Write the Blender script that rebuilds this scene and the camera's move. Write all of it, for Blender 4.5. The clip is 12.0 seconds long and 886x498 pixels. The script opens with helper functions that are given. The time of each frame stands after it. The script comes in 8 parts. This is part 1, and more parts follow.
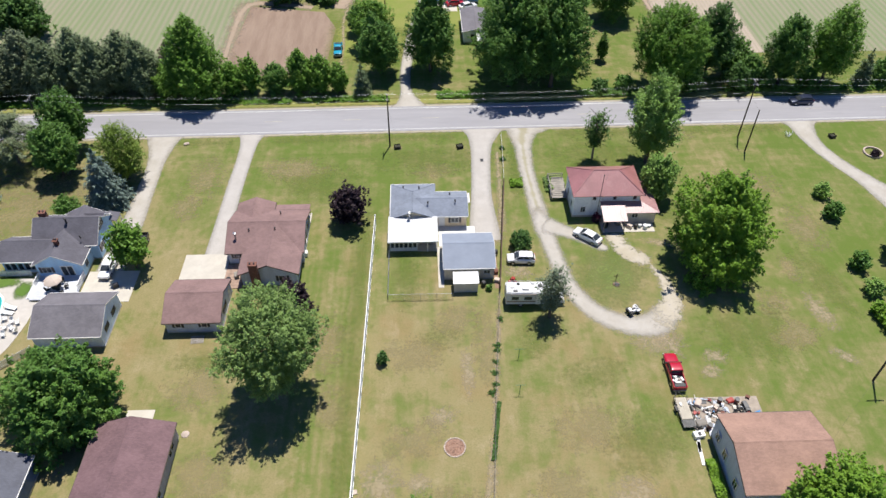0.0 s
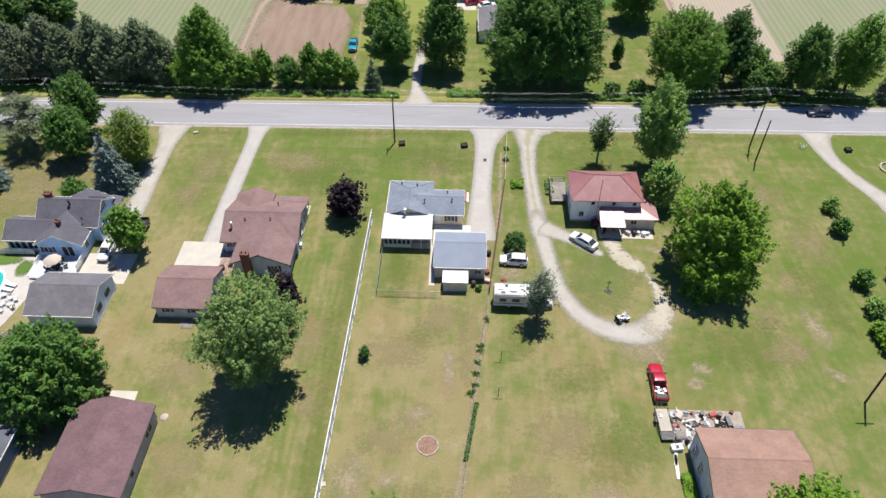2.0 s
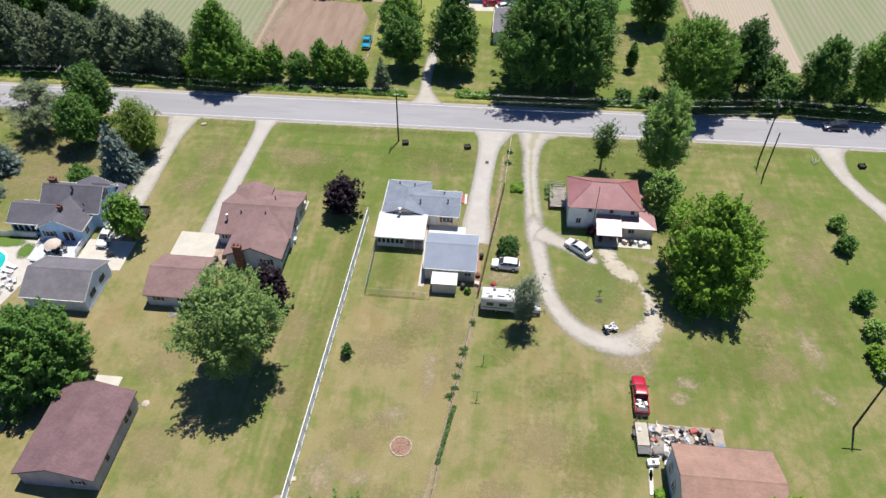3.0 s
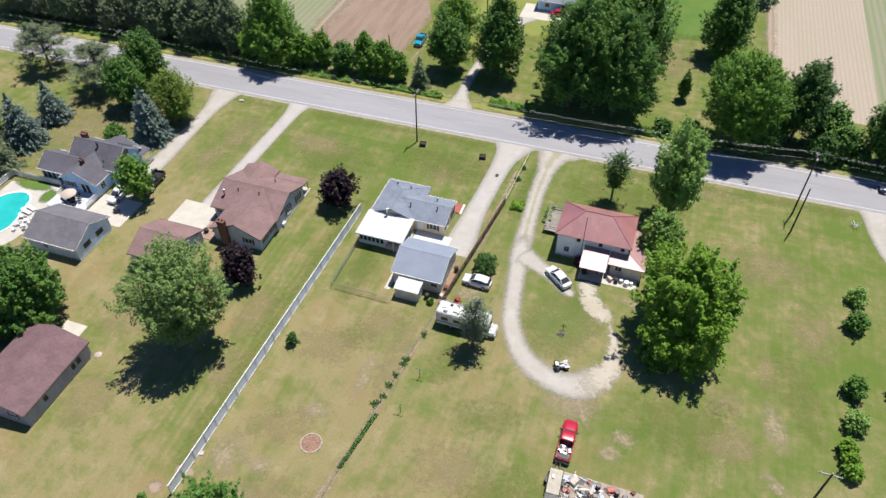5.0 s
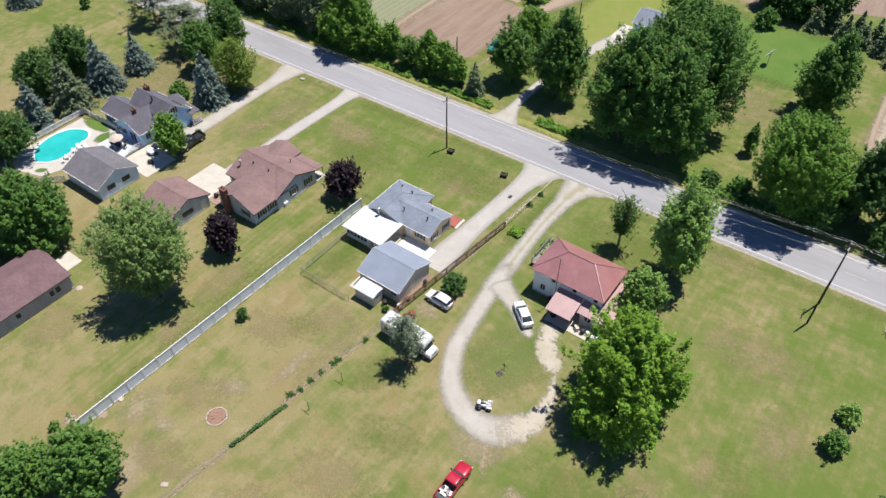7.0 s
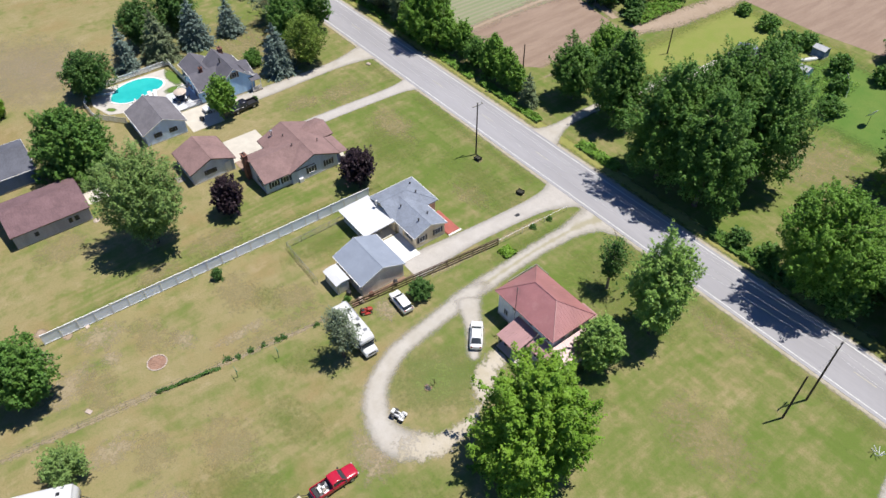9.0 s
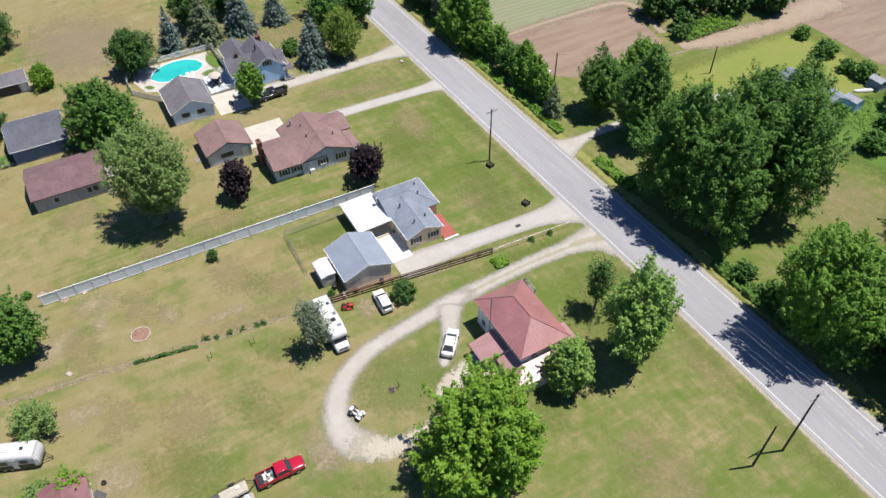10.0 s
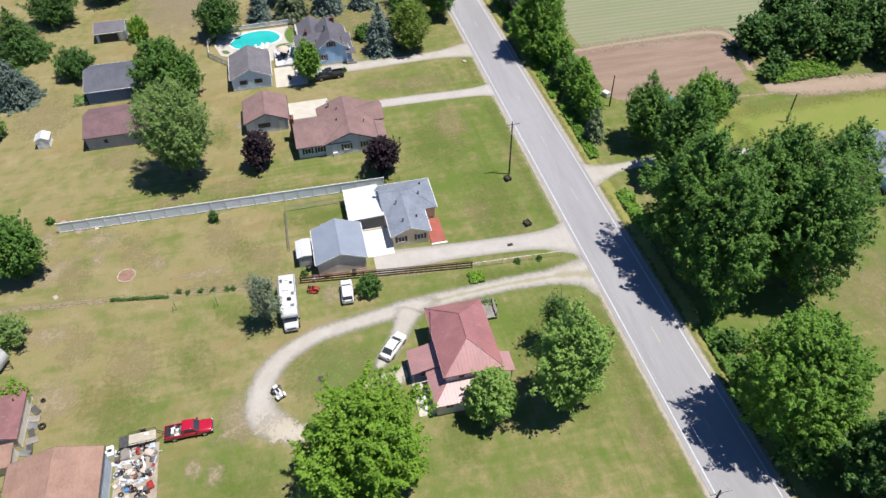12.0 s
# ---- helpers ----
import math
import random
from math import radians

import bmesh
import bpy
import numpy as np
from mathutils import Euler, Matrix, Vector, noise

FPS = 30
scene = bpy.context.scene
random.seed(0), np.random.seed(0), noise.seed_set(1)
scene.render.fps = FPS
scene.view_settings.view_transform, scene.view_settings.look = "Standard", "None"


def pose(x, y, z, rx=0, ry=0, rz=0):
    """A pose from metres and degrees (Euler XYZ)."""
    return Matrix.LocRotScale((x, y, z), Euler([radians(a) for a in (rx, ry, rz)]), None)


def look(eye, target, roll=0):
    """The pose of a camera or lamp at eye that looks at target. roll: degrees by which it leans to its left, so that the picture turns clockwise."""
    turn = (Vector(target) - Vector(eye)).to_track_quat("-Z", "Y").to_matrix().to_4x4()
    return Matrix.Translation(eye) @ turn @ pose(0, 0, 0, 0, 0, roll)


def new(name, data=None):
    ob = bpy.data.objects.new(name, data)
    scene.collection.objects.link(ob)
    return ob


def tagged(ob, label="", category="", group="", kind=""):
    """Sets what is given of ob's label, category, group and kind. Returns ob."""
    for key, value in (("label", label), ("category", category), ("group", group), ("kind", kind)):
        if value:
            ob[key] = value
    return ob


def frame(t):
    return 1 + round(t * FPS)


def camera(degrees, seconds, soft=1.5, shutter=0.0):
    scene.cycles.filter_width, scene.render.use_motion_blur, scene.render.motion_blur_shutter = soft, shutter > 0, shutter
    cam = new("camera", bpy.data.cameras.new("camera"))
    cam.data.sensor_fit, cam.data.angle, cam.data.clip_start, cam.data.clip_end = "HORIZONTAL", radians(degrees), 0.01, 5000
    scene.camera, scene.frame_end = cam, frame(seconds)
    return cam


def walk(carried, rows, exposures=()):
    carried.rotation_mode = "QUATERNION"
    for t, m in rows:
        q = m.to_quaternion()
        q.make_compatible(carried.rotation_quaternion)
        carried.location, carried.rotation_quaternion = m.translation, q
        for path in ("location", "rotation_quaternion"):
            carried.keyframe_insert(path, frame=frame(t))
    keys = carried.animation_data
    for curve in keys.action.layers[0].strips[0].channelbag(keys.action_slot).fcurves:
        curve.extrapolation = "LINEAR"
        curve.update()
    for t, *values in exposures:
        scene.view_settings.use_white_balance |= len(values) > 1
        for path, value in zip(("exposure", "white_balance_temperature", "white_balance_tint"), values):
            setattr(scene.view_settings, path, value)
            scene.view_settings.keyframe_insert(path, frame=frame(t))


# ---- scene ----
cam = camera(63.8, 12.0, soft=1.5)
METRES, EYE, TILT, LEAN, TURN = 124.0, 78.1, 0.0, 0.0, -2.0
ROWS = [
    (0.0, 0.0, 0.0, 0.0, 0.09, -44.04, -0.09),
    (0.5, 0.0096, -0.0006, -0.0003, 0.8, -44.04, -0.09),
    (1.0, 0.0206, -0.0008, -0.0012, 1.7, -44.06, -0.08),
    (1.5, 0.0341, 0.0001, -0.0019, 2.69, -44.07, -0.09),
    (2.0, 0.0518, 0.002, -0.0022, 3.94, -44.09, -0.08),
    (2.5, 0.0742, 0.0052, -0.0024, 5.55, -44.11, -0.08),
    (3.0, 0.1003, 0.0104, -0.0023, 7.53, -44.15, -0.1),
    (5.0, 0.2638, 0.0699, -0.0009, 20.64, -44.35, -0.03),
    (5.5, 0.309, 0.0967, -0.0001, 24.74, -44.42, 0.02),
    (6.0, 0.3543, 0.1281, 0.0006, 29.06, -44.45, 0.06),
    (6.5, 0.3976, 0.1627, 0.0018, 33.42, -44.59, 0.09),
    (7.0, 0.4385, 0.1995, 0.0023, 37.85, -44.73, 0.14),
    (9.0, 0.5685, 0.3601, 0.0016, 54.69, -44.98, 0.36),
    (9.5, 0.5928, 0.4049, 0.0018, 58.82, -45.01, 0.44),
    (10.0, 0.6132, 0.45, 0.0018, 62.9, -45.02, 0.5),
    (10.5, 0.6312, 0.4962, 0.001, 66.85, -45.03, 0.54),
    (11.0, 0.6458, 0.5442, 0.0005, 70.98, -45.07, 0.62),
    (11.5, 0.6567, 0.5932, 0.0005, 74.89, -45.1, 0.68),
    (12.0, 0.6635, 0.6417, 0.0004, 78.9, -45.13, 0.77),
]
walk(cam, [(t, pose(0, 0, EYE, TILT, LEAN, TURN) @ pose(METRES * x, METRES * y, METRES * z, 90 + pitch, roll, yaw)) for t, x, y, z, yaw, pitch, roll in ROWS])

# ---- world, sun and sky ----
SUN_FROM = Vector((0.105, 0.285, 0.953)).normalized()
world = bpy.data.worlds.new("world")
scene.world = world
world.use_nodes = True
wn = world.node_tree.nodes
sky = wn.new("ShaderNodeTexSky")
sky.sky_type = "NISHITA"
sky.sun_disc = False
sky.sun_elevation = radians(72)
sky.sun_rotation = radians(20)
sky.altitude = 200
sky.dust_density = 0.0
sky.ozone_density = 6.0
wn["Background"].inputs["Strength"].default_value = 0.056
clear = wn.new("ShaderNodeMix")
clear.data_type, clear.blend_type = "RGBA", "MULTIPLY"
clear.inputs[0].default_value = 1.0
clear.inputs[7].default_value = (0.72, 0.90, 1.22, 1)
world.node_tree.links.new(sky.outputs[0], clear.inputs[6])
world.node_tree.links.new(clear.outputs[2], wn["Background"].inputs["Color"])
sun_data = bpy.data.lights.new("sun", "SUN")
sun_data.energy, sun_data.angle, sun_data.color = 4.35, radians(0.53), (1.0, 0.955, 0.89)
sun = new("sun", sun_data)
sun.matrix_world = look(SUN_FROM * 300, (0, 0, 0))
scene.view_settings.exposure = 0.45

# ---- materials ----


def nodes_of(name):
    m = bpy.data.materials.new(name)
    m.use_nodes = True
    nt = m.node_tree
    return m, nt.nodes, nt.links, nt.nodes["Principled BSDF"]


def coords(n, l, space="Object", scale=(1, 1, 1)):
    tc = n.new("ShaderNodeTexCoord")
    mp = n.new("ShaderNodeMapping")
    mp.inputs["Scale"].default_value = scale
    l.new(tc.outputs[space], mp.inputs["Vector"])
    return mp.outputs[0]


def noise_node(n, l, vec, scale, detail=4.0, rough=0.6):
    t = n.new("ShaderNodeTexNoise")
    t.inputs["Scale"].default_value = scale
    t.inputs["Detail"].default_value = detail
    t.inputs["Roughness"].default_value = rough
    l.new(vec, t.inputs["Vector"])
    return t.outputs["Fac"]


def ramp(n, l, fac, lo, hi):
    r = n.new("ShaderNodeMapRange")
    r.interpolation_type = "SMOOTHSTEP"
    r.inputs["From Min"].default_value = lo
    r.inputs["From Max"].default_value = hi
    l.new(fac, r.inputs["Value"])
    return r.outputs[0]


def mix(n, l, fac, a, b):
    m = n.new("ShaderNodeMix")
    m.data_type = "RGBA"
    for sock, v in ((m.inputs[0], fac), (m.inputs[6], a), (m.inputs[7], b)):
        if isinstance(v, (int, float)):
            sock.default_value = v
        elif isinstance(v, tuple):
            sock.default_value = (*v, 1)
        else:
            l.new(v, sock)
    return m.outputs[2]


def calc(n, l, op, a, b=0.0):
    m = n.new("ShaderNodeMath")
    m.operation = op
    for sock, v in zip(m.inputs, (a, b)):
        if isinstance(v, (int, float)):
            sock.default_value = v
        else:
            l.new(v, sock)
    return m.outputs[0]


def tint(c, k):
    return tuple(min(1.0, v * k) for v in c)


def bump(n, l, b, height, strength=0.3, distance=0.02):
    bp = n.new("ShaderNodeBump")
    bp.inputs["Strength"].default_value = strength
    bp.inputs["Distance"].default_value = distance
    l.new(height, bp.inputs["Height"])
    l.new(bp.outputs[0], b.inputs["Normal"])


def surface(name, base, rough=0.7, metal=0.0, var=0.25, coarse=0.5, fine=9.0, relief=0.25, dirt=None, space="Object", scale=(1, 1, 1), random_tint=0.0):
    """A weathered surface: broad stains, fine grain, a little relief."""
    m, n, l, b = nodes_of(name)
    v = coords(n, l, space, scale)
    a = noise_node(n, l, v, coarse, 5, 0.65)
    f = noise_node(n, l, v, fine, 3, 0.6)
    c = mix(n, l, ramp(n, l, a, 0.3, 0.7), tint(base, 1 - var), tint(base, 1 + var * 0.7))
    c = mix(n, l, calc(n, l, "MULTIPLY", ramp(n, l, f, 0.35, 0.75), 0.45), c, tint(base, 1 - var))
    if dirt:
        d = noise_node(n, l, v, coarse * 2.7, 6, 0.7)
        c = mix(n, l, calc(n, l, "MULTIPLY", ramp(n, l, d, 0.52, 0.75), 0.7), c, dirt)
    if random_tint:
        oi = n.new("ShaderNodeObjectInfo")
        c = mix(n, l, calc(n, l, "MULTIPLY", oi.outputs["Random"], random_tint), c, tint(base, 0.45))
    l.new(c, b.inputs["Base Color"])
    b.inputs["Roughness"].default_value = rough
    b.inputs["Metallic"].default_value = metal
    if relief:
        bump(n, l, b, f, relief)
    return m


def siding(name, base, pitch=0.2, var=0.12, rough=0.6):
    """Lapped boards with shadow lines and streaks."""
    m, n, l, b = nodes_of(name)
    v = coords(n, l)
    w = n.new("ShaderNodeTexWave")
    w.wave_type, w.bands_direction, w.wave_profile = "BANDS", "Z", "SAW"
    w.inputs["Scale"].default_value = 2 * math.pi / pitch / 20
    l.new(v, w.inputs["Vector"])
    a = noise_node(n, l, coords(n, l, "Object", (1, 1, 0.25)), 0.9, 5, 0.6)
    c = mix(n, l, ramp(n, l, a, 0.3, 0.7), tint(base, 1 - var), tint(base, 1 + var))
    # the shadow under each lap is a darker band in the colour
    c = mix(n, l, ramp(n, l, w.outputs["Fac"], 0.86, 1.0), c, tint(base, 0.62))
    l.new(c, b.inputs["Base Color"])
    b.inputs["Roughness"].default_value = rough
    bump(n, l, b, w.outputs["Fac"], 0.4, 0.015)
    return m


def shingles(name, base, var=0.2):
    """Asphalt shingles: courses, tabs of differing shade, broad fading."""
    m, n, l, b = nodes_of(name)
    v = coords(n, l)
    br = n.new("ShaderNodeTexBrick")
    br.inputs["Scale"].default_value = 1.0
    br.inputs["Brick Width"].default_value = 0.34
    br.inputs["Row Height"].default_value = 0.15
    br.inputs["Mortar Size"].default_value = 0.006
    br.inputs["Color1"].default_value = (*tint(base, 1 - var), 1)
    br.inputs["Color2"].default_value = (*tint(base, 1 + var), 1)
    br.inputs["Mortar"].default_value = (*tint(base, 0.55), 1)
    l.new(v, br.inputs["Vector"])
    a = noise_node(n, l, v, 0.35, 6, 0.7)
    s = noise_node(n, l, coords(n, l, "Object", (1, 1, 1)), 14, 3)
    c = mix(n, l, ramp(n, l, a, 0.3, 0.72), tint(base, 0.72), tint(base, 1.22))
    c = mix(n, l, 0.4, c, br.outputs["Color"])
    c = mix(n, l, calc(n, l, "MULTIPLY", ramp(n, l, s, 0.5, 0.8), 0.16), c, tint(base, 1.5))
    l.new(c, b.inputs["Base Color"])
    b.inputs["Roughness"].default_value = 0.9
    bump(n, l, b, s, 0.35, 0.01)
    return m


def leaf(name, base, warm, spread=0.26, through_light=0.28):
    """Foliage: every leaf clump has its own shade, light shines through."""
    m, n, l, b = nodes_of(name)
    g = n.new("ShaderNodeNewGeometry")
    v = coords(n, l)
    big = noise_node(n, l, v, 0.35, 3, 0.5)
    c = mix(n, l, g.outputs["Random Per Island"], tint(base, 1 - spread), tint(base, 1 + spread))
    c = mix(n, l, calc(n, l, "MULTIPLY", ramp(n, l, big, 0.4, 0.68), 0.55), c, warm)
    l.new(c, b.inputs["Base Color"])
    b.inputs["Roughness"].default_value = 0.5
    b.inputs["Specular IOR Level"].default_value = 0.2
    tr = n.new("ShaderNodeBsdfTranslucent")
    l.new(c, tr.inputs["Color"])
    ms = n.new("ShaderNodeMixShader")
    ms.inputs[0].default_value = through_light
    l.new(b.outputs[0], ms.inputs[1])
    l.new(tr.outputs[0], ms.inputs[2])
    l.new(ms.outputs[0], n["Material Output"].inputs["Surface"])
    return m


def soft_edged(name, base, other, fine=6.0, coarse=0.6, ragged=0.9, rough=0.95, middle=None, most=1.0):
    """Loose gravel, soil or worn ground that thins out to nothing at its rim."""
    m, n, l, b = nodes_of(name)
    v = coords(n, l)
    a = noise_node(n, l, v, coarse, 6, 0.7)
    f = noise_node(n, l, v, fine, 5, 0.75)
    c = mix(n, l, ramp(n, l, a, 0.32, 0.68), base, other)
    c = mix(n, l, calc(n, l, "MULTIPLY", ramp(n, l, f, 0.4, 0.75), 0.5), c, tint(base, 0.6))
    at = n.new("ShaderNodeAttribute")
    at.attribute_name = "rim"
    if middle:
        c = mix(n, l, calc(n, l, "MULTIPLY", ramp(n, l, calc(n, l, "ADD", at.outputs["Fac"], calc(n, l, "MULTIPLY", a, 0.5)), 1.05, 1.25), 0.75), c, middle)
    l.new(c, b.inputs["Base Color"])
    b.inputs["Roughness"].default_value = rough
    bump(n, l, b, f, 0.5, 0.03)
    f = noise_node(n, l, v, 1.6, 6, 0.7)
    j = calc(n, l, "ADD", calc(n, l, "MULTIPLY", calc(n, l, "SUBTRACT", a, 0.5), ragged), calc(n, l, "MULTIPLY", calc(n, l, "SUBTRACT", f, 0.5), ragged))
    cover = calc(n, l, "MULTIPLY", ramp(n, l, calc(n, l, "ADD", at.outputs["Fac"], j), 0.12 if most == 1.0 else 0.25, 0.8 if most == 1.0 else 1.3), most)
    tp = n.new("ShaderNodeBsdfTransparent")
    ms = n.new("ShaderNodeMixShader")
    l.new(cover, ms.inputs[0])
    l.new(tp.outputs[0], ms.inputs[1])
    l.new(b.outputs[0], ms.inputs[2])
    l.new(ms.outputs[0], n["Material Output"].inputs["Surface"])
    return m


def grass_material():
    """Mown lawn: greener towards the road, drier on the back lots, mottled, with mowing streaks and thin spots."""
    m, n, l, b = nodes_of("lawn")
    v = coords(n, l)
    sep = n.new("ShaderNodeSeparateXYZ")
    l.new(v, sep.inputs[0])
    huge = noise_node(n, l, v, 0.03, 4, 0.6)
    big = noise_node(n, l, v, 0.11, 5, 0.65)
    mid = noise_node(n, l, v, 0.45, 7, 0.68)
    streak = noise_node(n, l, coords(n, l, "Object", (1.1, 0.06, 1)), 0.9, 4, 0.6)
    thin = noise_node(n, l, coords(n, l, "Object", (1.0, 0.7, 1)), 0.27, 7, 0.75)
    fine = noise_node(n, l, v, 4.6, 6, 0.85)
    back = calc(n, l, "MULTIPLY", ramp(n, l, sep.outputs["Y"], 98, 62), ramp(n, l, sep.outputs["X"], 64, 14))
    west = ramp(n, l, sep.outputs["X"], -26, -48)
    dryness = calc(n, l, "ADD", calc(n, l, "MULTIPLY", back, 0.36), calc(n, l, "MULTIPLY", west, 0.10))
    dryness = calc(n, l, "ADD", dryness, calc(n, l, "MULTIPLY", calc(n, l, "SUBTRACT", huge, 0.5), 1.3))
    dryness = calc(n, l, "ADD", dryness, calc(n, l, "MULTIPLY", calc(n, l, "SUBTRACT", big, 0.5), 1.6))
    dryness = calc(n, l, "ADD", dryness, calc(n, l, "MULTIPLY", calc(n, l, "SUBTRACT", streak, 0.5), 0.7))
    dryness = calc(n, l, "ADD", dryness, calc(n, l, "MULTIPLY", calc(n, l, "SUBTRACT", mid, 0.5), 1.65))
    wave = n.new("ShaderNodeTexWave")
    wave.wave_type, wave.bands_direction = "BANDS", "X"
    wave.inputs["Scale"].default_value = 2 * math.pi / 1.05 / 20
    wave.inputs["Distortion"].default_value = 1.6
    l.new(v, wave.inputs["Vector"])
    mown = calc(n, l, "MULTIPLY", ramp(n, l, sep.outputs["X"], -20, -17), ramp(n, l, sep.outputs["X"], -8.5, -10))
    mown = calc(n, l, "MULTIPLY", mown, calc(n, l, "MULTIPLY", ramp(n, l, sep.outputs["Y"], 84, 76), ramp(n, l, sep.outputs["Y"], 32, 40)))
    dryness = calc(n, l, "ADD", dryness, calc(n, l, "MULTIPLY", mown, calc(n, l, "SUBTRACT", calc(n, l, "MULTIPLY", wave.outputs["Fac"], 0.15), 0.2)))
    rows = noise_node(n, l, coords(n, l, "Object", (0.05, 1.2, 1)), 0.9, 4, 0.6)
    front = ramp(n, l, sep.outputs["Y"], 90, 97)
    dryness = calc(n, l, "ADD", dryness, calc(n, l, "MULTIPLY", front, calc(n, l, "MULTIPLY", calc(n, l, "SUBTRACT", rows, 0.5), 0.5)))
    lush, green, dry, straw = (0.122, 0.172, 0.038), (0.178, 0.193, 0.066), (0.270, 0.230, 0.112), (0.37, 0.302, 0.185)
    c = mix(n, l, ramp(n, l, dryness, -0.32, 0.16), lush, green)
    c = mix(n, l, ramp(n, l, dryness, 0.02, 0.5), c, dry)
    bare = calc(n, l, "ADD", thin, calc(n, l, "MULTIPLY", dryness, 0.22))
    earth = noise_node(n, l, coords(n, l, "Object", (1.0, 0.8, 1)), 0.13, 5, 0.6)
    c = mix(n, l, calc(n, l, "MULTIPLY", calc(n, l, "MULTIPLY", ramp(n, l, earth, 0.48, 0.70), back), 0.75), c, (0.272, 0.202, 0.098))
    c = mix(n, l, calc(n, l, "MULTIPLY", ramp(n, l, bare, 0.60, 0.84), 0.6), c, straw)
    c = mix(n, l, calc(n, l, "MULTIPLY", ramp(n, l, fine, 0.44, 0.64), 0.42), c, tint(green, 0.62))
    l.new(c, b.inputs["Base Color"])
    b.inputs["Roughness"].default_value = 0.9
    b.inputs["Specular IOR Level"].default_value = 0.03
    bump(n, l, b, calc(n, l, "ADD", fine, mid), 0.6, 0.06)
    return m


def crop_material(name, soil, crop, pitch, share, blur, bend):
    """Sown rows along y with gaps, on bare soil."""
    m, n, l, b = nodes_of(name)
    v = coords(n, l)
    w = n.new("ShaderNodeTexWave")
    w.wave_type, w.bands_direction = "BANDS", "X"
    w.inputs["Scale"].default_value = 2 * math.pi / pitch / 20
    w.inputs["Distortion"].default_value = bend
    w.inputs["Detail Scale"].default_value = 0.1
    l.new(v, w.inputs["Vector"])
    a = noise_node(n, l, coords(n, l, "Object", (1, 0.12, 1)), 0.16, 6, 0.65)
    f = noise_node(n, l, v, 2.5, 5, 0.7)
    thick = calc(n, l, "ADD", w.outputs["Fac"], calc(n, l, "MULTIPLY", calc(n, l, "SUBTRACT", a, 0.5), 2.8))
    thick = calc(n, l, "ADD", thick, calc(n, l, "MULTIPLY", calc(n, l, "SUBTRACT", f, 0.5), 1.5))
    s = mix(n, l, ramp(n, l, f, 0.3, 0.7), tint(soil, 0.85), tint(soil, 1.15))
    c = mix(n, l, ramp(n, l, thick, 1 - share - blur, 1 - share + blur), s, crop)
    l.new(c, b.inputs["Base Color"])
    b.inputs["Roughness"].default_value = 0.95
    bump(n, l, b, thick, 0.5, 0.05)
    return m


def tilled_material():
    m, n, l, b = nodes_of("tilled_soil")
    v = coords(n, l)
    a = noise_node(n, l, coords(n, l, "Object", (1, 0.15, 1)), 0.5, 5, 0.65)
    f = noise_node(n, l, v, 3.0, 5, 0.75)
    c = mix(n, l, ramp(n, l, a, 0.3, 0.7), (0.232, 0.160, 0.118), (0.305, 0.222, 0.165))
    c = mix(n, l, calc(n, l, "MULTIPLY", ramp(n, l, f, 0.4, 0.7), 0.4), c, (0.15, 0.11, 0.075))
    l.new(c, b.inputs["Base Color"])
    b.inputs["Roughness"].default_value = 0.95
    bump(n, l, b, f, 0.6, 0.06)
    return m


def glass_material():
    m, n, l, b = nodes_of("window_glass")
    v = coords(n, l)
    c = mix(n, l, noise_node(n, l, v, 0.7), (0.02, 0.025, 0.03), (0.06, 0.07, 0.08))
    l.new(c, b.inputs["Base Color"])
    b.inputs["Roughness"].default_value = 0.12
    b.inputs["Specular IOR Level"].default_value = 0.4
    return m


def water_material():
    m, n, l, b = nodes_of("pool_water")
    v = coords(n, l)
    c = mix(n, l, ramp(n, l, noise_node(n, l, v, 0.25), 0.35, 0.65), (0.02, 0.40, 0.385), (0.035, 0.47, 0.45))
    l.new(c, b.inputs["Base Color"])
    b.inputs["Roughness"].default_value = 0.08
    bump(n, l, b, noise_node(n, l, v, 2.5), 0.08, 0.02)
    return m


def car_paint(name, base, metal=0.0):
    m, n, l, b = nodes_of(name)
    v = coords(n, l)
    c = mix(n, l, ramp(n, l, noise_node(n, l, v, 1.4, 5), 0.3, 0.75), base, tint(base, 0.86))
    l.new(c, b.inputs["Base Color"])
    b.inputs["Roughness"].default_value = 0.28
    b.inputs["Metallic"].default_value = metal
    b.inputs["Coat Weight"].default_value = 0.5
    b.inputs["Coat Roughness"].default_value = 0.1
    return m


LAWN = grass_material()
ASPHALT = surface("asphalt", (0.315, 0.308, 0.322), 0.9, var=0.12, coarse=0.25, fine=7, relief=0.3, dirt=(0.26, 0.255, 0.265), scale=(0.12, 1, 1))
ROAD_PAINT = surface("road_paint", (0.60, 0.60, 0.58), 0.7, var=0.2, coarse=1.5)
YELLOW_PAINT = surface("yellow_paint", (0.44, 0.41, 0.32), 0.7, var=0.3, coarse=1.2)
GRAVEL = soft_edged("gravel", (0.47, 0.44, 0.395), (0.40, 0.365, 0.31), 9.0, 0.35, 0.55)
GRAVEL_WORN = soft_edged("worn_gravel", (0.46, 0.43, 0.385), (0.395, 0.36, 0.305), 9.0, 0.35, 0.6, middle=(0.30, 0.275, 0.17))
SANDY = soft_edged("sandy_ground", (0.51, 0.46, 0.385), (0.42, 0.37, 0.27), 7.0, 0.4, 1.5)
SAND = soft_edged("pale_shoulder", (0.44, 0.40, 0.33), (0.33, 0.29, 0.20), 5.0, 0.5, 1.1)
DRIVE_OLD = soft_edged("old_asphalt_drive", (0.48, 0.45, 0.415), (0.415, 0.385, 0.35), 5.0, 0.35, 0.35)
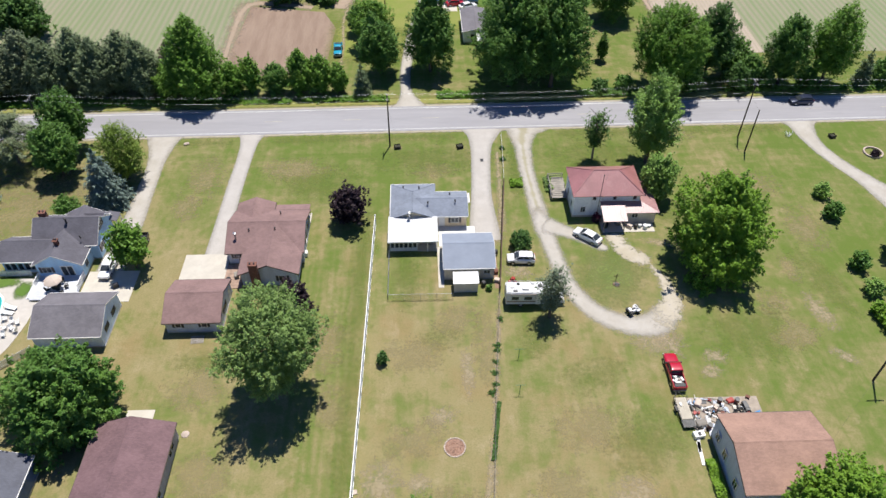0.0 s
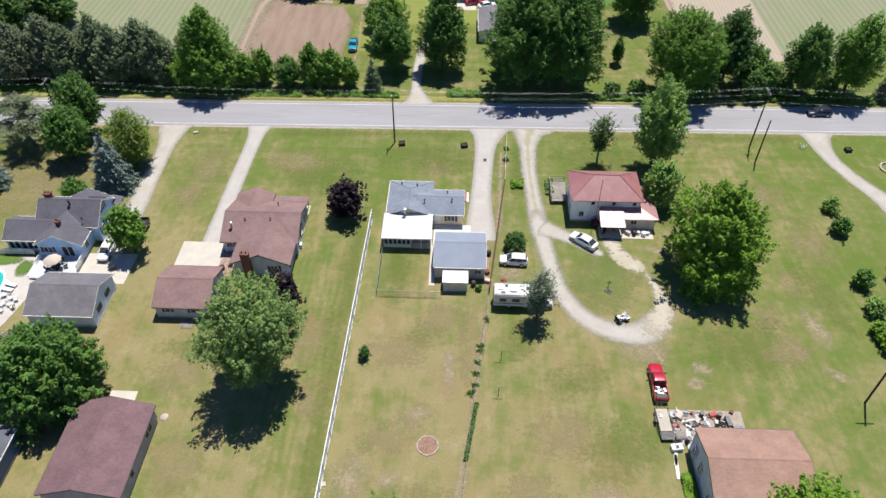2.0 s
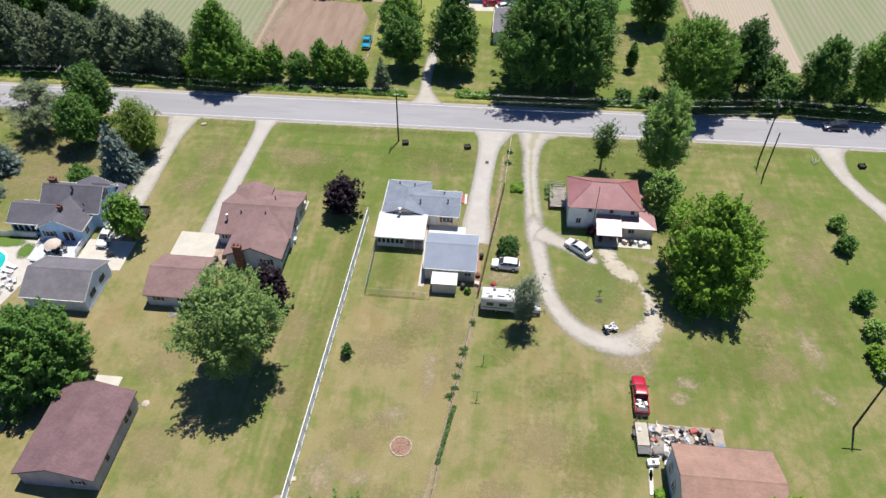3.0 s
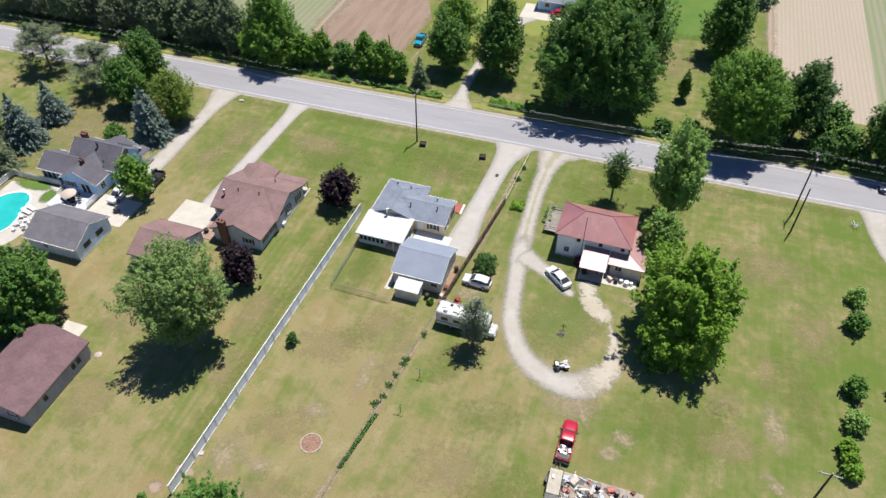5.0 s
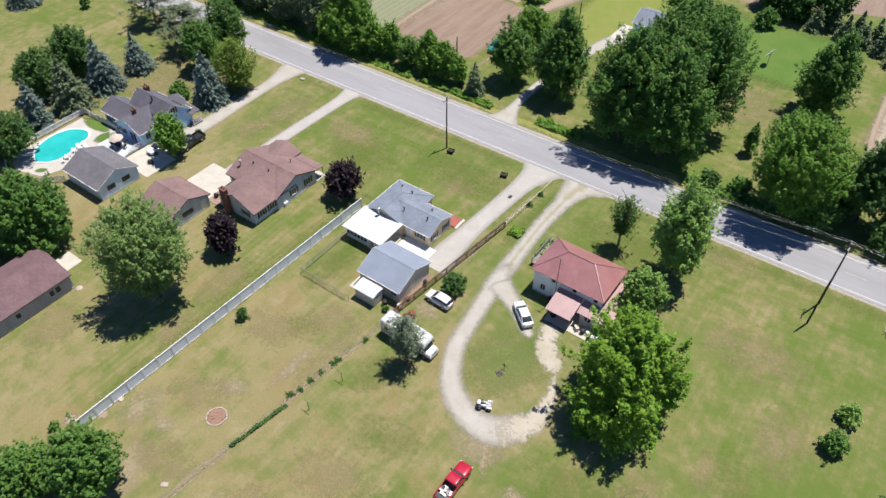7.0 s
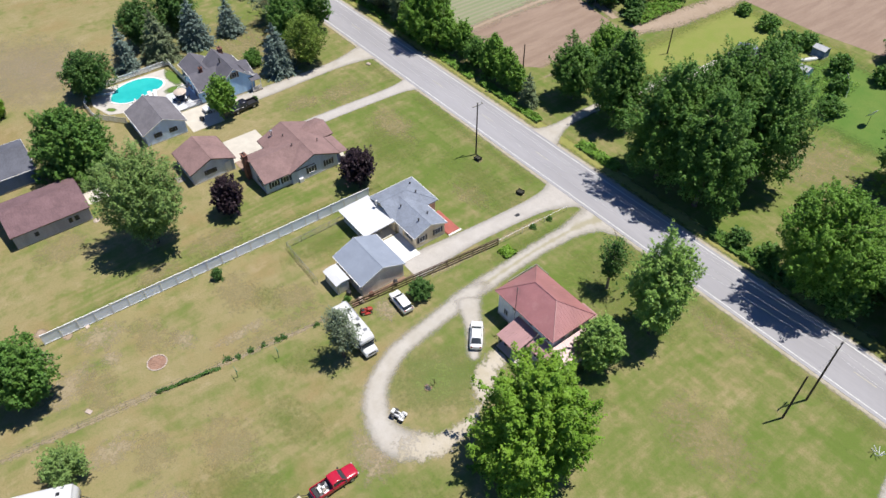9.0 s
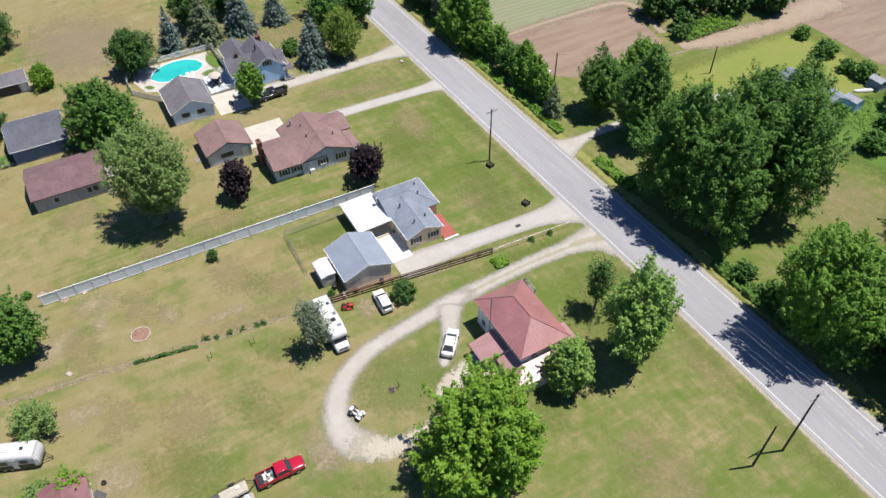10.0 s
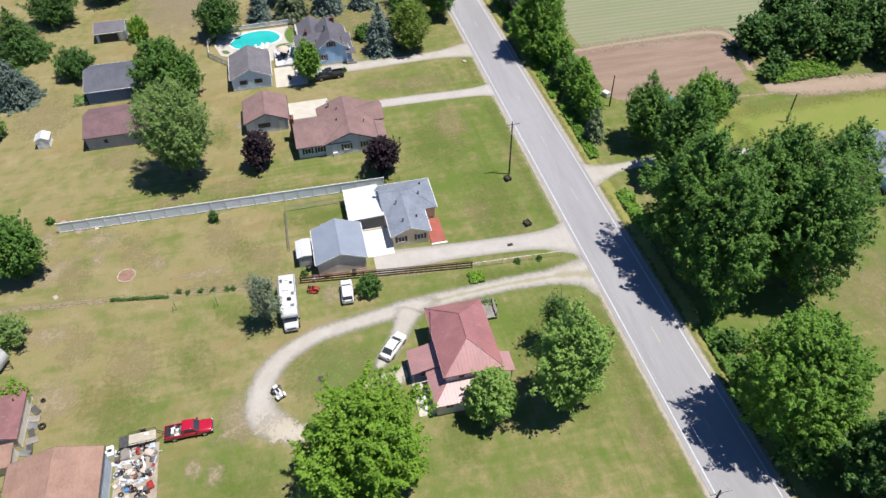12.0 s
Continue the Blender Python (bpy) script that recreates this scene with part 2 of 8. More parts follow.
DIRT = soft_edged("bare_dirt", (0.42, 0.34, 0.23), (0.34, 0.28, 0.165), 4.0, 0.7, 2.0, most=0.85)
DRYGRASS = soft_edged("dry_grass", (0.33, 0.265, 0.135), (0.28, 0.24, 0.115), 4.0, 0.35, 2.4, most=0.7)
DUSTY = soft_edged("dusty_pasture", (0.335, 0.265, 0.185), (0.285, 0.235, 0.15), 4.0, 0.25, 1.2, most=0.72)
SUNGRASS = soft_edged("sunny_grass", (0.190, 0.232, 0.040), (0.23, 0.238, 0.06), 4.0, 0.2, 0.5)
SUNGREEN = soft_edged("fresh_grass", (0.142, 0.195, 0.036), (0.19, 0.215, 0.052), 4.0, 0.3, 1.7, most=0.5)
BRIGHTGRASS = soft_edged("bright_grass", (0.082, 0.165, 0.020), (0.118, 0.185, 0.030), 4.0, 0.15, 0.8)
LUSHGRASS = soft_edged("lush_grass", (0.155, 0.214, 0.050), (0.19, 0.226, 0.064), 4.0, 0.4, 0.8, most=0.95)
VERGE = soft_edged("verge_weeds", (0.21, 0.235, 0.05), (0.29, 0.26, 0.085), 4.0, 0.5, 1.0)
PALESOIL = soft_edged("pale_field_soil", (0.375, 0.29, 0.215), (0.31, 0.235, 0.165), 3.0, 0.3, 1.3)
TILLED = tilled_material()
CROP = crop_material("young_crop", (0.265, 0.243, 0.165), (0.175, 0.22, 0.102), 1.5, 0.5, 0.95, 0.2)
CROP_PALE = crop_material("thin_crop", (0.385, 0.315, 0.25), (0.335, 0.295, 0.205), 0.9, 0.36, 0.5, 0.3)
CONCRETE = surface("concrete", (0.53, 0.49, 0.42), 0.85, var=0.1, coarse=0.5, fine=6, relief=0.2, dirt=(0.44, 0.40, 0.33))
CONCRETE_PALE = surface("pale_concrete", (0.70, 0.69, 0.66), 0.8, var=0.08, coarse=0.5, fine=6, relief=0.15)
POOL_DECK = surface("pool_deck", (0.50, 0.465, 0.42), 0.85, var=0.1, coarse=0.6, fine=6, relief=0.15)
WATER = water_material()
GLASS = glass_material()
WHITE = surface("white_vinyl", (0.80, 0.80, 0.79), 0.45, var=0.05, coarse=1.0, relief=0.05)
# white vinyl for the fence panels, the sky's blue light tinted into its colour
VINYL_SKYLIT = surface("skylit_vinyl", (0.82, 0.88, 0.96), 0.5, var=0.05, coarse=0.8, relief=0.05)
WHITE_METAL = surface("white_metal_sheet", (0.60, 0.605, 0.61), 0.4, var=0.05, coarse=0.7, relief=0.05, dirt=(0.70, 0.67, 0.60))
TRIM = surface("trim_paint", (0.74, 0.73, 0.70), 0.5, var=0.06, coarse=1.2, relief=0.05)
DARK_TRIM = surface("dark_trim", (0.03, 0.03, 0.035), 0.6, var=0.2, coarse=2)
BROWN_TRIM = surface("brown_trim", (0.09, 0.06, 0.05), 0.6, var=0.2, coarse=2)
SID_YELLOW = siding("yellow_siding", (0.74, 0.62, 0.42))
SID_TAN = siding("tan_siding", (0.70, 0.63, 0.53))
SID_GREY = siding("grey_siding", (0.50, 0.555, 0.66))
SID_BARN = siding("grey_barn_siding", (0.36, 0.355, 0.42))
SID_BLUE = siding("pale_blue_siding", (0.42, 0.66, 0.92))
SID_BLUEGREY = siding("blue_grey_siding", (0.58, 0.71, 0.90))
SID_WHITE = siding("white_siding", (0.86, 0.90, 0.94))
SID_NAVY = siding("dark_blue_siding", (0.09, 0.155, 0.29))
SID_SHED = siding("cream_siding", (0.58, 0.56, 0.49))
SID_TANHOUSE = siding("faded_blue_siding", (0.50, 0.57, 0.64))
BRICK_RED = surface("chimney_brick", (0.20, 0.09, 0.065), 0.9, var=0.35, coarse=2.5, fine=12)
ROOF_GREY = shingles("blue_grey_shingles", (0.215, 0.242, 0.295))
ROOF_BROWN = shingles("rose_brown_shingles", (0.240, 0.152, 0.142))
ROOF_MAROON = shingles("maroon_shingles", (0.175, 0.105, 0.112), 0.25)
ROOF_CHARCOAL = shingles("charcoal_shingles", (0.12, 0.115, 0.135))
ROOF_SLATE = shingles("slate_shingles", (0.165, 0.155, 0.17))
ROOF_TAN = shingles("tan_brown_shingles", (0.325, 0.200, 0.153), 0.2)
METAL_BLUE = surface("smooth_blue_grey_roof", (0.25, 0.285, 0.35), 0.75, var=0.1, coarse=0.4, fine=6, relief=0.05)
ROOF_NAVY = shingles("dark_slate_shingles", (0.11, 0.115, 0.14))
METAL_RED = surface("faded_red_metal", (0.355, 0.158, 0.155), 0.37, 0.0, var=0.14, coarse=0.35, fine=5, relief=0.05, dirt=(0.42, 0.225, 0.215))
METAL_RED_DARK = surface("red_shed_roof", (0.235, 0.105, 0.108), 0.6, var=0.22, coarse=0.6, dirt=(0.30, 0.20, 0.19))
STEEL = surface("galvanized_steel", (0.45, 0.46, 0.47), 0.4, 0.8, var=0.15, coarse=2)
STEEL_DARK = surface("dark_mesh_steel", (0.14, 0.14, 0.14), 0.6, 0.5, var=0.2, coarse=2)
WOOD_POLE = surface("weathered_pole_wood", (0.085, 0.06, 0.045), 0.9, var=0.3, coarse=1.5, scale=(1, 1, 0.1))
WOOD_FENCE = surface("stained_fence_wood", (0.105, 0.065, 0.042), 0.85, var=0.3, coarse=1.0, random_tint=0.5)
WOOD_DARK = surface("dark_tarred_wood", (0.040, 0.038, 0.028), 0.85, var=0.3, coarse=1.0, random_tint=0.5)
DARK_SOIL = surface("dark_soil", (0.05, 0.05, 0.035), 0.95, var=0.4, coarse=3)
WOOD_GREY = surface("weathered_grey_wood", (0.33, 0.30, 0.26), 0.9, var=0.25, coarse=1.0, random_tint=0.4)
BARK = surface("bark", (0.12, 0.095, 0.07), 0.95, var=0.35, coarse=3, relief=0.6)
BARK_GREY = surface("grey_bark", (0.2, 0.17, 0.14), 0.95, var=0.3, coarse=3, relief=0.6)
RUBBER = surface("tyre_rubber", (0.02, 0.02, 0.02), 0.8, var=0.2, coarse=3)
RIM = surface("alloy_rim", (0.5, 0.5, 0.52), 0.3, 0.8, var=0.1, coarse=3)
BLACK = surface("black_plastic", (0.022, 0.022, 0.025), 0.5, var=0.2, coarse=2)
PAINT_WHITE = car_paint("white_car_paint", (0.80, 0.80, 0.80))
PAINT_RED = car_paint("red_car_paint", (0.45, 0.010, 0.035))
PAINT_BLACK = car_paint("black_car_paint", (0.018, 0.018, 0.022))
PAINT_DARKBLUE = car_paint("dark_blue_car_paint", (0.035, 0.045, 0.085), 0.3)
PAINT_TEAL = car_paint("teal_car_paint", (0.01, 0.30, 0.45))
RED_PORCH = surface("red_painted_floor", (0.36, 0.10, 0.075), 0.7, var=0.15, coarse=1)
REDSTONE = surface("red_landscape_rock", (0.40, 0.24, 0.17), 0.9, var=0.35, coarse=3, random_tint=0.5)
PALESTONE = surface("pale_edging_stone", (0.55, 0.45, 0.38), 0.9, var=0.2, coarse=3, random_tint=0.4)
CANVAS = surface("beige_canvas", (0.58, 0.48, 0.40), 0.85, var=0.1, coarse=1)
RED_PLASTIC = surface("red_plastic", (0.36, 0.035, 0.025), 0.45, var=0.15, coarse=2)
BLUE_TARP = surface("blue_tarp", (0.05, 0.25, 0.55), 0.5, var=0.2, coarse=2)
LAMP_GLASS = surface("headlamp_glass", (0.75, 0.76, 0.78), 0.15, var=0.05, coarse=3)
TAIL_RED = surface("tail_lamp_red", (0.35, 0.01, 0.01), 0.3, var=0.1, coarse=3)
L_MAPLE = leaf("maple_leaves", (0.108, 0.224, 0.044), (0.165, 0.288, 0.054))
L_LIGHT = leaf("silver_maple_leaves", (0.20, 0.305, 0.088), (0.26, 0.375, 0.115))
L_WALNUT = leaf("walnut_leaves", (0.170, 0.312, 0.034), (0.245, 0.385, 0.045))
L_DARK = leaf("dark_leaves", (0.080, 0.170, 0.040), (0.125, 0.215, 0.050))
L_LIME = leaf("lime_leaves", (0.150, 0.290, 0.042), (0.205, 0.350, 0.052))
L_WILLOW = leaf("willow_leaves", (0.180, 0.27, 0.045), (0.235, 0.325, 0.06))
L_PURPLE = leaf("purple_leaves", (0.032, 0.020, 0.026), (0.052, 0.032, 0.038), 0.45, 0.2)
L_WINE = leaf("wine_red_leaves", (0.105, 0.020, 0.050), (0.15, 0.03, 0.06), 0.3, 0.2)
L_SILVER = leaf("silvery_leaves", (0.18, 0.230, 0.140), (0.28, 0.325, 0.215))
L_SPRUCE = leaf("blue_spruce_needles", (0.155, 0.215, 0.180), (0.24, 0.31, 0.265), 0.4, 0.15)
# the blue spruce needles again, with shade put into a darker colour
L_SPRUCE_SHADED = leaf("shaded_spruce_needles", (0.115, 0.165, 0.135), (0.19, 0.25, 0.21), 0.4, 0.15)
L_PINE = leaf("pine_needles", (0.180, 0.240, 0.118), (0.23, 0.285, 0.145), 0.2, 0.2)
L_SCOTS = leaf("thin_pine_needles", (0.165, 0.21, 0.11), (0.22, 0.25, 0.14), 0.45, 0.15)
L_BROWN = leaf("browned_needles", (0.17, 0.14, 0.10), (0.2, 0.17, 0.12), 0.4, 0.15)
L_ASH = leaf("ash_leaves", (0.225, 0.37, 0.085), (0.29, 0.42, 0.1))

# ---- building tools ----


def mesh_object(name, bm, material, smooth=False):
    me = bpy.data.meshes.new(name)
    bmesh.ops.recalc_face_normals(bm, faces=bm.faces)
    bm.to_mesh(me)
    bm.free()
    for mt in material if isinstance(material, (list, tuple)) else [material]:
        me.materials.append(mt)
    if smooth:
        for p in me.polygons:
            p.use_smooth = True
    return new(name, me)


def part(name, bm, material, parent, label="", smooth=False):
    ob = mesh_object(name, bm, material, smooth)
    ob.parent = parent
    if label:
        ob["label"] = label
    return ob


def thing(name, label, category, x=0.0, y=0.0, z=0.0, turn=0.0, group="", kind=""):
    ob = new(name)
    ob.empty_display_size = 0.3
    ob.matrix_basis = pose(x, y, z, 0, 0, turn)
    return tagged(ob, label, category, group, kind)


def add_box(bm, x0, x1, y0, y1, z0, z1, m=None, bevel=0.0):
    vs = [bm.verts.new((x, y, z)) for z in (z0, z1) for x, y in ((x0, y0), (x1, y0), (x1, y1), (x0, y1))]
    fs = [bm.faces.new([vs[i] for i in f]) for f in ((3, 2, 1, 0), (4, 5, 6, 7), (0, 1, 5, 4), (1, 2, 6, 5), (2, 3, 7, 6), (3, 0, 4, 7))]
    if bevel:
        r = bmesh.ops.bevel(bm, geom=list({e for f in fs for e in f.edges}), offset=bevel, segments=1, affect="EDGES")
        vs = list({v for f in r["faces"] for v in f.verts} | {v for v in vs if v.is_valid})
    if m is not None:
        bmesh.ops.transform(bm, matrix=m, verts=[v for v in vs if v.is_valid])
    return vs


def box(x0, x1, y0, y1, z0, z1, m=None, bevel=0.0):
    bm = bmesh.new()
    add_box(bm, x0, x1, y0, y1, z0, z1, m, bevel)
    return bm


def add_tube(bm, pts, radii, sides=8):
    """A tapered tube through points."""
    rings = []
    for i, (p, r) in enumerate(zip(pts, radii)):
        p = Vector(p)
        d = Vector(pts[min(i + 1, len(pts) - 1)]) - Vector(pts[max(i - 1, 0)])
        q = d.to_track_quat("Z", "Y")
        rings.append([bm.verts.new(p + q @ Vector((r * math.cos(a), r * math.sin(a), 0))) for a in (2 * math.pi * k / sides for k in range(sides))])
    for a, b in zip(rings, rings[1:]):
        for k in range(sides):
            bm.faces.new((a[k], a[(k + 1) % sides], b[(k + 1) % sides], b[k]))
    bm.faces.new(rings[0][::-1])
    bm.faces.new(rings[-1])


def tube(pts, radii, sides=8):
    bm = bmesh.new()
    add_tube(bm, pts, radii if isinstance(radii, (list, tuple)) else [radii] * len(pts), sides)
    return bm


def prism(pts, z0, z1, bm=None):
    """A closed outline raised from z0 to z1."""
    bm = bm or bmesh.new()
    lo = [bm.verts.new((x, y, z0)) for x, y in pts]
    hi = [bm.verts.new((x, y, z1)) for x, y in pts]
    bm.faces.new(lo[::-1])
    bm.faces.new(hi)
    for i in range(len(pts)):
        j = (i + 1) % len(pts)
        bm.faces.new((lo[i], lo[j], hi[j], hi[i]))
    return bm


def with_rim(name, verts, faces, rim, material):
    me = bpy.data.meshes.new(name)
    me.from_pydata(verts, [], faces)
    at = me.attributes.new("rim", "FLOAT", "POINT")
    at.data.foreach_set("value", rim)
    me.materials.append(material)
    return new(name, me)


def smooth_line(pts, steps=6):
    """A curve through points, each a tuple of any length."""
    out = []
    p = [np.array(q, float) for q in pts]
    for i in range(len(p) - 1):
        a, b, c, d = p[max(i - 1, 0)], p[i], p[i + 1], p[min(i + 2, len(p) - 1)]
        for k in range(steps):
            u = k / steps
            out.append(0.5 * (2 * b + (c - a) * u + (2 * a - 5 * b + 4 * c - d) * u * u + (3 * b - a - 3 * c + d) * u ** 3))
    out.append(p[-1])
    return out


def ribbon(name, pts, material, z, soft=0.7, label="", category="", fade=(0, 0)):
    """A strip of ground cover along (x, y, half width), thinning over its outer soft metres."""
    verts, faces, rim = [], [], []
    line = smooth_line(pts)
    for i, (x, y, w) in enumerate(line):
        a, b = line[max(i - 1, 0)], line[min(i + 1, len(line) - 1)]
        d = np.array([b[0] - a[0], b[1] - a[1]])
        d /= max(np.linalg.norm(d), 1e-6)
        nx, ny = -d[1], d[0]
        for off, r in ((-w - soft, 0), (-w, 0.5), (-w * 0.45, 0.8), (0, 1.0), (w * 0.45, 0.8), (w, 0.5), (w + soft, 0)):
            verts.append((x + nx * off, y + ny * off, z))
            ends = [i / f for f, i in ((fade[0], i), (fade[1], len(line) - 1 - i)) if f]
            rim.append(r * min([1.0] + ends))
    for i in range(len(line) - 1):
        for k in range(6):
            a = i * 7 + k
            faces.append((a, a + 1, a + 8, a + 7))
    return tagged(with_rim(name, verts, faces, rim, material), label, category, "", "structure")


def patch(name, x, y, rx, ry, material, z, turn=0, label="", category=""):
    """A roundish area of ground cover that thins out to its rim."""
    verts, faces, rim = [(x, y, z)], [], [1.0]
    c, s = math.cos(radians(turn)), math.sin(radians(turn))
    for j, (k, r) in enumerate(((0.5, 0.75), (0.85, 0.45), (1.15, 0.0))):
        for i in range(24):
            a = 2 * math.pi * i / 24
            u, v = rx * k * math.cos(a), ry * k * math.sin(a)
            verts.append((x + u * c - v * s, y + u * s + v * c, z))
            rim.append(r)
    for i in range(24):
        faces.append((0, 1 + i, 1 + (i + 1) % 24))
        for j in range(2):
            a, b = 1 + j * 24 + i, 1 + j * 24 + (i + 1) % 24
            faces.append((a, a + 24, b + 24, b))
    return tagged(with_rim(name, verts, faces, rim, material), label, category, "", "structure")


def field(name, x0, x1, y0, y1, material, z, soft=1.5, label="", category="field"):
    """A rectangular piece of ground cover with a soft rim."""
    xs, ys = (x0 - soft, x0, x0 + soft, x1 - soft, x1, x1 + soft), (y0 - soft, y0, y0 + soft, y1 - soft, y1, y1 + soft)
    level = (0, 0.5, 1, 1, 0.5, 0)
    verts = [(x, y, z) for y in ys for x in xs]
    rim = [min(a, b) for b in level for a in level]
    faces = [(j * 6 + i, j * 6 + i + 1, j * 6 + i + 7, j * 6 + i + 6) for j in range(5) for i in range(5)]
    return tagged(with_rim(name, verts, faces, rim, material), label, category, "", "structure")


def world_of(o):
    m = o.matrix_parent_inverse @ o.matrix_basis
    return world_of(o.parent) @ m if o.parent else o.matrix_basis.copy()


def wpart(name, bm, material, parent, label="", smooth=False):
    """A part whose mesh is given in world metres."""
    ob = part(name, bm, material, parent, label, smooth)
    ob.matrix_parent_inverse = world_of(parent).inverted()
    return ob


def wall_frame(face, a, plane, z):
    """Local axes on a wall: x along it, y out of it, z up. face: the way that it looks."""
    turn = {"-y": 180, "+y": 0, "+x": -90, "-x": 90}[face]
    p = (a, plane) if face[1] == "y" else (plane, a)
    return pose(p[0], p[1], z, 0, 0, turn)


def window(parent, face, a, plane, z, w=1.0, h=1.1, shutters=None, bars=1, frame_mat=None, label=""):
    """A window in a wall: frame and sill, panes, shutters. a: its middle along the wall; z: its middle."""
    m = wall_frame(face, a, plane, z)
    bm = bmesh.new()
    t = 0.07
    for b in ((-w / 2 - t, w / 2 + t, -0.02, 0.05, h / 2, h / 2 + t), (-w / 2 - t, w / 2 + t, -0.02, 0.08, -h / 2 - t, -h / 2), (-w / 2 - t, -w / 2, -0.02, 0.05, -h / 2, h / 2), (w / 2, w / 2 + t, -0.02, 0.05, -h / 2, h / 2)):
        add_box(bm, *b, m)
    for k in range(bars):
        c = -w / 2 + w * (k + 1) / (bars + 1)
        add_box(bm, c - 0.03, c + 0.03, -0.02, 0.04, -h / 2, h / 2, m)
    win = wpart("window", bm, frame_mat or TRIM, parent, label)
    for k in range(bars + 1):
        c0, c1 = -w / 2 + w * k / (bars + 1), -w / 2 + w * (k + 1) / (bars + 1)
        wpart("pane", box(c0 + 0.03 * (k > 0), c1 - 0.03 * (k < bars), -0.02, 0.012, -h / 2, h / 2, m), GLASS, win, "dark window glass")
    if shutters:
        for s in (-1, 1):
            bm = bmesh.new()
            c = s * (w / 2 + t + 0.2)
            add_box(bm, c - 0.18, c + 0.18, 0, 0.035, -h / 2 - t, h / 2 + t, m)
            for k in range(6):
                zz = -h / 2 + h * (k + 0.5) / 6
                add_box(bm, c - 0.14, c + 0.14, 0.03, 0.05, zz - 0.06, zz + 0.05, m)
            wpart("shutter", bm, shutters, win, "louvred window shutter")
    return win


def door(parent, face, a, plane, w=0.95, h=2.05, material=None, z0=0.1, label=""):
    m = wall_frame(face, a, plane, z0)
    bm = bmesh.new()
    for b in ((-w / 2 - 0.08, -w / 2, -0.02, 0.05, 0, h + 0.08), (w / 2, w / 2 + 0.08, -0.02, 0.05, 0, h + 0.08), (-w / 2, w / 2, -0.02, 0.05, h, h + 0.08)):
        add_box(bm, *b, m)
    d = wpart("door", bm, TRIM, parent, label)
    bm = box(-w / 2, w / 2, -0.02, 0.02, 0, h, m)
    for zz in (0.25, 1.15):
        add_box(bm, -w / 2 + 0.14, w / 2 - 0.14, 0.02, 0.035, zz, zz + 0.7, m)
    wpart("leaf", bm, material or WHITE, d)
    wpart("handle", box(w / 2 - 0.12, w / 2 - 0.06, 0.02, 0.07, 0.95, 1.05, m, 0.01), STEEL, d)
    return d


def along(axis, u, v, z):
    return (u, v, z) if axis == "x" else (v, u, z)


def extrude_profile(axis, u0, u1, profile, bm=None):
    """A closed (v, z) outline drawn out along an axis from u0 to u1."""
    bm = bm or bmesh.new()
    a = [bm.verts.new(along(axis, u0, v, z)) for v, z in profile]
    b = [bm.verts.new(along(axis, u1, v, z)) for v, z in profile]
    bm.faces.new(a)
    bm.faces.new(b[::-1])
    for i in range(len(profile)):
        j = (i + 1) % len(profile)
        bm.faces.new((a[i], b[i], b[j], a[j]))
    return bm


def gable(parent, axis, u0, u1, v0, v1, eave, rise, wall_mat, roof_mat, over=0.35, rake=0.3, ridge=None, gutter=TRIM, walls=True, cap=True):
    """A wing under a gable roof: the ridge runs along axis from u0 to u1; v0 to v1 is the outer line of the eaves."""
    r = (v0 + v1) / 2 if ridge is None else ridge
    top = eave + rise
    w0, w1 = v0 + over, v1 - over
    k0, k1 = rise / (r - v0), rise / (v1 - r)
    if walls:
        wpart("wall", extrude_profile(axis, u0 + rake, u1 - rake, [(w0, 0), (w1, 0), (w1, eave + k1 * over - 0.14), (r, top - 0.14), (w0, eave + k0 * over - 0.14)]), wall_mat, parent)
        f = 0.03
        wpart("foundation", extrude_profile(axis, u0 + rake - f, u1 - rake + f, [(w0 - f, 0), (w1 + f, 0), (w1 + f, 0.22), (w0 - f, 0.22)]), CONCRETE, parent, "low concrete foundation")
    t = 0.13
    roof = wpart("roof", extrude_profile(axis, u0, u1, [(v0, eave - t), (v0, eave), (r, top), (v1, eave), (v1, eave - t), (r, top - t)]), roof_mat, parent)
    if cap:
        wpart("ridge_cap", extrude_profile(axis, u0 + 0.01, u1 - 0.01, [(r - 0.16, top - 0.16 * k0 + 0.012), (r, top + 0.035), (r + 0.16, top - 0.16 * k1 + 0.012), (r, top - 0.03)]), roof_mat, roof)
    if gutter:
        for v, s in ((v0, -1), (v1, 1)):
            q = sorted((v + s * 0.003, v + s * 0.10))
            wpart("gutter", extrude_profile(axis, u0 + 0.05, u1 - 0.05, [(q[0], eave - 0.14), (q[1], eave - 0.14), (q[1], eave - 0.03), (q[0], eave - 0.03)]), gutter, roof)
        for u, s in ((u0, -1), (u1, 1)):
            q = sorted((u + s * 0.003, u + s * 0.035))
            d = 0.2
            wpart("fascia", extrude_profile(axis, q[0], q[1], [(v0, eave - d), (v0, eave - 0.01), (r, top - 0.01), (v1, eave - 0.01), (v1, eave - d), (r, top - d)]), gutter, roof)
    return roof


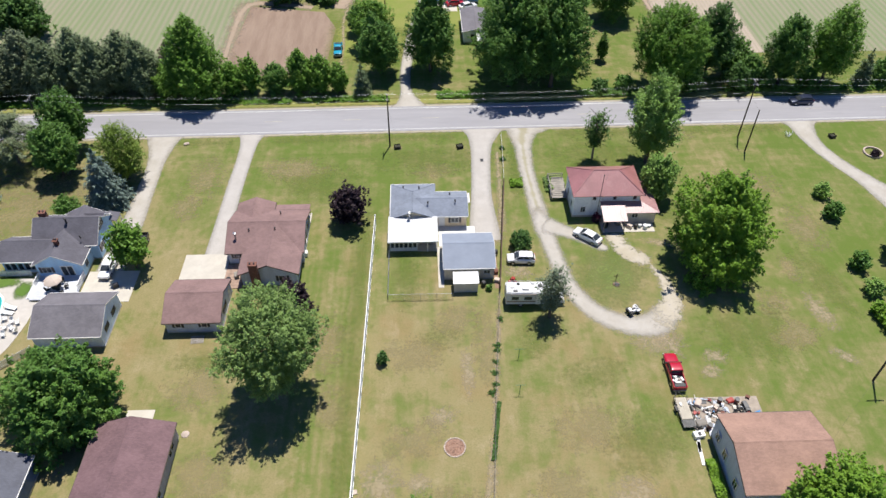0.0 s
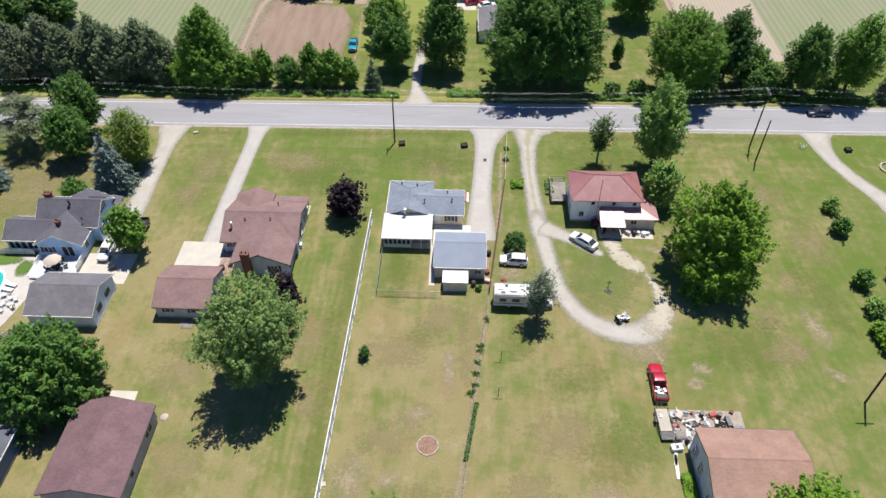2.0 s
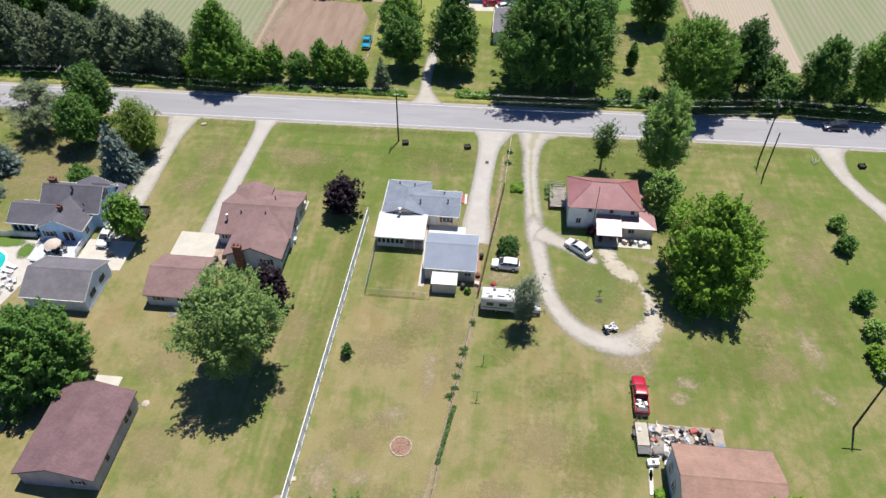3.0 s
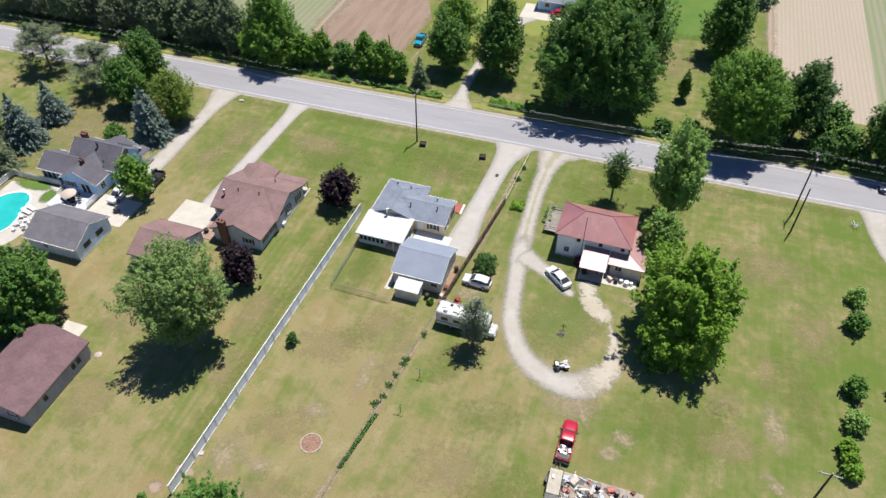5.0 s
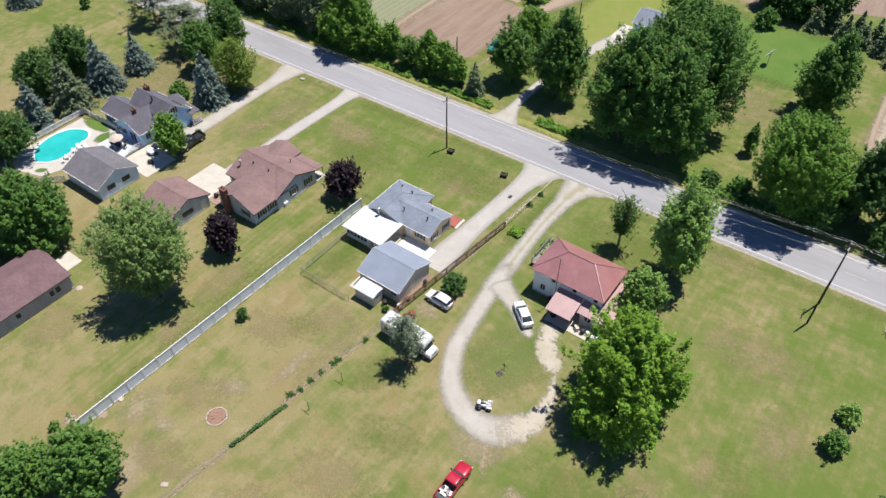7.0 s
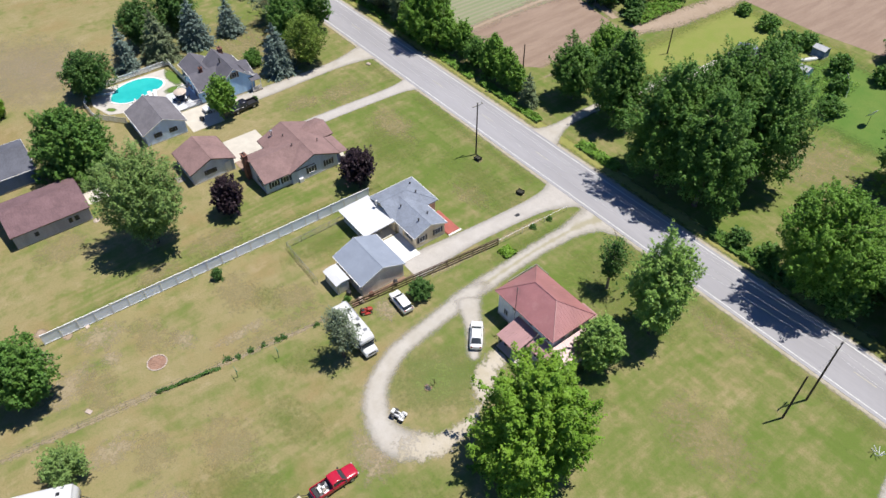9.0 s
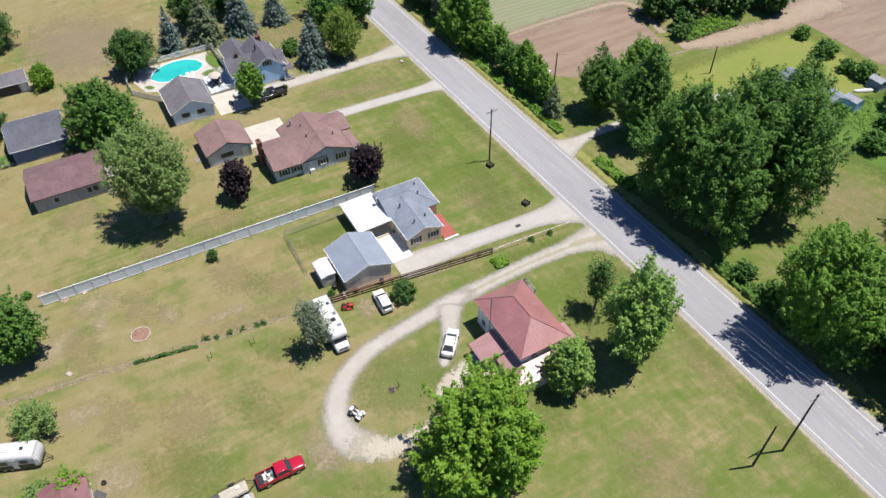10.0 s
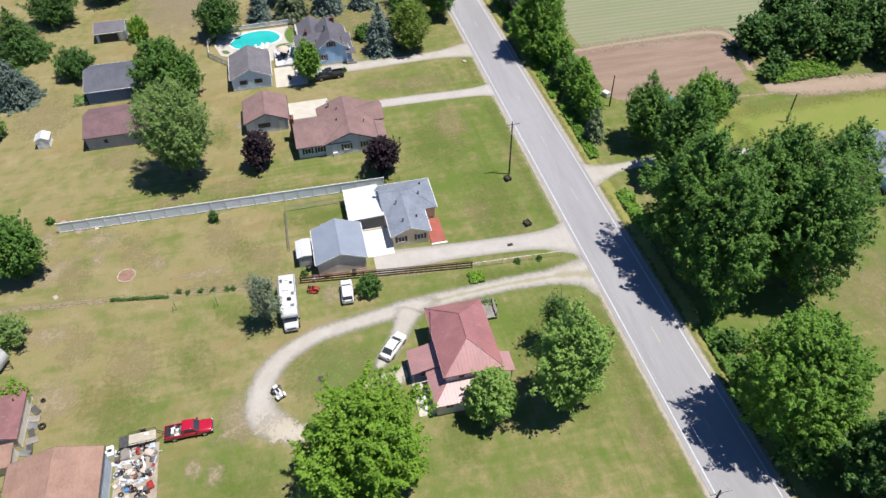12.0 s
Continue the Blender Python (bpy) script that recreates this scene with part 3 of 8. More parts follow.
def ribs(poly_low, poly_high, step, width=0.05, height=0.018):
    """Raised seams up a roof slope, one mesh each: from the eave (two points) to the line above (two points, may meet)."""
    made = []
    a, b = Vector(poly_low[0]), Vector(poly_low[1])
    c, d = Vector(poly_high[0]), Vector(poly_high[1])
    e = (b - a).normalized()
    n = e.cross((c + d) / 2 - (a + b) / 2).normalized()
    if n.z < 0:
        n = -n
    up = n.cross(e)
    if up.z < 0:
        up = -up
    length = (b - a).length
    uc, ud, h = (c - a).dot(e), (d - a).dot(e), (c - a).dot(up)
    u = step / 2
    while u < length:
        if u < uc:
            top = h * u / uc
        elif u > ud:
            top = h * (length - u) / max(length - ud, 1e-6)
        else:
            top = h
        if top > 0.15:
            bm = bmesh.new()
            p = a + e * u
            q = p + up * top
            vs = [bm.verts.new(o + e * s + n * g) for o in (p, q) for s, g in ((-width / 2, 0.002), (width / 2, 0.002), (width / 4, height), (-width / 4, height))]
            for f in ((0, 1, 5, 4), (1, 2, 6, 5), (2, 3, 7, 6), (3, 0, 4, 7), (0, 3, 2, 1), (4, 5, 6, 7)):
                bm.faces.new([vs[i] for i in f])
            made.append(bm)
        u += step
    return made


def seam_parts(made, material, roof):
    for bm in made:
        wpart("seam", bm, material, roof)


def chimney(parent, x, y, w, d, z0, z1, material=None):
    c = wpart("chimney", box(x - w / 2, x + w / 2, y - d / 2, y + d / 2, z0, z1, None, 0.015), material or BRICK_RED, parent, "red brick chimney")
    wpart("cap", box(x - w / 2 - 0.07, x + w / 2 + 0.07, y - d / 2 - 0.07, y + d / 2 + 0.07, z1 - 0.02, z1 + 0.1), material or BRICK_RED, c)
    for s in (-1, 1):
        wpart("flue", tube([(x + s * w / 4, y, z1 + 0.08), (x + s * w / 4, y, z1 + 0.32)], 0.12, 8), DARK_TRIM, c)
    return c


def vent_pipe(parent, x, y, z, h=0.45, r=0.09, material=None):
    bm = tube([(x, y, z - 0.15), (x, y, z + h)], r, 8)
    add_tube(bm, [(x, y, z + h), (x, y, z + h + 0.1), (x, y, z + h + 0.16)], [r * 1.7, r * 1.8, r * 0.4], 8)
    return wpart("roof_vent", bm, material or DARK_TRIM, parent)

# ---- ground, road, drives, fields ----
bm = bmesh.new()
bmesh.ops.create_grid(bm, x_segments=60, y_segments=60, size=2500)
tagged(mesh_object("ground", bm, LAWN), "wide mown lawn, green with dry straw-coloured patches", "lawn", "", "structure")


def road_y(x):
    return 117.5 + 0.013 * x


def strip(x0, x1, off0, off1, z0, z1, step=20):
    """A strip along the road, between two offsets from its middle."""
    bm = bmesh.new()
    n = max(1, int(abs(x1 - x0) / step))
    rows = []
    for i in range(n + 1):
        x = x0 + (x1 - x0) * i / n
        y = road_y(x)
        rows.append([bm.verts.new((x, y + o, z)) for o, z in ((off0, z0), (off0, z1), (off1, z1), (off1, z0))])
    for a, b in zip(rows, rows[1:]):
        for k in range(3):
            bm.faces.new((a[k], a[k + 1], b[k + 1], b[k]))
    for r in (rows[0], rows[-1]):
        bm.faces.new(r)
    return bm


road = tagged(mesh_object("road", strip(-1200, 1200, -4.2, 4.2, -0.05, 0.05), ASPHALT), "grey two-lane asphalt country road", "road", "", "structure")
for o in (-3.6, 3.6):
    part("edge_line", strip(-700, 700, o - 0.07, o + 0.07, 0.05, 0.055), ROAD_PAINT, road, "worn white edge line")
for i in range(-22, 22):
    part("lane_mark", strip(i * 15.2, i * 15.2 + 3.2, -0.06, 0.06, 0.05, 0.055), YELLOW_PAINT, road, "faded dashed centre line")
for s, name in ((-1, "near"), (1, "far")):
    ribbon("road_shoulder", [(x, road_y(x) + s * 4.3, 0.45) for x in range(-400, 401, 20)], SAND, 0.02, 0.5, "pale gravel road shoulder", "shoulder")
ribbon("road_verge", [(x, road_y(x) + 6.3, 1.0) for x in range(-200, 201, 10)], VERGE, 0.012, 0.9, "weedy yellow-green roadside verge", "verge")

# fields beyond the road
def sheet(name, pts, material, z, label, category):
    bm = bmesh.new()
    bm.faces.new([bm.verts.new((x, y, z)) for x, y in pts])
    return tagged(mesh_object(name, bm, material), label, category, "", "structure")


sheet("crop_field", [(-140, 131), (-42.5, 136), (-41, 168), (-22.5, 196), (-22.5, 420), (-240, 420), (-240, 131)], CROP, 0.008, "field of young crop in rows on pale soil", "field")
sheet("tilled_field", [(-42.5, 134.2), (-24, 134.6), (-20.5, 138), (-19.5, 155), (-23, 163.5), (-41, 167)], TILLED, 0.014, "tilled bare brown soil plot", "field")
ribbon("field_edge", [(-42.2, 132, 0.5), (-43.0, 150, 0.5), (-42, 167, 0.9), (-34, 168, 0.9), (-26, 166, 0.8)], PALESOIL, 0.022, 2.6, "pale trodden soil at the field's edge", "soil")
sheet("crop_field", [(76, 141), (400, 141), (400, 420), (80, 420)], CROP, 0.009, "field of young crop in rows on pale soil", "field")
sheet("thin_crop_field", [(57, 141), (76.6, 141), (80.6, 420), (56, 420), (55, 170)], CROP_PALE, 0.008, "pale field with thin green crop rows", "field")
ribbon("field_edge", [(66, 140.2, 0.8), (57.6, 150, 0.5), (55.6, 170, 0.5), (56, 215, 0.6)], PALESOIL, 0.02, 1.4, "pale trodden soil at the field's edge", "soil")
ribbon("field_edge", [(-20, 165.5, 1.8), (-18.0, 172, 2.4), (-17.2, 180, 2.8), (-16.2, 192, 2.6), (-17.5, 201, 4.0), (-17.5, 212, 4.0)], PALESOIL, 0.02, 1.6, "pale bare soil strip behind the yard", "soil")
sheet("far_field", [(-22.4, 201), (-14.5, 196.6), (-5, 196.4), (6, 196.2), (20, 198), (48, 209), (48, 400), (-24, 400)], TILLED, 0.012, "reddish bare soil field", "field")
field("far_lawn", -12.5, 14, 154, 193, SUNGRASS, 0.017, 4.0, "sunny yellow-green back lawn", "lawn")
field("far_lawn", 14, 45, 165.6, 190, BRIGHTGRASS, 0.018, 4.0, "lush green back lawn", "lawn")
field("far_lawn", -19, -4, 141, 158, SUNGRASS, 0.0165, 4, "lush green back lawn", "lawn")
patch("dry_lawn", 33, 154, 11, 10, DRYGRASS, 0.016, 0, "drier yellow-green lawn behind the shade trees", "grass")
patch("dry_pasture", -86, 52, 21, 15, DUSTY, 0.016, 20, "dry bare pasture", "grass")
patch("dry_pasture", -67, 91, 17, 8, DRYGRASS, 0.0172, 0, "dry brown grass between the spruces", "grass")
patch("dry_pasture", -66, 99, 15, 9, DRYGRASS, 0.016, 0, "dry needle-strewn grass under pines", "grass")
patch("dry_pasture", -75, 74, 10, 14, DRYGRASS, 0.018, 0, "dry grass under the spruces", "grass")
patch("dry_pasture", -45, 27, 10, 7, DRYGRASS, 0.016, 0, "dry trodden grass", "grass")

# drives
ribbon("gravel_drive", [(-32.2, 113.9, 3.2), (-32.3, 111, 1.8), (-32.4, 106, 1.4), (-32.7, 97, 1.4), (-32.8, 88, 1.45), (-32.7, 80, 1.8)], DRIVE_OLD, 0.03, 0.12, "pale concrete driveway", "driveway")
tagged(mesh_object("parking_pad", box(-37.3, -30.4, 72.9, 80.6, -0.05, 0.045), CONCRETE), "pale concrete parking pad beside the garage", "pad", "", "structure")
ribbon("old_drive", [(11.3, 114.0, 4.6), (11.2, 111.6, 3.0), (10.7, 107.5, 1.9), (10.2, 100, 1.65), (9.8, 93, 1.75), (9.7, 86, 2.3), (9.7, 82.5, 2.5)], DRIVE_OLD, 0.03, 0.25, "pale worn asphalt driveway", "driveway")
ribbon("worn_strip", [(13.6, 106, 0.3), (13.2, 98, 0.5), (12.9, 90, 0.6), (12.4, 84.5, 0.8)], DIRT, 0.02, 0.6, "dusty strip of worn grass", "dirt")
ribbon("gravel_drive", [(19.4, 114.2, 4.6), (18.8, 111.6, 2.5), (18.5, 107, 1.4), (18.4, 100, 1.15), (18.8, 93, 1.15), (19.1, 88, 1.3), (19.5, 84, 1.2)], GRAVEL_WORN, 0.026, 0.8, "gravel driveway with a grassy middle", "driveway")
ribbon("gravel_drive", [(19.1, 91.5, 0.9), (19.1, 87.0, 1.2), (19.7, 82.5, 1.15), (20.3, 78.3, 1.05), (20.8, 75.0, 1.05), (21.4, 72.2, 1.15), (23.4, 68.2, 1.2), (26.4, 65.4, 1.4), (29.8, 64.2, 1.6), (32.8, 64.6, 1.9), (34.9, 66.8, 1.6), (35.9, 69.2, 0.8)], GRAVEL, 0.027, 1.0, "loop of the gravel driveway", "driveway", (6, 7))
ribbon("gravel_drive", [(31.5, 64.3, 1.6), (34.4, 65.9, 1.9), (35.9, 68.4, 1.4), (36.1, 70.8, 0.85), (35.8, 73.2, 0.5), (35.2, 75.2, 0.35), (34.4, 76.6, 0.6)], SANDY, 0.031, 0.8, "thin bare loop of the gravel driveway", "driveway", (8, 8))
ribbon("gravel_drive", [(35.0, 76.2, 0.6), (33.7, 77.3, 1.2), (32.0, 79.0, 1.35), (31.0, 80.8, 1.3), (30.5, 82.6, 1.2), (30.5, 83.6, 1.2)], SANDY, 0.032, 0.7, "bleached bare sand before the porch", "driveway", (6, 2))
ribbon("gravel_drive", [(19.2, 86.2, 1.9), (20.6, 85.4, 1.6), (22.2, 84.5, 1.2), (24.0, 83.5, 1.05), (26.2, 82.0, 0.9), (28.0, 80.4, 0.6), (29.0, 79.4, 0.3)], GRAVEL, 0.0335, 1.0, "gravel spur where a car parks", "driveway", (4, 5))
ribbon("dirt_fan", [(32.6, 63.4, 1.6), (33.2, 61.6, 1.3), (34.2, 59.8, 0.9), (35.0, 57.0, 0.6)], DIRT, 0.024, 1.2, "wheel-worn dirt where the drive ends", "dirt", (3, 6))
patch("bare_dirt", 32.0, 61.4, 4.4, 3.0, DIRT, 0.02, 0, "bare dusty ground at the end of the drive", "dirt")
ribbon("gravel_drive", [(-48.4, 114.1, 4.2), (-48.4, 111.2, 2.8), (-48.1, 105, 1.5), (-47.9, 96, 1.5), (-47.8, 89, 1.7), (-48.0, 82, 1.9), (-48.2, 77, 2.0)], GRAVEL, 0.028, 0.4, "pale gravel driveway of the blue house", "driveway")
tagged(mesh_object("parking_pad", box(-51.2, -43.6, 71.1, 77.4, -0.05, 0.04), CONCRETE), "pale concrete apron before the garage", "pad", "", "structure")
ribbon("gravel_drive", [(73.0, 115.4, 4.4), (72.8, 112.4, 2.4), (73.0, 107, 1.5), (74.8, 101.2, 1.4), (77.3, 96.4, 1.6), (79.6, 91, 2.4), (81.5, 84, 2.4)], GRAVEL, 0.028, 0.5, "curved gravel driveway", "driveway")
ribbon("gravel_drive", [(-2.6, 120.6, 4.4), (-2.6, 123.0, 2.5), (-3.1, 127, 1.1), (-3.4, 134, 1.0), (-2.6, 144, 1.1), (-1.6, 152, 1.2), (0, 160, 1.6), (2.5, 165, 2.6)], GRAVEL, 0.028, 0.5, "sandy lane between shade trees", "driveway")
tagged(mesh_object("parking_pad", box(-0.5, 9.0, 163.0, 170.5, -0.05, 0.045), CONCRETE), "pale concrete pad beside the far house", "pad", "", "structure")
ribbon("dirt_track", [(-17.5, 136, 0.35), (-17.2, 146, 0.4), (-18.0, 157, 0.4), (-17.5, 166, 0.6)], DIRT, 0.024, 0.5, "faint wheel track in the grass", "track")
for x, y, rx, ry, mt, turn in ((-2, 47, 5, 3, DRYGRASS, 20), (-6, 41, 3, 4, DIRT, 0), (3, 38, 5, 3, DRYGRASS, 0), (8, 62, 2, 8, DRYGRASS, 0), (-2, 60, 5, 3.5, DRYGRASS, 0), (4, 66, 4, 3, DRYGRASS, 40),
                              (-30, 55, 5, 4, DRYGRASS, 0), (-27, 42, 4, 5, DRYGRASS, 20), (-14, 62, 3, 6, DRYGRASS, 0), (-38, 100, 4, 7, DRYGRASS, 0), (-40, 92, 3, 5, DRYGRASS, 0), (28.7, 72.6, 1.0, 0.7, DIRT, 0),
                              (20, 48, 6, 4, DRYGRASS, 10), (16, 40, 4, 3, DRYGRASS, 0), (24, 38, 4, 4, DIRT, 0), (52, 62, 4, 3, DRYGRASS, 30), (57, 58, 2.5, 1.2, DIRT, -40), (55, 95, 8, 5, DRYGRASS, 0), (62, 84, 4, 6, DRYGRASS, 0),
                              (14.0, 75.4, 2.6, 2.0, DIRT, 0), (11.6, 83.2, 1.5, 2.2, DIRT, 0), (12.6, 88.0, 0.7, 3.0, DIRT, 0), (-7.5, 33, 4, 2, DIRT, 15), (38, 56, 2.2, 1.3, DIRT, 0), (37.5, 81.0, 3.2, 1.2, DIRT, -15), (2, 101, 5, 2.5, DRYGRASS, 0), (-23, 102, 7, 4, DRYGRASS, 0), (0, 35, 3, 5, DIRT, 30), (39.3, 58.4, 2.2, 1.6, DIRT, 0), (-1.5, 41, 2, 1.6, DIRT, 0), (-9.5, 37.5, 1.4, 0.8, PALESOIL, 0), (-11.6, 34.6, 1.0, 1.0, PALESOIL, 30), (57, 66, 1.8, 4.5, DIRT, 12), (56, 75, 1.6, 4, DRYGRASS, 0), (51, 68, 3, 3, DRYGRASS, 0), (-12.5, 52, 2.5, 4, DRYGRASS, 0), (5.4, 57, 1.2, 5, DIRT, 0), (1.5, 50, 2.6, 1.8, DIRT, 20), (12.5, 36, 2.4, 4, DIRT, 0), (46, 110, 6, 2, DRYGRASS, 0), (15.0, 75.0, 1.6, 0.8, DIRT, 0)):
    patch("dry_patch" if mt is DRYGRASS else "bare_dirt", x, y, rx, ry, mt, 0.014 + 0.0004 * (x % 7), turn, "dry straw-coloured grass" if mt is DRYGRASS else "worn bare earth in the lawn", "grass" if mt is DRYGRASS else "dirt")
ribbon("worn_strip", [(5.9, 26, 0.5), (6.3, 32, 0.55), (6.8, 38, 0.5), (7.3, 42.5, 0.4), (8.4, 49, 0.35), (9.0, 54, 0.35), (9.8, 61, 0.35), (10.6, 68, 0.4)], DIRT, 0.019, 0.35, "worn brown strip of earth along the wire fence", "dirt")
ribbon("green_strip", [(-10.6, 38, 1.2), (-10.4, 50, 1.6), (-10.2, 64, 1.6), (-9.8, 80, 1.6), (-9.4, 90, 1.2)], SUNGREEN, 0.0155, 1.6, "fresh green strip of lawn along the white fence", "lawn")
for x, y, rx, ry, turn in ((16.4, 101, 1.8, 10, -2), (2, 104, 13, 5, 0), (33, 104, 12, 7, 0), (22, 56, 6, 3.5, 20), (27, 46, 7, 5, 30), (46, 62, 9, 6, 0), (60, 72, 3, 9, 15), (-3, 76, 3, 9, 0), (15, 62, 3, 4, 0), (-30, 60, 6, 2.5, 0), (2, 63, 4, 3, 0), (-18, 98, 9, 7, 0), (41, 88, 6, 3, 0)):
    patch("green_patch", x, y, rx, ry, SUNGREEN, 0.0145 + 0.0003 * (x % 5), turn, "greener stretch of mown lawn", "lawn")
for x0, x1 in ((-29, 7), (24, 70), (-46, -35)):
    ribbon("green_strip", [(x0 + (x1 - x0) * k / 8, road_y(x0 + (x1 - x0) * k / 8) - 6.4, 1.1) for k in range(9)], SUNGREEN, 0.0152, 1.5, "fresh green strip of lawn beside the road", "lawn", (3, 3))
patch("green_patch", 28.4, 74.2, 6.2, 8.4, LUSHGRASS, 0.0145, -20, "fresh green lawn inside the driveway loop", "lawn")
# paving round the houses
tagged(mesh_object("patio_slab", box(2.2, 8.1, 81.3, 85.9, -0.05, 0.05), CONCRETE_PALE), "bright concrete slab between house and garage", "slab", "", "structure")
tagged(mesh_object("side_path", box(1.9, 2.75, 72.4, 81.2, -0.05, 0.045), CONCRETE), "narrow concrete path beside the garage", "path", "", "structure")
tagged(mesh_object("side_path", box(10.35, 11.0, 72.0, 81.2, -0.05, 0.045), surface("brown_path", (0.30, 0.19, 0.13), 0.9)), "reddish brown strip beside the garage", "path", "", "structure")
tagged(mesh_object("barn_pad", box(-38.4, -34.9, 48.4, 52.3, -0.05, 0.045), CONCRETE), "concrete pad before the maroon barn", "pad", "", "structure")
tagged(mesh_object("porch_slab", box(28.7, 37.3, 83.7, 87.4, -0.05, 0.06), CONCRETE), "concrete slab under the back porch", "slab", "", "structure")
tagged(mesh_object("junk_pad", box(33.2, 42.6, 46.9, 51.9, -0.05, 0.05), surface("dusty_slab", (0.37, 0.31, 0.25), 0.9, var=0.25, coarse=0.8, dirt=(0.22, 0.19, 0.15))), "dusty concrete slab strewn with junk", "slab", "", "structure")

# ---- houses ----


def yellow_house():
    h = thing("house", "single-storey yellow house with blue-grey shingle roof", "house", 0.5, 89, 0, group="houses")
    wx0, wx1, wy0, wy1, we, wr = -5.5, 1.9, 85.2, 94.0, 2.5, 3.95
    wpart("wall", extrude_profile("y", wy0 + 0.3, wy0 + 0.5, [(wx0 + 0.35, 0), (wx1 - 0.35, 0), (wx1 - 0.35, 2.5), (-1.8, wr - 0.14), (wx0 + 0.35, 2.5)]), SID_YELLOW, h)
    wpart("wall", box(wx0 + 0.35, wx1 - 0.35, wy0 + 0.5, wy1 - 0.35, 0, 2.42), SID_YELLOW, h)
    bm = bmesh.new()
    top = [bm.verts.new(p) for p in ((wx0, wy0, we), (wx1, wy0, we), (wx1, wy1, we), (wx0, wy1, we), (-1.8, wy0, wr), (-1.8, wy1 - 3.7, wr))]
    low = [bm.verts.new(v.co - Vector((0, 0, 0.13))) for v in top]
    for f in ((0, 4, 5, 3), (1, 2, 5, 4), (2, 3, 5)):
        bm.faces.new([top[i] for i in f])
        bm.faces.new([low[i] for i in f][::-1])
    for i, j in ((0, 3), (3, 2), (2, 1), (1, 4), (4, 0)):
        bm.faces.new((top[i], top[j], low[j], low[i]))
    hip = wpart("roof", bm, ROOF_GREY, h)
    for a, b in ((4, 5), (5, 2), (5, 3)):
        pts = ((wx0, wy0, we), (wx1, wy0, we), (wx1, wy1, we), (wx0, wy1, we), (-1.8, wy0, wr), (-1.8, wy1 - 3.7, wr))
        wpart("ridge_cap", tube([Vector(pts[a]) + Vector((0, 0, 0.0)), Vector(pts[b]) + Vector((0, 0, 0.0))], 0.05, 6), ROOF_GREY, hip)
    for b in ((wx0 - 0.1, wx0 - 0.003, wy0, wy1), (wx0, wx1, wy1 + 0.003, wy1 + 0.1)):
        wpart("gutter", box(*b, we - 0.14, we - 0.03), TRIM, hip)
    gable(h, "x", -1.8, 7.05, 85.6, 91.9, 2.5, 1.3, SID_YELLOW, ROOF_GREY, rake=0.25)
    for y in (87.2, 90.2):
        window(h, "+x", y, 6.8, 1.45, 0.95, 1.0, DARK_TRIM)
    window(h, "-y", 4.9, 85.95, 1.45, 1.15, 1.0, DARK_TRIM)
    door(h, "-y", 2.75, 85.95, 0.9, 2.0, WHITE)
    window(h, "+y", 4.5, 91.55, 1.4, 1.4, 1.1, DARK_TRIM)
    window(h, "-x", 90, -5.15, 1.4, 1.1, 1.0, DARK_TRIM)
    window(h, "-x", 92.6, -5.15, 1.4, 0.9, 1.0, DARK_TRIM)
    for x, y, z in ((-0.8, 91.5, 3.6), (0.6, 87.6, 3.6), (5.0, 87.9, 3.65), (-3.4, 92.2, 3.2), (4.2, 90.2, 3.25)):
        vent_pipe(h, x, y, z, 0.25, 0.09)
    vent_pipe(h, -2.4, 84.95, 3.4, 0.75, 0.17, STEEL)
    # covered patio behind, part of it a glazed room
    c = extrude_profile("x", -5.75, 2.05, [(79.85, 2.42), (85.45, 2.62), (85.45, 2.74), (79.85, 2.54)])
    wpart("patio_roof", c, WHITE_METAL, h, "flat white metal patio roof")
    wpart("patio_fascia", box(-5.8, 2.1, 79.78, 79.85, 2.34, 2.56), WHITE, h)
    bm = box(-5.5, -1.2, 80.45, 80.55, 0, 0.75)
    add_box(bm, -5.5, -1.2, 80.45, 80.55, 2.0, 2.45)
    add_box(bm, -5.5, -5.4, 80.55, 85.4, 0, 2.45)
    add_box(bm, -1.3, -1.2, 80.55, 85.4, 0, 2.45)
    wpart("sunroom_wall", bm, WHITE, h, "white panelled sunroom wall")
    for k in range(6):
        x = -5.1 + 0.7 * k
        window(h, "-y", x, 80.45, 1.37, 0.5, 1.2, None, 0)
    for x in (0.4, 1.85):
        wpart("patio_post", box(x - 0.06, x + 0.06, 80.1, 80.22, 0, 2.45), WHITE, h)
    wpart("patio_floor", box(-1.2, 2.0, 80.3, 85.5, -0.05, 0.08), CONCRETE, h)
    wpart("patio_bench", box(-0.9, 1.5, 81.2, 81.7, 0.38, 0.48, None, 0.02), WOOD_GREY, h)
    wpart("porch_floor", box(1.9, 7.4, 91.8, 94.1, -0.05, 0.22, None, 0.02), RED_PORCH, h, "red-painted front porch floor")
    wpart("porch_edge", box(7.4, 7.75, 91.8, 94.3, -0.05, 0.1), CONCRETE_PALE, h)
    return h


def chair(x, y, turn, material=WHITE, label="white plastic garden chair by the pool"):
    c = thing("garden_chair", label, "chair", x, y, 0.06, turn, "garden chairs")
    part("seat", box(-0.26, 0.26, -0.25, 0.25, 0.38, 0.44, None, 0.015), material, c)
    part("backrest", box(-0.26, 0.26, 0.0, 0.05, 0.0, 0.55, pose(0, 0.24, 0.44, -15), 0.015), material, c)
    for a in (-0.23, 0.23):
        for b in (-0.22, 0.22):
            part("leg", box(a - 0.025, a + 0.025, b - 0.025, b + 0.025, 0, 0.38), material, c)
        part("armrest", box(a - 0.03, a + 0.03, -0.25, 0.25, 0.6, 0.64), material, c)
    return c


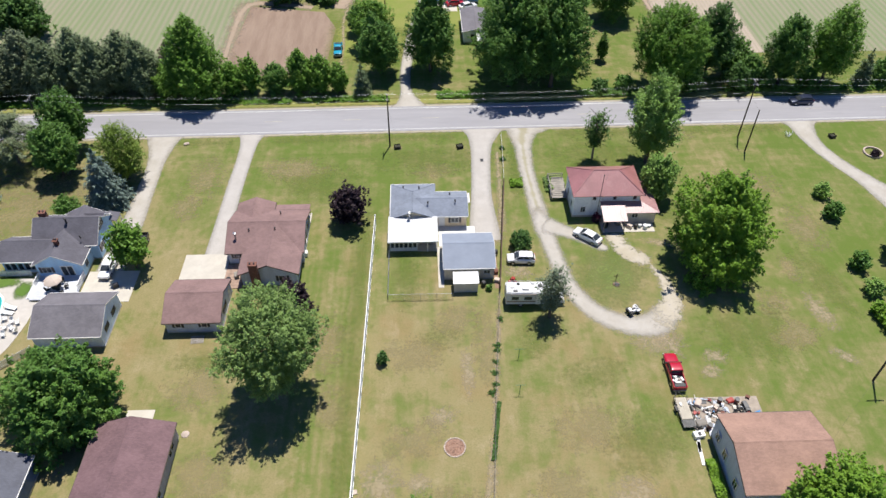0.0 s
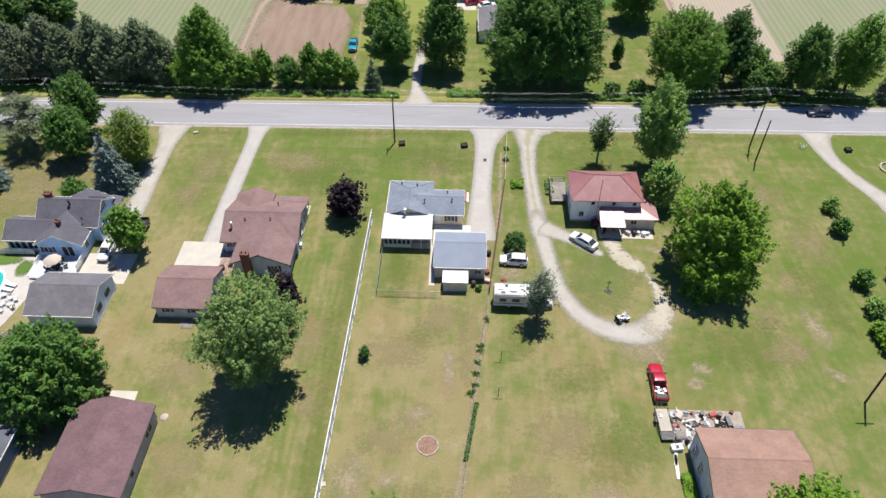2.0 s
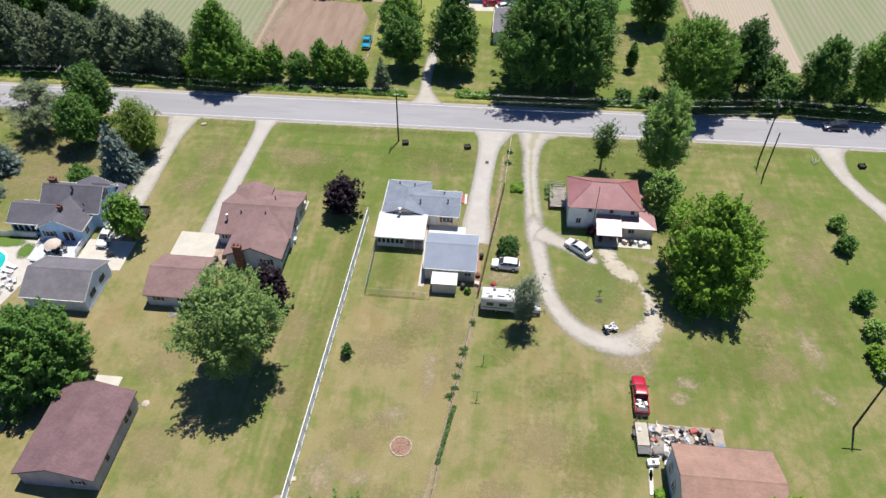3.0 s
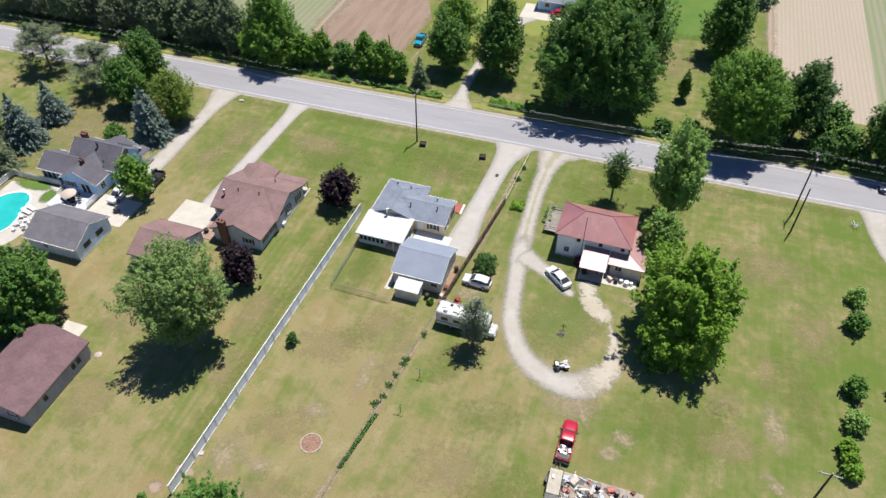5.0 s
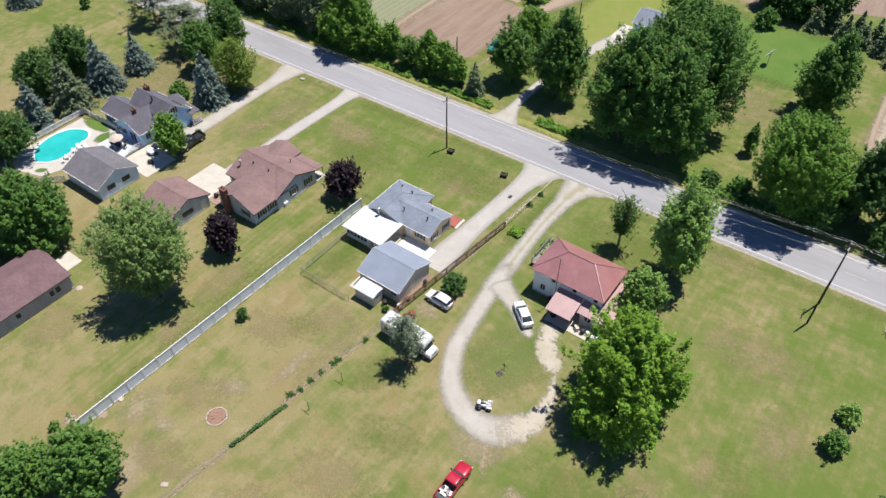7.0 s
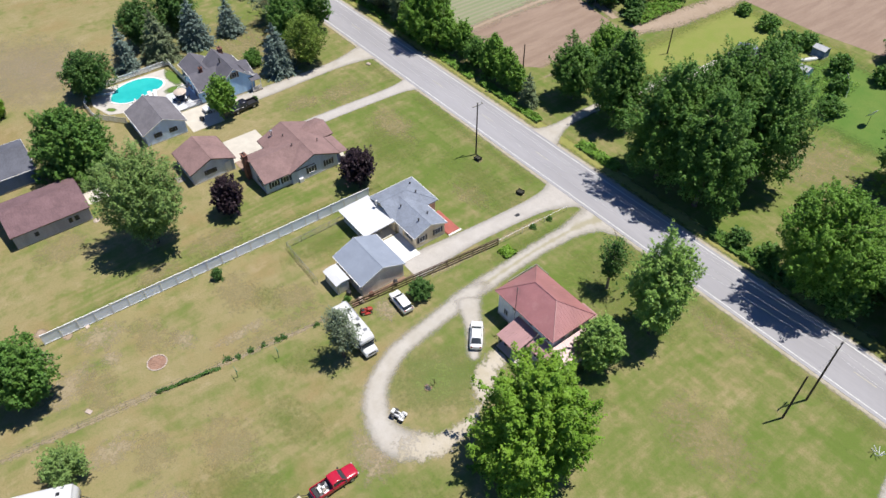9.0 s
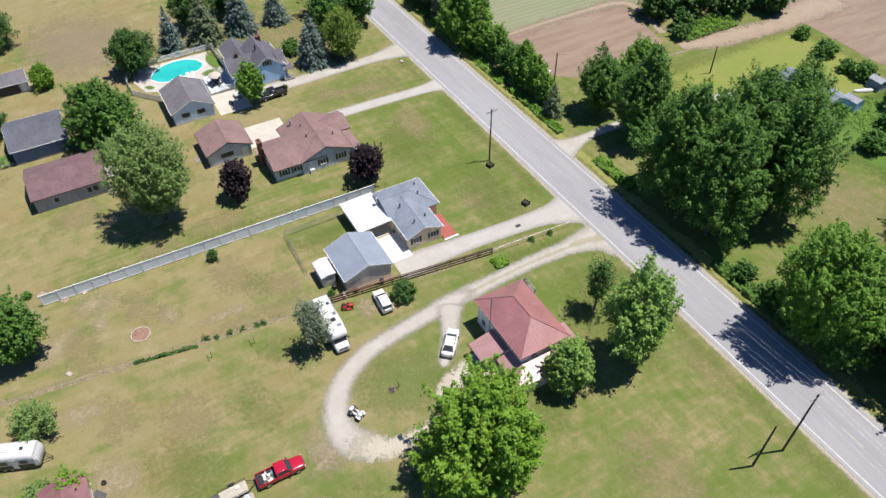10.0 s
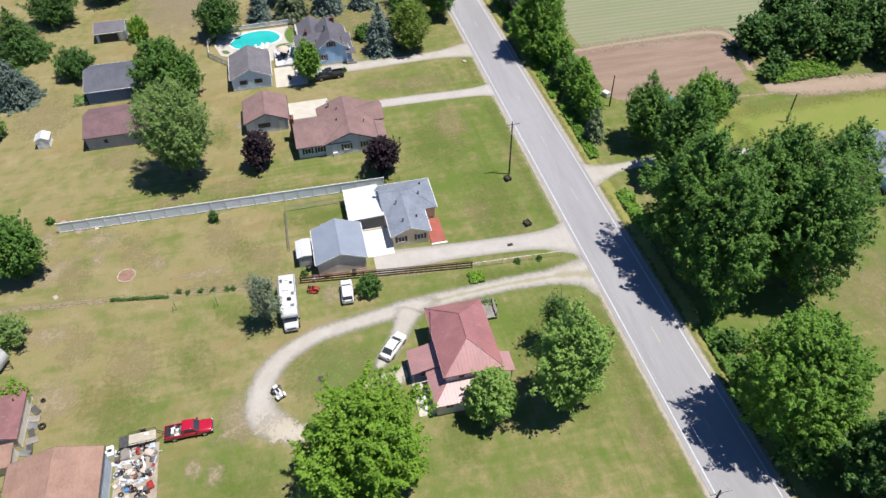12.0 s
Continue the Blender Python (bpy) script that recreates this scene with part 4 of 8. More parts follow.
def yellow_garage():
    g = thing("garage", "cream-walled garage with smooth blue-grey roof", "garage", 6.5, 77.6, 0, group="garages")
    gable(g, "x", 2.6, 10.45, 73.75, 81.5, 2.6, 1.6, SID_TAN, METAL_BLUE, over=0.3, rake=0.2)
    door(g, "-x", 80.0, 2.8, 0.9, 2.0)
    window(g, "-y", 9.2, 74.05, 1.5, 0.9, 0.7)
    m = wall_frame("+y", 6.5, 81.2, 0.05)
    bm = bmesh.new()
    for k in range(4):
        add_box(bm, -2.4, 2.4, -0.02, 0.03, 0.02 + k * 0.53, 0.52 + k * 0.53, m)
    wpart("garage_door", bm, WHITE, g, "white sectional garage door")
    wpart("air_vent", box(10.2, 10.3, 77.4, 77.8, 3.5, 3.8), TRIM, g)


def white_shed():
    s = thing("shed", "small cream garden shed with a white roof", "shed", 5.9, 72.3, 0, group="sheds")
    wpart("wall", box(4.15, 7.65, 71.35, 73.3, 0, 2.05), SID_SHED, s)
    wpart("roof", extrude_profile("x", 4.0, 7.8, [(71.15, 2.02), (71.15, 2.1), (72.3, 2.42), (73.45, 2.3), (73.45, 2.22), (72.3, 2.34)]), WHITE_METAL, s, "white shed roof")
    door(s, "+x", 72.4, 7.65, 1.3, 1.8, SID_SHED, 0.05)


def brown_house():
    h = thing("house", "grey-sided ranch house with rose-brown shingle roof", "house", -24, 82, 0, group="houses")
    gable(h, "x", -30.4, -18.4, 78.0, 87.9, 2.6, 2.0, SID_GREY, ROOF_BROWN, over=0.45, ridge=83.0, gutter=BROWN_TRIM)
    gable(h, "y", 73.4, 83.0, -27.7, -18.7, 2.6, 1.95, SID_GREY, ROOF_BROWN, over=0.4, ridge=-23.1, gutter=BROWN_TRIM)
    gable(h, "y", 83.0, 89.9, -30.2, -24.2, 2.6, 1.2, SID_GREY, ROOF_BROWN, over=0.4, ridge=-27.2, gutter=BROWN_TRIM)
    wpart("porch_roof", extrude_profile("x", -24.2, -18.6, [(87.5, 2.5), (87.5, 2.62), (89.6, 2.3), (89.6, 2.2)]), ROOF_BROWN, h)
    for x in (-23.6, -21.2, -18.9):
        wpart("porch_post", tube([(x, 89.4, 0), (x, 89.4, 2.25)], 0.07, 8), BROWN_TRIM, h)
    wpart("porch_floor", box(-24.2, -18.6, 87.5, 89.8, -0.05, 0.2), CONCRETE, h)
    chimney(h, -25.1, 73.3, 1.2, 0.75, 0, 4.9)
    for y, w in ((75.3, 1.0), (77.5, 1.0)):
        window(h, "+x", y, -19.1, 1.45, w, 1.05, DARK_TRIM)
    for y in (82.2, 85.6):
        window(h, "+x", y, -18.7, 1.55, 1.0, 1.1, DARK_TRIM)
    window(h, "-y", -21.2, 73.7, 1.5, 1.1, 1.0, DARK_TRIM)
    window(h, "-y", -29.0, 78.45, 1.6, 1.2, 0.8, None, 2)
    door(h, "-y", -28.1, 78.45, 0.9, 2.0, DARK_TRIM)
    window(h, "-x", 85.5, -30.1, 1.5, 1.2, 1.1, DARK_TRIM)
    vent_pipe(h, -28.9, 80.3, 3.6, 1.0, 0.16, STEEL)
    vent_pipe(h, -27.0, 81.6, 4.0, 0.3, 0.08)
    vent_pipe(h, -22.9, 81.2, 4.55, 0.25, 0.08)
    vent_pipe(h, -22.8, 86.0, 3.5, 0.35, 0.08)
    wpart("patio_floor", box(-30.4, -27.5, 73.2, 78.2, -0.05, 0.09), surface("brick_patio", (0.36, 0.25, 0.19), 0.9, var=0.3, coarse=2), h, "brick paved patio")
    wpart("utility_box", box(-18.95, -18.3, 79.6, 80.4, 0, 0.75, None, 0.03), TRIM, h)


def brown_garage():
    g = thing("garage", "grey garage with rose-brown shingle roof", "garage", -32.6, 68.7, 0, group="garages")
    gable(g, "x", -36.6, -28.5, 64.6, 72.9, 2.45, 1.75, SID_GREY, ROOF_BROWN, over=0.35, rake=0.25, gutter=BROWN_TRIM)
    window(g, "+x", 68.2, -28.75, 1.6, 1.3, 0.75, DARK_TRIM, 2, DARK_TRIM)
    for x in (-34.6, -31.0):
        window(g, "-y", x, 64.95, 1.55, 0.7, 0.7, DARK_TRIM, 0)
    door(g, "+x", 71.4, -28.75, 0.9, 2.0)
    m = wall_frame("+y", -33, 72.55, 0.05)
    bm = bmesh.new()
    for k in range(4):
        add_box(bm, -2.4, 2.4, -0.02, 0.03, 0.02 + k * 0.53, 0.52 + k * 0.53, m)
    wpart("garage_door", bm, WHITE, g, "white sectional garage door")


def pool_garage():
    g = thing("garage", "blue-grey garage with grey shingle roof", "garage", -48, 66.8, 0, group="garages")
    gable(g, "x", -53.1, -43.3, 62.6, 70.9, 2.65, 1.95, SID_BLUEGREY, ROOF_SLATE, over=0.35, rake=0.25)
    for y in (65.2, 68.1):
        window(g, "+x", y, -43.55, 1.7, 0.6, 0.75, DARK_TRIM, 0, DARK_TRIM)
    window(g, "-y", -49.5, 62.95, 1.6, 0.8, 0.8)
    m = wall_frame("+y", -48, 70.55, 0.05)
    bm = bmesh.new()
    for k in range(4):
        add_box(bm, -2.4, 2.4, -0.02, 0.03, 0.02 + k * 0.53, 0.52 + k * 0.53, m)
    wpart("garage_door", bm, WHITE, g, "white sectional garage door")


def blue_house():
    h = thing("house", "pale blue house with charcoal roof and two chimneys", "house", -56, 82, 0, group="houses")
    gable(h, "x", -59.8, -49.8, 80.4, 87.6, 3.2, 2.7, SID_BLUE, ROOF_CHARCOAL, over=0.35, rake=0.25, ridge=83.9)
    gable(h, "y", 76.6, 83.9, -58.5, -51.0, 2.8, 2.0, SID_BLUE, ROOF_CHARCOAL, over=0.35, ridge=-55.0)
    gable(h, "x", -63.9, -55.0, 77.6, 83.2, 2.7, 1.7, SID_BLUE, ROOF_CHARCOAL, over=0.35, ridge=80.5)
    gable(h, "y", 84.0, 88.2, -57.2, -50.35, 3.0, 1.7, SID_BLUE, ROOF_CHARCOAL, over=0.3)
    gable(h, "x", -53.8, -50.2, 85.2, 87.4, 3.5, 1.0, SID_BLUE, ROOF_CHARCOAL, over=0.2, rake=0.15)
    wpart("porch_roof", extrude_profile("y", 86.6, 88.7, [(-50.6, 2.9), (-50.6, 3.0), (-48.9, 2.6), (-48.9, 2.5)]), ROOF_CHARCOAL, h)
    for y in (86.75, 88.55):
        wpart("porch_post", box(-49.15, -49.03, y - 0.06, y + 0.06, 0.3, 2.52), WHITE, h)
    wpart("porch_floor", box(-50.3, -48.9, 86.6, 88.7, 0, 0.35), WOOD_GREY, h)
    bm = bmesh.new()
    add_box(bm, -49.13, -49.05, 86.7, 88.6, 1.05, 1.12)
    for k in range(11):
        y = 86.8 + k * 0.163
        add_box(bm, -49.11, -49.07, y, y + 0.05, 0.35, 1.05)
    wpart("porch_railing", bm, WHITE, h, "white porch railing")
    window(h, "+x", 83.9, -50.05, 4.5, 0.9, 1.1, BROWN_TRIM)
    window(h, "+x", 82.0, -50.05, 1.7, 0.9, 1.2, BROWN_TRIM)
    window(h, "+x", 85.2, -50.35, 1.7, 1.0, 1.3, BROWN_TRIM)
    window(h, "+x", 78.4, -51.35, 1.6, 0.9, 1.1, None)
    window(h, "-y", -56.7, 76.9, 1.6, 1.3, 1.0, BROWN_TRIM)
    for x in (-54.1, -53.2):
        wpart("glass_door", box(x - 0.38, x + 0.38, 76.86, 76.92, 0.45, 2.3), GLASS, h, "dark patio door glass")
    bm = bmesh.new()
    for b in ((-54.6, -52.7, 2.3, 2.4), (-54.6, -54.5, 0.4, 2.3), (-53.72, -53.6, 0.4, 2.3), (-52.8, -52.7, 0.4, 2.3)):
        add_box(bm, b[0], b[1], 76.83, 76.93, b[2], b[3])
    wpart("patio_door_frame", bm, WHITE, h)
    for x in (-62.9, -62.0, -61.0, -60.0, -59.2):
        window(h, "-y", x, 77.95, 1.45, 0.7, 1.3, None, 0)
    chimney(h, -58.9, 85.2, 1.0, 0.75, 0.0, 5.9)
    chimney(h, -54.9, 79.2, 0.6, 0.6, 4.3, 5.5)
    vent_pipe(h, -54.6, 83.2, 5.5, 0.7, 0.14)
    vent_pipe(h, -52.2, 81.0, 4.3, 0.3, 0.08)
    h.location += Vector((0.8, -0.3, 0))
    # wooden deck
    d = thing("deck", "pale grey wooden deck with white railings", "deck", -54.5, 74.5, 0)
    for k in range(26):
        y = 71.75 + k * 0.19
        wpart("plank", box(-57.3, -50.6, y, y + 0.178, 0.32, 0.4), WOOD_DECK, d)
    wpart("skirt", box(-57.25, -50.65, 71.8, 76.6, 0, 0.32), WOOD_DECK, d)
    for k in range(2):
        wpart("step", box(-58.0 + 0.3 * k, -57.4 + 0.3 * k - 0.3 * k, 72.2, 75.6, 0.0, 0.13 + 0.12 * k), WOOD_DECK, d)
    for x0, x1, y0, y1 in ((-57.3, -57.2, 74.4, 76.6), (-50.7, -50.6, 73.6, 76.7)):
        bm = box(x0, x1, y0, y1, 1.25, 1.32)
        n = int((y1 - y0) / 0.16)
        for k in range(n + 1):
            y = y0 + k * (y1 - y0 - 0.05) / n
            add_box(bm, x0 + 0.02, x1 - 0.02, y, y + 0.05, 0.4, 1.25)
        wpart("railing", bm, WHITE, d, "white deck railing")
    bm = box(-66.8, -58.8, 77.0, 77.08, 0.75, 0.82)
    for k in range(48):
        add_box(bm, -66.8 + k * 0.167, -66.75 + k * 0.167, 77.02, 77.06, 0, 0.75)
    wpart("railing", bm, WHITE, d, "white railing")
    # table under a parasol
    t = thing("patio_table", "round dark patio table on the deck", "table", -53.7, 73.7, 0.4)
    part("tabletop", tube([(0, 0, 0.68), (0, 0, 0.73)], 0.7, 16), BLACK, t)
    part("pedestal", tube([(0, 0, 0), (0, 0, 0.05), (0, 0, 0.06), (0, 0, 0.68)], [0.35, 0.35, 0.05, 0.05], 10), BLACK, t)
    u = thing("parasol", "beige canvas parasol over the patio table", "parasol", -53.8, 73.75, 0.4)
    part("pole", tube([(0, 0, 0), (0, 0, 2.45)], 0.03, 8), WOOD_GREY, u)
    bm = bmesh.new()
    add_tube(bm, [(0, 0, 1.85), (0, 0, 1.95), (0, 0, 2.25), (0, 0, 2.48), (0, 0, 2.55)], [1.35, 1.3, 0.85, 0.25, 0.05], 8)
    part("canopy", bm, CANVAS, u, "faded beige canvas canopy")
    for k in range(6):
        a = k * math.pi / 3 + 0.3
        c = chair(-53.7 + 1.25 * math.cos(a), 73.7 + 1.25 * math.sin(a), math.degrees(a) - 90, BLACK, "dark metal patio chair round the table")
        c.location.z = 0.4
    # loungers and chairs by the pool
    for x, y, a in ((-58.0, 67.6, 20), (-57.6, 66.4, 60), (-58.6, 66.5, 140), (-57.0, 66.0, 250), (-58.3, 65.2, 0), (-57.2, 67.4, 300), (-59.2, 68.2, 110)):
        chair(x, y, a)
    for x, y, a in ((-59.4, 69.4, 80), (-59.3, 70.4, 75)):
        l = thing("sun_lounger", "white plastic sun lounger beside the pool", "lounger", x, y, 0.06, a, "pool loungers")
        part("bed", box(-0.32, 0.32, -0.9, 0.4, 0.28, 0.34, None, 0.02), WHITE, l)
        part("backrest", box(-0.32, 0.32, 0, 0.7, 0, 0.05, pose(0, 0.4, 0.3, 40), 0.01), WHITE, l)
        for a2 in (-0.28, 0.28):
            for b2 in (-0.8, 0.3):
                part("leg", box(a2 - 0.03, a2 + 0.03, b2 - 0.03, b2 + 0.03, 0, 0.28), WHITE, l)


def pool_area():
    out = smooth_line([(-62.4, 62.4), (-64.4, 63.2), (-66.5, 65.4), (-67.3, 68.9), (-66.3, 72.0), (-63.7, 73.6), (-61.5, 72.6), (-60.6, 69.7), (-59.7, 66.2), (-60.5, 63.7), (-62.4, 62.4)], 6)[:-1]
    mid = np.mean(out, axis=0)
    pts = [(x, y) for x, y in (mid + (np.array(p) - mid) * 1.0 for p in out)]
    deck = [(-67.9, 60.0), (-67.9, 75.4), (-64.0, 76.6), (-58.5, 76.4), (-57.2, 75.6), (-57.0, 71.6), (-53.6, 71.4), (-53.6, 70.4), (-56.0, 69.6), (-56.1, 67.6), (-56.5, 65.4), (-57.0, 63.2), (-58.2, 60.6), (-63, 59.2)]
    tagged(mesh_object("pool_terrace", prism(deck, -0.05, 0.05), POOL_DECK), "pale concrete terrace round the pool", "terrace", "", "structure")
    p = thing("swimming_pool", "kidney-shaped swimming pool with turquoise water", "pool", mid[0], mid[1], 0)
    bm = bmesh.new()
    rings = []
    for k, z in ((1.0, 0.05), (1.0, 0.13), (0.93, 0.13), (0.93, 0.06)):
        rings.append([bm.verts.new((mid[0] + (x - mid[0]) * k * 1.04, mid[1] + (y - mid[1]) * k * 1.04, z)) for x, y in pts])
    for a, b in zip(rings, rings[1:]):
        for i in range(len(pts)):
            j = (i + 1) % len(pts)
            bm.faces.new((a[i], a[j], b[j], b[i]))
    wpart("coping", bm, WHITE, p, "white pool coping")
    wpart("water", prism([(mid[0] + (x - mid[0]) * 0.985, mid[1] + (y - mid[1]) * 0.985) for x, y in pts], -0.02, 0.085), WATER, p, "turquoise pool water")
    bm = box(-0.28, 0.28, -1.6, 1.4, 0.5, 0.58, pose(-65.2, 62.2, 0, 0, 0, -25), 0.015)
    wpart("diving_board", bm, surface("pale_blue_board", (0.5, 0.62, 0.78), 0.5), p, "pale blue diving board")
    wpart("board_stand", box(-0.2, 0.2, -1.5, -0.7, 0.05, 0.5, pose(-65.2, 62.2, 0, 0, 0, -25)), STEEL, p)
    patch("lawn_bed", -59.0, 74.0, 1.5, 2.0, BRIGHTGRASS, 0.058, 0, "kidney-shaped strip of lawn in the terrace", "lawn")
    patch("lawn_bed", -63.6, 75.7, 4.0, 1.3, BRIGHTGRASS, 0.0585, 0, "strip of lawn inside the pool fence", "lawn")
    patch("lawn_bed", -59.6, 61.6, 1.2, 0.7, BRIGHTGRASS, 0.059, 40, "strip of lawn behind the garage", "lawn")
    f = thing("pool_fence", "white picket fence round the pool", "fence", -63, 68, 0)
    corners = [(-53.3, 62.4), (-58.2, 58.2), (-63.6, 57.9), (-68.4, 60.2), (-68.8, 76.9), (-58.6, 77.0)]
    for (xa, ya), (xb, yb) in zip(corners, corners[1:]):
        n = max(1, round(math.hypot(xb - xa, yb - ya) / 2.2))
        ang = math.degrees(math.atan2(yb - ya, xb - xa))
        for k in range(n):
            u, v = k / n, (k + 1) / n
            xm, ym = xa + (xb - xa) * u, ya + (yb - ya) * u
            L = math.hypot(xb - xa, yb - ya) / n
            m = pose(xm, ym, 0, 0, 0, ang)
            wpart("post", box(-0.05, 0.05, -0.05, 0.05, 0, 1.4, m), WHITE, f)
            bm = bmesh.new()
            for zz in (0.25, 1.1):
                add_box(bm, 0.05, L - 0.05, -0.02, 0.02, zz, zz + 0.08, m)
            q = 0.1
            while q < L - 0.1:
                add_box(bm, q, q + 0.09, 0.02, 0.035, 0.1, 1.25, m)
                q += 0.125
            wpart("panel", bm, WHITE, f)


def barn():
    b = thing("barn", "long grey barn with a maroon shingle roof", "barn", -35.6, 42.5, 0)
    gable(b, "y", 36.4, 48.6, -40.4, -30.7, 2.75, 1.6, SID_BARN, ROOF_MAROON, over=0.3, rake=0.25, ridge=-35.7, gutter=BROWN_TRIM)
    window(b, "+x", 46.2, -31.0, 1.5, 0.55, 0.75, None, 0, DARK_TRIM)
    window(b, "+x", 45.2, -31.0, 1.5, 0.45, 0.75, None, 0, DARK_TRIM)
    window(b, "+x", 40.0, -31.0, 1.5, 0.5, 0.6, None, 0, DARK_TRIM)
    window(b, "-y", -33.0, 36.65, 1.5, 0.8, 0.7, DARK_TRIM)
    wpart("barn_door", box(-37.9, -35.2, 48.35, 48.42, 0.05, 2.3), WHITE, b)
    wpart("ramp", tube([(-30.3, 48.6, 0), (-30.3, 48.6, 0.1), (-30.3, 48.6, 0.25)], [0.55, 0.5, 0.2], 9), PALESTONE, b, "small heap of pale stones")


def blue_shed():
    s = thing("shed", "dark blue shed with slate-coloured roof", "shed", -51, 38.7, 0, group="sheds")
    gable(s, "y", 34.8, 44.6, -56.6, -46.2, 2.9, 1.9, SID_NAVY, ROOF_NAVY, over=0.3, rake=0.25)
    wpart("door", box(-46.52, -46.45, 36.5, 38.4, 0.05, 2.1), SID_NAVY, s)


def far_shed():
    s = thing("shed", "small grey shed with open dark front", "shed", -74, 37.2, 0, group="sheds")
    gable(s, "y", 33.8, 40.4, -76.8, -71.2, 2.3, 1.2, SID_GREY, ROOF_SLATE, over=0.25, rake=0.2)
    # the wall is closed: a dark sheet on it stands for the shaded inside
    wpart("shade_panel", box(-71.5, -71.42, 34.6, 38.6, 0.1, 2.0), DARK_TRIM, s, "dark panel painted for the shade inside the shed front")
    wpart("door", box(-71.5, -71.42, 39.0, 39.9, 0.1, 2.0), WHITE, s)


def tank_shed():
    s = thing("shed", "little white garden shed", "shed", -34.8, 28.6, 0, group="sheds")
    gable(s, "x", -36.1, -33.6, 27.4, 29.8, 1.8, 0.6, SID_WHITE, WHITE_METAL, over=0.12, rake=0.1)
    wpart("door", box(-33.72, -33.64, 28.2, 29.0, 0.05, 1.7), SID_WHITE, s)


def red_roof_house():
    h = thing("house", "white two-storey farmhouse with faded red metal roof", "house", 29.8, 91, 0, group="houses")
    x0, x1, y0, y1, ze, zr = 24.0, 35.5, 87.3, 95.0, 4.75, 7.0
    rx0, rx1, ry = 27.7, 31.8, 91.1
    wpart("wall", box(24.4, 35.1, 87.7, 94.6, 0, 4.75), SID_WHITE, h)
    wpart("foundation", box(24.36, 35.14, 87.66, 94.64, 0, 0.35), CONCRETE, h)
    bm = bmesh.new()
    lo = [bm.verts.new(p) for p in ((x0, y0, ze - 0.14), (x1, y0, ze - 0.14), (x1, y1, ze - 0.14), (x0, y1, ze - 0.14))]
    e = [bm.verts.new(p) for p in ((x0, y0, ze), (x1, y0, ze), (x1, y1, ze), (x0, y1, ze))]
    r = [bm.verts.new((rx0, ry, zr)), bm.verts.new((rx1, ry, zr))]
    bm.faces.new(lo[::-1])
    for i in range(4):
        bm.faces.new((lo[i], lo[(i + 1) % 4], e[(i + 1) % 4], e[i]))
    for f in ((e[0], e[1], r[1], r[0]), (e[1], e[2], r[1]), (e[2], e[3], r[0], r[1]), (e[3], e[0], r[0])):
        bm.faces.new(f)
    roof = wpart("roof", bm, METAL_RED, h, "faded red ribbed metal roof")
    E, R = [(x0, y0, ze), (x1, y0, ze), (x1, y1, ze), (x0, y1, ze)], [(rx0, ry, zr), (rx1, ry, zr)]
    for a, b, c, d in ((0, 1, 0, 1), (1, 2, 1, 1), (2, 3, 1, 0), (3, 0, 0, 0)):
        seam_parts(ribs((E[a], E[b]), (R[c], R[d]), 0.45), METAL_RED, roof)
    for a, b in ((E[0], R[0]), (E[1], R[1]), (E[2], R[1]), (E[3], R[0]), (R[0], R[1])):
        wpart("hip_cap", tube([Vector(a) + Vector((0, 0, 0.02)), Vector(b) + Vector((0, 0, 0.02))], 0.07, 6), METAL_RED, roof)
    wpart("gutter", box(x0, x1, y0 - 0.1, y0 - 0.004, ze - 0.13, ze - 0.02), METAL_RED, roof)
    for x in (27.6, 30.9, 34.2):
        window(h, "-y", x, 87.7, 3.9, 0.55, 0.65, None, 0)
    window(h, "-y", 26.0, 87.7, 1.6, 0.7, 1.0)
    for y in (89.4, 92.4):
        window(h, "-x", y, 24.4, 4.0, 0.8, 1.2)
        window(h, "-x", y, 24.4, 1.6, 0.8, 1.2)
    door(h, "-x", 91.0, 24.4, 0.9, 2.0, WHITE, 0.5)
    for y in (89.6, 92.0):
        window(h, "+x", y, 35.1, 3.9, 0.7, 0.8, None, 0)
    # downpipe on the back wall
    wpart("downpipe", tube([(28.9, 87.5, 4.6), (28.9, 87.5, 0.2)], 0.06, 6), TRIM, h)
    mast = wpart("aerial_mast", tube([(28.3, 87.15, 0), (28.3, 87.15, 9.2)], 0.05, 6), STEEL_DARK, h, "thin dark aerial mast")
    for z in (8.3, 8.7, 9.1):
        wpart("aerial_rod", tube([(27.7, 87.15, z), (28.9, 87.15, z)], 0.02, 5), STEEL_DARK, mast)
    # back porch roof
    bm = extrude_profile("x", 28.6, 32.5, [(83.7, 2.27), (87.6, 3.29), (87.6, 3.37), (83.7, 2.35)])
    pr = wpart("porch_roof", bm, METAL_PALE, h, "shiny faded red metal porch roof")
    seam_parts(ribs(((28.6, 83.7, 2.35), (32.5, 83.7, 2.35)), ((28.6, 87.6, 3.37), (32.5, 87.6, 3.37)), 0.4, 0.04, 0.03), METAL_PALE, pr)
    for x in (28.9, 32.2):
        wpart("porch_post", box(x - 0.06, x + 0.06, 83.9, 84.02, 0.06, 2.33), WOOD_GREY, h)
    # lean-to along the side
    bm = bmesh.new()
    v = [bm.verts.new(p) for p in ((32.6, 87.7, 3.2), (35.3, 87.7, 3.2), (35.3, 93.6, 3.2), (38.0, 93.6, 2.5), (38.0, 85.5, 2.5), (32.6, 85.5, 2.5))]
    w = [bm.verts.new(q.co - Vector((0, 0, 0.12))) for q in v]
    bm.faces.new((v[0], v[1], v[4], v[5]))
    bm.faces.new((v[1], v[2], v[3], v[4]))
    bm.faces.new((w[0], w[1], w[4], w[5]))
    bm.faces.new((w[1], w[2], w[3], w[4]))
